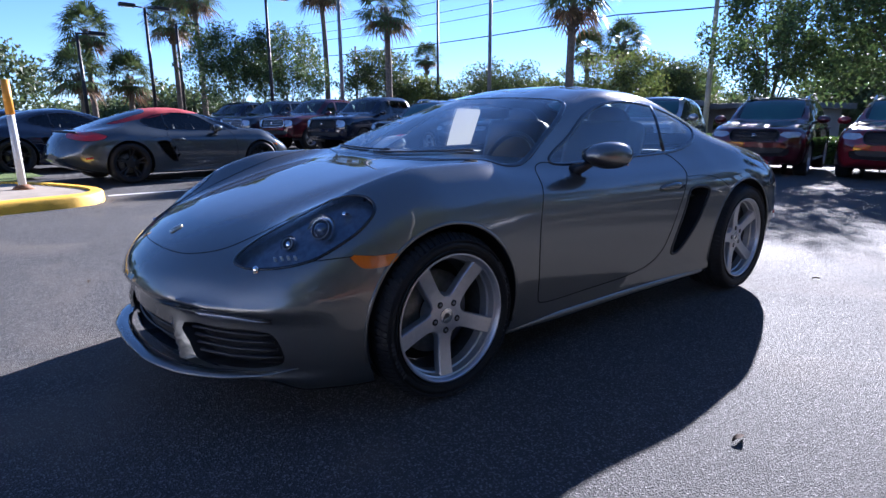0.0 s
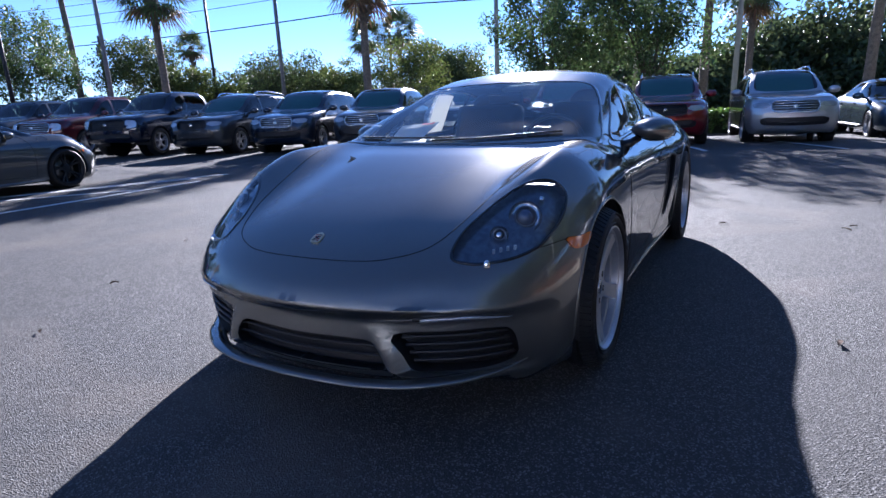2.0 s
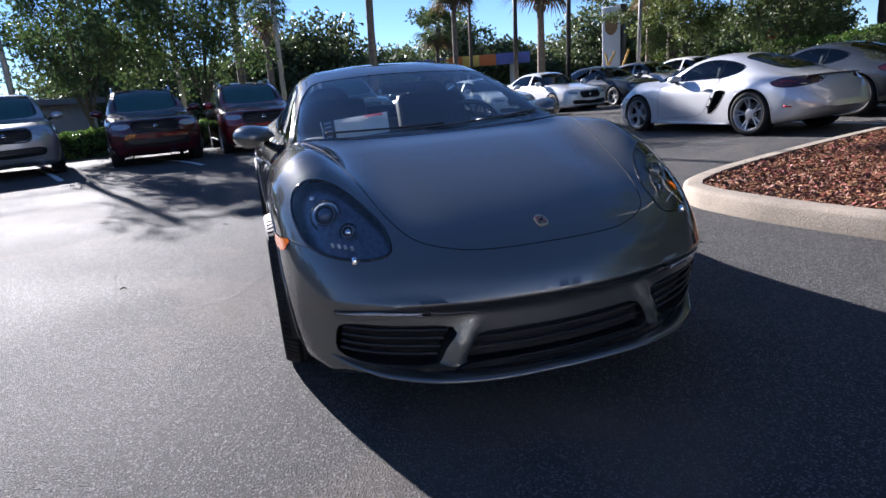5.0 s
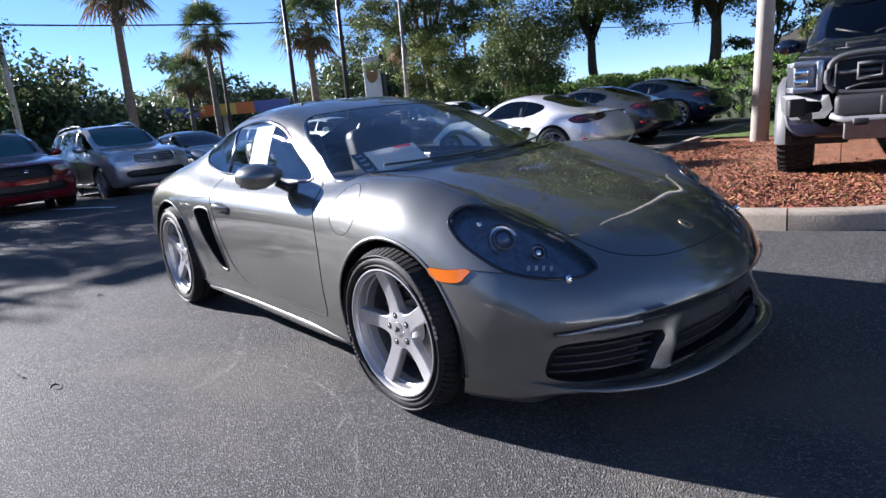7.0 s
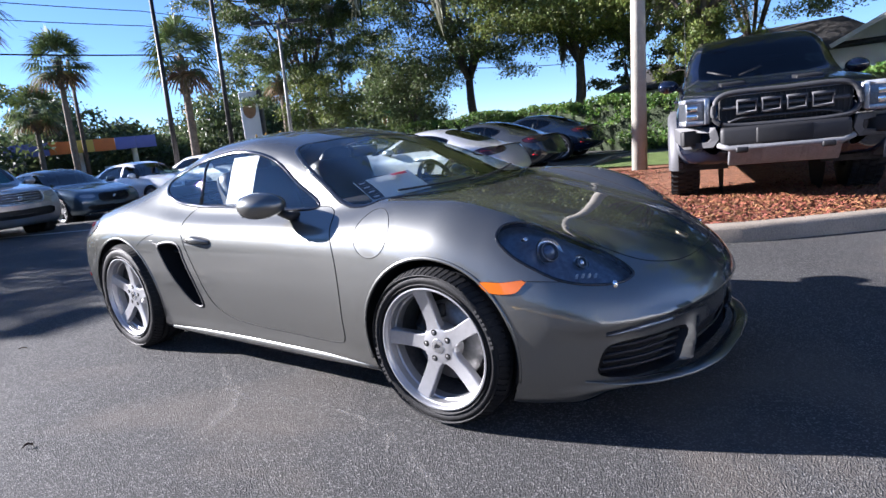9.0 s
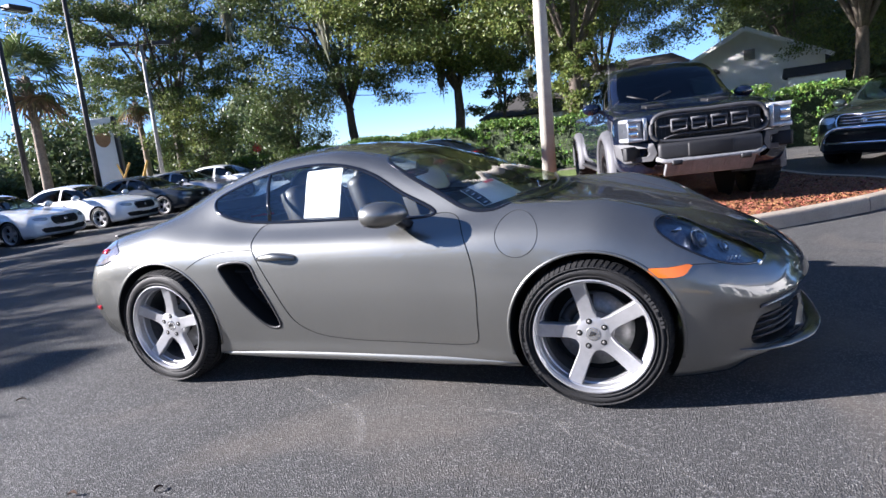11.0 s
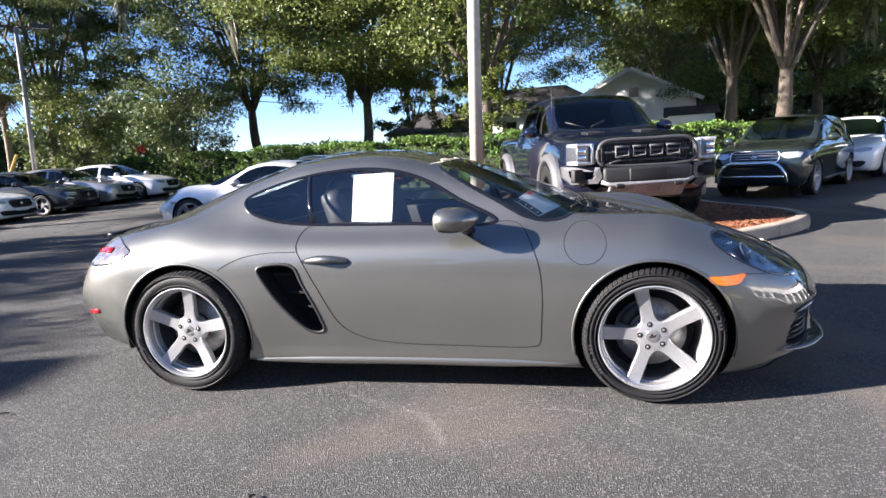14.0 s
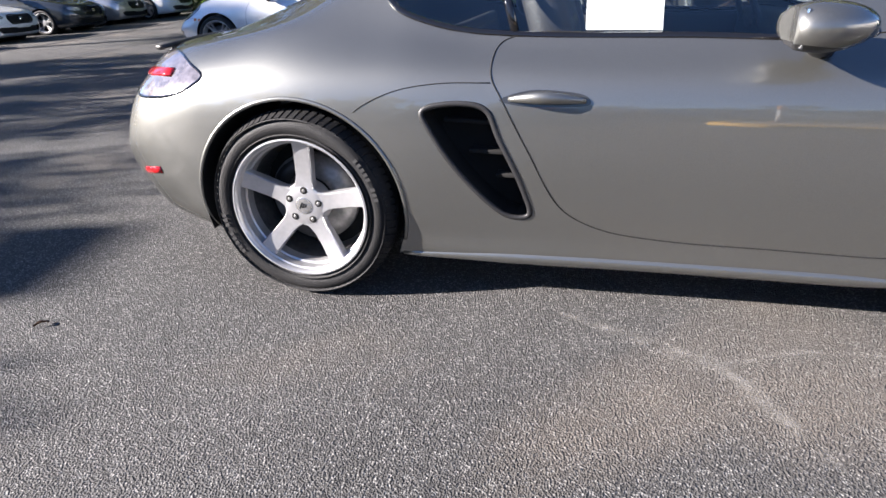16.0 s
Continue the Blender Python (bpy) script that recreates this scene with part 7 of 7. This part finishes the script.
for k, (dz, r) in enumerate(((0, 0.035), (1.4, 0.02), (2.1, 0.02), (2.9, 0.02))):
    wire((-24, -62, 7.4 + dz), (-27, -18, 6.9 + dz), 0.5, r)
    wire((-27, -18, 6.9 + dz), (-27, 14, 6.6 + dz), 0.5, r)
    wire((-27, 14, 6.6 + dz), (-22, 52, 6.6 + dz), 0.5, r)

# white gabled house behind the hedge
house = thing("house", "white gabled house with a dark roof behind the hedge", "house", at=pose(4.6, 31, 0.8, 0, 0, -6))
gv = [(-3.4, 0, 0), (3.4, 0, 0), (3.4, 0, 2.6), (0, 0, 4.3), (-3.4, 0, 2.6)]
part("wall", (gv + [(a, 9, c) for a, b, c in gv], [(0, 1, 2, 3, 4), (9, 8, 7, 6, 5), (1, 6, 7, 2), (0, 4, 9, 5)]), STUCCO, house, smooth=False)
for s in (1, -1):
    rf = bmesh.new()
    add_box(rf, (4.15, 10.0, 0.14), (s * 1.87, 4.6, 3.45), Matrix.Rotation(s * math.atan(1.7 / 3.4), 3, "Y"))
    part("roof", rf, ROOF, house, smooth=False)
    part("rake_board", box((4.15, 0.06, 0.2), (s * 1.87, -0.42, 3.42), Matrix.Rotation(s * math.atan(1.7 / 3.4), 3, "Y")), STUCCO, house, smooth=False)
part("gable_vent", box((0.5, 0.05, 0.5), (0.2, -0.03, 3.1), None, 0.01), POLEM, house)
def low_house(at, length, label):
    w = thing("house", label, "house", at=at)
    e = length / 2
    part("wall", box((length, 6, 2.5), (0, 3, 1.25)), STUCCO, w, smooth=False)
    part("roof", ([(-e - .6, -0.6, 2.45), (e + .6, -0.6, 2.45), (e + .6, 6.6, 2.45), (-e - .6, 6.6, 2.45), (-e + 2, 3, 4.1), (e - 2, 3, 4.1), (-e - .6, -0.6, 2.3), (e + .6, -0.6, 2.3)], [(0, 1, 5, 4), (1, 2, 5), (2, 3, 4, 5), (3, 0, 4), (6, 7, 1, 0)]), ROOF, w, smooth=False)
    for x in (-0.33 * length, -0.1 * length, 0.2 * length):
        wdw = part("window", box((0.9, 0.08, 1.2), (x, -0.03, 1.35), None, 0.01), CLEARLENS, w)
        part("pane", box((0.78, 0.04, 1.06), (x, -0.06, 1.35)), GLASS_DARK, wdw)
    return w


low_house(pose(-1.3, 31.8, 0.85, 0, 0, -5), 8.4, "low white house wing with a dark hipped roof")
low_house(pose(-6.6, 29.5, 0.45, 0, 0, 6) @ Matrix.Diagonal((0.8, 0.8, 0.8, 1)), 5.0, "small pale house with a dark hipped roof")
shed = thing("shed", "small white shed with a dark gabled roof", "shed", at=pose(6.7, 25.5, 1.0, 0, 0, -10))
part("wall", box((2.0, 2.0, 1.3), (0, 1, 0.65)), STUCCO, shed, smooth=False)
part("roof", ([(-1.2, -0.2, 1.3), (1.2, -0.2, 1.3), (1.2, 2.2, 1.3), (-1.2, 2.2, 1.3), (-1.2, 1, 1.75), (1.2, 1, 1.75)], [(0, 1, 5, 4), (2, 3, 4, 5), (1, 2, 5), (3, 0, 4)]), ROOF, shed, smooth=False)
sw = part("window", box((0.35, 0.06, 0.5), (0.5, -0.02, 0.75), None, 0.01), STUCCO, shed)
part("pane", box((0.27, 0.04, 0.42), (0.5, -0.04, 0.75)), GLASS_DARK, sw)

# unseen pale building, added to bounce sunlight on to the cars' shaded fronts
bouncer = thing("showroom", "long pale showroom with tall panes across the lot", "building", at=pose(27, 1, 0.0))
part("wall", box((6, 44, 5.6), (3.2, 0, 2.7)), STUCCO, bouncer, smooth=False)
part("roof", box((7.4, 45.4, 0.4), (3.0, 0, 5.7), None, 0.03), POLEM, bouncer, smooth=False)
for k in range(8):
    wd = part("window", box((0.12, 4.2, 2.9), (0.15, -18.9 + 5.4 * k, 1.7), None, 0.02), DARKPOLE, bouncer)
    for j in (-1, 0, 1):
        part("pane", box((0.05, 1.28, 2.7), (0.08, -18.9 + 5.4 * k + 1.36 * j, 1.7)), GLASS_DARK, wd)

# low building beyond the street
BEIGE = mat("beige_wall", (0.32, 0.29, 0.25), 0.9, var=0.12, scale=2)
for x, y, w, yaw in ((-38, -16.5, 9, 70), (-31.5, -22, 6, 62)):
    b = thing("low_building", "low flat-roofed shop beyond the street", "building", at=pose(x, y, ground_z(x, y), 0, 0, yaw))
    part("wall", box((w, 5, 2.6), (0, 2.5, 1.3)), BEIGE, b, smooth=False)
    part("roof", box((w + 1.2, 6.4, 0.35), (0, 2.3, 2.75), None, 0.02), POLEM, b, smooth=False)
    for k in range(3):
        wd = part("window", box((w / 5, 0.08, 1.3), ((k - 1) * w / 3.4, -0.03, 1.3), None, 0.01), BEIGE, b)
        part("pane", box((w / 5 - 0.15, 0.05, 1.15), ((k - 1) * w / 3.4, -0.06, 1.3)), GLASS_DARK, wd)

# filling station with a striped canopy
VIOLET = mat("violet_panel", (0.16, 0.17, 0.42), 0.5, var=0.08, scale=2)
ORANGE = mat("orange_panel", (0.62, 0.17, 0.03), 0.5, var=0.1, scale=2)
YELLOWP = mat("yellow_panel", (0.62, 0.45, 0.08), 0.5, var=0.1, scale=2)
gas = thing("filling_station", "filling station with a violet and orange canopy", "filling station", at=pose(-51, 17.5, -0.2, 0, 0, 69.5))
part("canopy", box((22.5, 6, 0.5), (-3.75, 0, 3.3), None, 0.05), POLEM, gas)
for k in range(15):
    m = (VIOLET, VIOLET, ORANGE, YELLOWP, ORANGE, VIOLET, VIOLET, VIOLET, VIOLET, VIOLET, VIOLET, VIOLET, ORANGE, YELLOWP, ORANGE)[k]
    part("fascia_panel", box((1.48, 0.06, 0.95), (6.75 - 1.5 * k, -3.05, 3.35), None, 0.01), m, gas)
for x in (-13, -9.5, -6, -2, 2, 6):
    part("column", box((0.4, 0.4, 3.2), (x, -1.0, 1.5), None, 0.03), STUCCO, gas)
for x in (-4, 0, 4):
    part("pump", box((0.9, 0.6, 1.7), (x, -1.2, 0.8), None, 0.05), STUCCO, gas)
shop = thing("shop", "low shop with orange and violet walls", "building", at=pose(-57, 10, -0.2, 0, 0, 74))
part("wall", box((14, 5, 2.4), (0, 0, 1.2)), VIOLET, shop, smooth=False)
part("stripe", box((14.1, 5.1, 0.5), (0, 0, 1.5)), ORANGE, shop, smooth=False)
part("roof", box((14.4, 5.4, 0.3), (0, 0, 2.55), None, 0.02), STUCCO, shop, smooth=False)

# pylon sign
sg = thing("pylon_sign", "white and grey pylon sign with a shield emblem", "sign", at=pose(-28.2, 20.4, 0.1, 0, 0, -57))
part("panel", box((0.35, 1.15, 4.9), (0.09, 0, 2.35), None, 0.04), STUCCO, sg)
part("side_panel", box((0.45, 0.16, 5.0), (0.09, 0.655, 2.35), None, 0.02), DARKPOLE, sg)
sh = [(a * 18, b * 18) for a, b in spline(pts("0,-.03 .018,-.018 .022,.01 .018,.024 0,.028 -.018,.024 -.022,.01 -.018,-.018"), 32, True)]
BRONZE = mat("bronze_emblem", (0.30, 0.16, 0.07), 0.45, 0.5, var=0.2, scale=8)
for side in (1, -1):
    part("emblem", ([(0.09 + side * 0.20, a, 3.75 + b) for a, b in sh] + [(0.09 + side * 0.16, a, 3.75 + b) for a, b in sh], [tuple(range(32))] + [(i, (i + 1) % 32, 32 + (i + 1) % 32, 32 + i) for i in range(32)]), BRONZE, sg, smooth=False)

# stop sign and crossed timbers beside the hedge
st = thing("stop_sign", "red octagonal stop sign on a post with a street name blade", "sign", at=pose(-24.6, 28.6, ground_z(-24.6, 28.6), 0, 0, -50))
part("post", cyl(0.03, 0.03, (0, 0, -0.1), (0, 0, 2.86), 10), POLEM, st)
REDSIGN = mat("red_sign", (0.42, 0.02, 0.03), 0.4, var=0.05, scale=5)
part("plate", ([(0.035 + d, 0.30 * math.cos(math.pi / 8 + k * math.pi / 4), 2.30 + 0.30 * math.sin(math.pi / 8 + k * math.pi / 4)) for d in (0, 0.01) for k in range(8)], [tuple(range(8))[::-1], tuple(range(8, 16))] + [(k, (k + 1) % 8, 8 + (k + 1) % 8, 8 + k) for k in range(8)]), REDSIGN, st, smooth=False)
part("name_blade", box((0.02, 0.75, 0.17), (0, 0, 2.86), None, 0.004), mat("green_sign", (0.03, 0.16, 0.09), 0.4, var=0.06, scale=5), st)
part("lower_plate", box((0.01, 0.22, 0.36), (0.04, 0, 1.72), None, 0.002), STUCCO, st)
TIMBER = mat("yellow_timber", (0.45, 0.27, 0.06), 0.8, var=0.15, scale=8)
for k, (a, b) in enumerate(((-0.7, 0.5), (0.6, -0.6), (0.1, 1.0))):
    q = thing("prop_timber", "yellow timber prop leaning by the trees", "timber", "timbers", pose(-21.8 + 0.3 * k, 15.6, 0.2))
    part("beam", tube([(a, 0, 0), (b, 0.3, 1.9)], 0.05, 6), TIMBER, q)

# marker post on the yellow kerb
bl = thing("marker_post", "white marker post with an orange band on the yellow kerb", "post", at=pose(1.95, -7.35, 0.13))
WHITEP = mat("white_plastic", (0.66, 0.66, 0.64), 0.5, var=0.08, scale=6)
part("post", cyl(0.05, 0.045, (0, 0, 0), (0.02, 0.01, 1.0), 16), WHITEP, bl)
part("band", cyl(0.052, 0.05, (0.02, 0.01, 1.0), (0.03, 0.02, 1.45), 16), mat("orange_band", (0.65, 0.28, 0.02), 0.5, var=0.1, scale=9), bl)
part("foot", cyl(0.14, 0.07, (0, 0, -0.01), (0, 0, 0.06), 16), mat("rust", (0.20, 0.09, 0.04), 0.8, var=0.4, scale=20), bl)
flat_shape("island_top", [tuple(np.array([3.2, -7.2]) + (np.array(p) - np.array([3.2, -7.2])) * 0.93) for p in YK], 0.12, CONCRETE, "concrete top of the drive island", "concrete", "structure", 0.01)
flat_shape("lawn_patch", pts("3.6,-9.3 2.2,-9.4 1.4,-10.4 1.6,-11.8 4,-12.4 9,-12 9,-9"), 0.05, GRASS, "patch of mown grass beside the lot", "grass", "structure", 0.05)
flat_shape("lawn", [(-2.3, 9.3), (2.9, 9.0), (2.95, 13.0), (-2.4, 13.0)], 0.155, GRASS, "grass behind the mulch bed", "grass", "structure", 0.02)
flat_shape("lawn_back", [(-60, 20.6), (-18, 20.6), (-12, 19.4), (-7.5, 18.4), (-3, 16), (0, 15), (4.5, 14.6), (12, 13), (40, 6), (60, 70), (-60, 70)], 0.75, GRASS, "lawn beyond the hedge", "grass", "structure", 0.1)


# ---- marks on the asphalt ----
def stripe(name, a, b, w, material, label, lift=0.005):
    a, b = np.array(a, float), np.array(b, float)
    d = (b - a) / np.linalg.norm(b - a)
    n = np.array([-d[1], d[0]]) * w / 2
    k = max(2, int(np.linalg.norm(b - a) / 0.6))
    vs, fs = [], []
    for i in range(k + 1):
        c = a + (b - a) * i / k
        for q in (c - n, c + n):
            vs.append((q[0], q[1], ground_z(*q) + lift))
    fs = [(2 * i, 2 * i + 1, 2 * i + 3, 2 * i + 2) for i in range(k)]
    return tagged(new(name, mesh_of(name, vs, fs, material)), label, "road marking", kind="structure")


for a, b in (((1.0, -6.93), (-3.3, -7.1)), ((0.2, -9.2), (-2.2, -7.18)), ((-0.6, -9.0), (-3.6, -7.54)), ((-1.0, -8.9), (-4.25, -7.48))):
    stripe("marking", a, b, 0.10, LINE, "faded white lane line")
stripe("tar_joint", (-1.2, -8.2), (-6.5, -10.6), 0.05, TAR, "dark tar joint in the asphalt", 0.004)
stripe("tar_joint", (-9.9, -6.6), (-7.2, -1.2), 0.05, TAR, "dark tar joint in the asphalt", 0.004)
for k in range(8):
    x, y = -8.1 - 0.40 * k, -13.6 + 2.34 * k
    stripe("marking", (x + 1.4, y), (x - 3.6, y - 1.9), 0.10, LINE, "white parking bay line")
for k in range(1, 4):
    y = 5.7 + 2.8 * k
    stripe("marking", (-3.0, y), (-8.2, y - 0.5), 0.10, LINE, "white parking bay line")


# ---- litter: bark chips, scuffs, fallen leaves ----
def chips(poly, count, z, seed, size=(0.05, 0.018, 0.008)):
    r = np.random.default_rng(seed)
    p = np.asarray(poly)
    lo, hi = p.min(axis=0), p.max(axis=0)
    q = lo + (hi - lo) * r.random((count * 3, 2))
    q = q[inside(p, q)][:count]
    n = len(q)
    a = r.random(n) * 6.28
    tilt = r.normal(size=n) * 0.35
    L, W = size[0] * (0.5 + r.random(n)), size[1] * (0.5 + r.random(n))
    ax = np.stack([np.cos(a) * np.cos(tilt), np.sin(a) * np.cos(tilt), np.sin(tilt)], 1) * L[:, None] / 2
    sd = np.stack([-np.sin(a), np.cos(a), r.normal(size=n) * 0.4], 1) * W[:, None] / 2
    c = np.column_stack([q, z + r.random(n) * 0.03])
    up = np.array([0, 0, size[2]])
    v = np.stack([c - ax - sd, c + ax - sd, c + ax + sd, c - ax + sd, c - ax * 0.8 + up, c + ax * 0.8 + up], 1).reshape(-1, 3)
    o = (np.arange(n) * 6)[:, None]
    f = np.concatenate([o + np.array([[0, 1, 5, 4]]), o + np.array([[2, 3, 4, 5]])], 0)
    return v, f


CHIP = leaf_mat("bark_chips", (0.19, 0.078, 0.04), 0.0)
front_bed = [tuple(p) for p in ISLAND if p[1] < 9.0] + [(-2.3, 9.0)]
cb = np.mean(np.array(front_bed), axis=0)
tagged(new("mulch_chips", stuff_mesh("mulch_chips", chips([tuple(cb + (np.array(p) - cb) * 0.945) for p in front_bed], 46000, 0.11, 3, (0.042, 0.013, 0.008)), CHIP)), "loose reddish bark chips on the bed", "mulch", kind="stuff")


def scuff_mat():
    m = mat("tyre_scuff", (0.30, 0.29, 0.27), 0.9)
    n, l = m.node_tree.nodes, m.node_tree.links
    tr = n.new("ShaderNodeBsdfTransparent")
    nz = n.new("ShaderNodeTexNoise")
    nz.inputs["Scale"].default_value, nz.inputs["Detail"].default_value = 14, 8
    l.new(n.new("ShaderNodeNewGeometry").outputs["Position"], nz.inputs["Vector"])
    mr = n.new("ShaderNodeMapRange")
    mr.inputs["From Min"].default_value, mr.inputs["From Max"].default_value, mr.inputs["To Max"].default_value = 0.36, 0.70, 0.50
    l.new(nz.outputs["Fac"], mr.inputs["Value"])
    # fade towards both edges of the strip
    sep = n.new("ShaderNodeSeparateXYZ")
    l.new(n.new("ShaderNodeTexCoord").outputs["UV"], sep.inputs[0])
    tri = n.new("ShaderNodeMath")
    tri.operation = "PINGPONG"
    tri.inputs[1].default_value = 0.5
    l.new(sep.outputs[0], tri.inputs[0])
    fade = n.new("ShaderNodeMath")
    fade.operation = "MULTIPLY"
    l.new(tri.outputs[0], fade.inputs[0])
    l.new(mr.outputs[0], fade.inputs[1])
    twice = n.new("ShaderNodeMath")
    twice.operation = "MULTIPLY"
    twice.inputs[1].default_value = 1.7
    l.new(fade.outputs[0], twice.inputs[0])
    mx = n.new("ShaderNodeMixShader")
    l.new(twice.outputs[0], mx.inputs[0])
    l.new(tr.outputs[0], mx.inputs[1])
    l.new(n["Principled BSDF"].outputs[0], mx.inputs[2])
    l.new(mx.outputs[0], n["Material Output"].inputs[0])
    return m


SCUFF = scuff_mat()
for text, w in (("-.31,-.88 -.03,-1.01 .14,-1.09 .20,-1.16 .27,-1.29 .37,-1.48", 0.085), ("-.12,-.97 .05,-1.09 .18,-1.09 .42,-.99 .75,-.98 1.08,-1.03 1.31,-1.15 1.58,-1.33 1.75,-1.5", 0.040), ("1.06,-1.02 1.12,-1.08 1.17,-1.15", 0.03)):
    c = spline(pts(text), 40)
    d = np.gradient(c, axis=0)
    d /= np.linalg.norm(d, axis=1)[:, None]
    taper = (np.sin(np.linspace(0.12, math.pi - 0.12, 40)) ** 0.5)[:, None]
    nn = np.stack([-d[:, 1], d[:, 0]], 1) * w / 2 * taper
    vs = [(*(a + b * k), 0.004) for a, b in zip(c, nn) for k in (-1, 1)]
    me = mesh_of("scuff_mark", vs, [(2 * i, 2 * i + 1, 2 * i + 3, 2 * i + 2) for i in range(39)], SCUFF)
    uv = me.uv_layers.new(name="across")
    for loop in me.loops:
        uv.data[loop.index].uv = (float(loop.vertex_index % 2), loop.vertex_index / 80 + w)
    tagged(new("scuff_mark", me), "pale curved tyre scuff on asphalt", "scuff mark", kind="structure")
DRY = mat("dry_leaf", (0.05, 0.03, 0.02), 0.9, spec=0.15, var=0.3, scale=30)
for k, (x, y, s) in enumerate(((0.68, 1.76, 0.075), (2.05, -1.91, 0.06), (1.30, -2.42, 0.05), (-1.92, 2.04, 0.09), (-2.05, 2.1, 0.06), (-0.69, -1.95, 0.05), (-0.34, -1.84, 0.04), (-2.61, -1.77, 0.05), (-2.11, -1.27, 0.05), (-1.9, 1.15, 0.05), (0.18, -3.1, 0.05))):
    a = k * 1.3
    mid = spline([(-s / 2, 0, 0.004), (0, s * 0.06, 0.014), (s / 2, -s * 0.05, 0.006)], 7)
    wid = [s * 0.16 * math.sin(math.pi * (i + 0.3) / 6.6) for i in range(7)]
    vs = [v for i in range(7) for v in ((mid[i][0], mid[i][1] - wid[i], mid[i][2] + 0.006), (mid[i][0], mid[i][1], mid[i][2]), (mid[i][0], mid[i][1] + wid[i], mid[i][2] + 0.008))]
    fs = [(3 * i + j, 3 * i + j + 3, 3 * i + j + 4, 3 * i + j + 1) for i in range(6) for j in (0, 1)]
    ob = tagged(new("fallen_leaf", mesh_of("fallen_leaf", vs, fs, DRY)), "dry brown leaf lying on asphalt", "leaf", "fallen leaves")
    ob.matrix_basis = pose(x, y, ground_z(x, y), 0, 0, math.degrees(a))
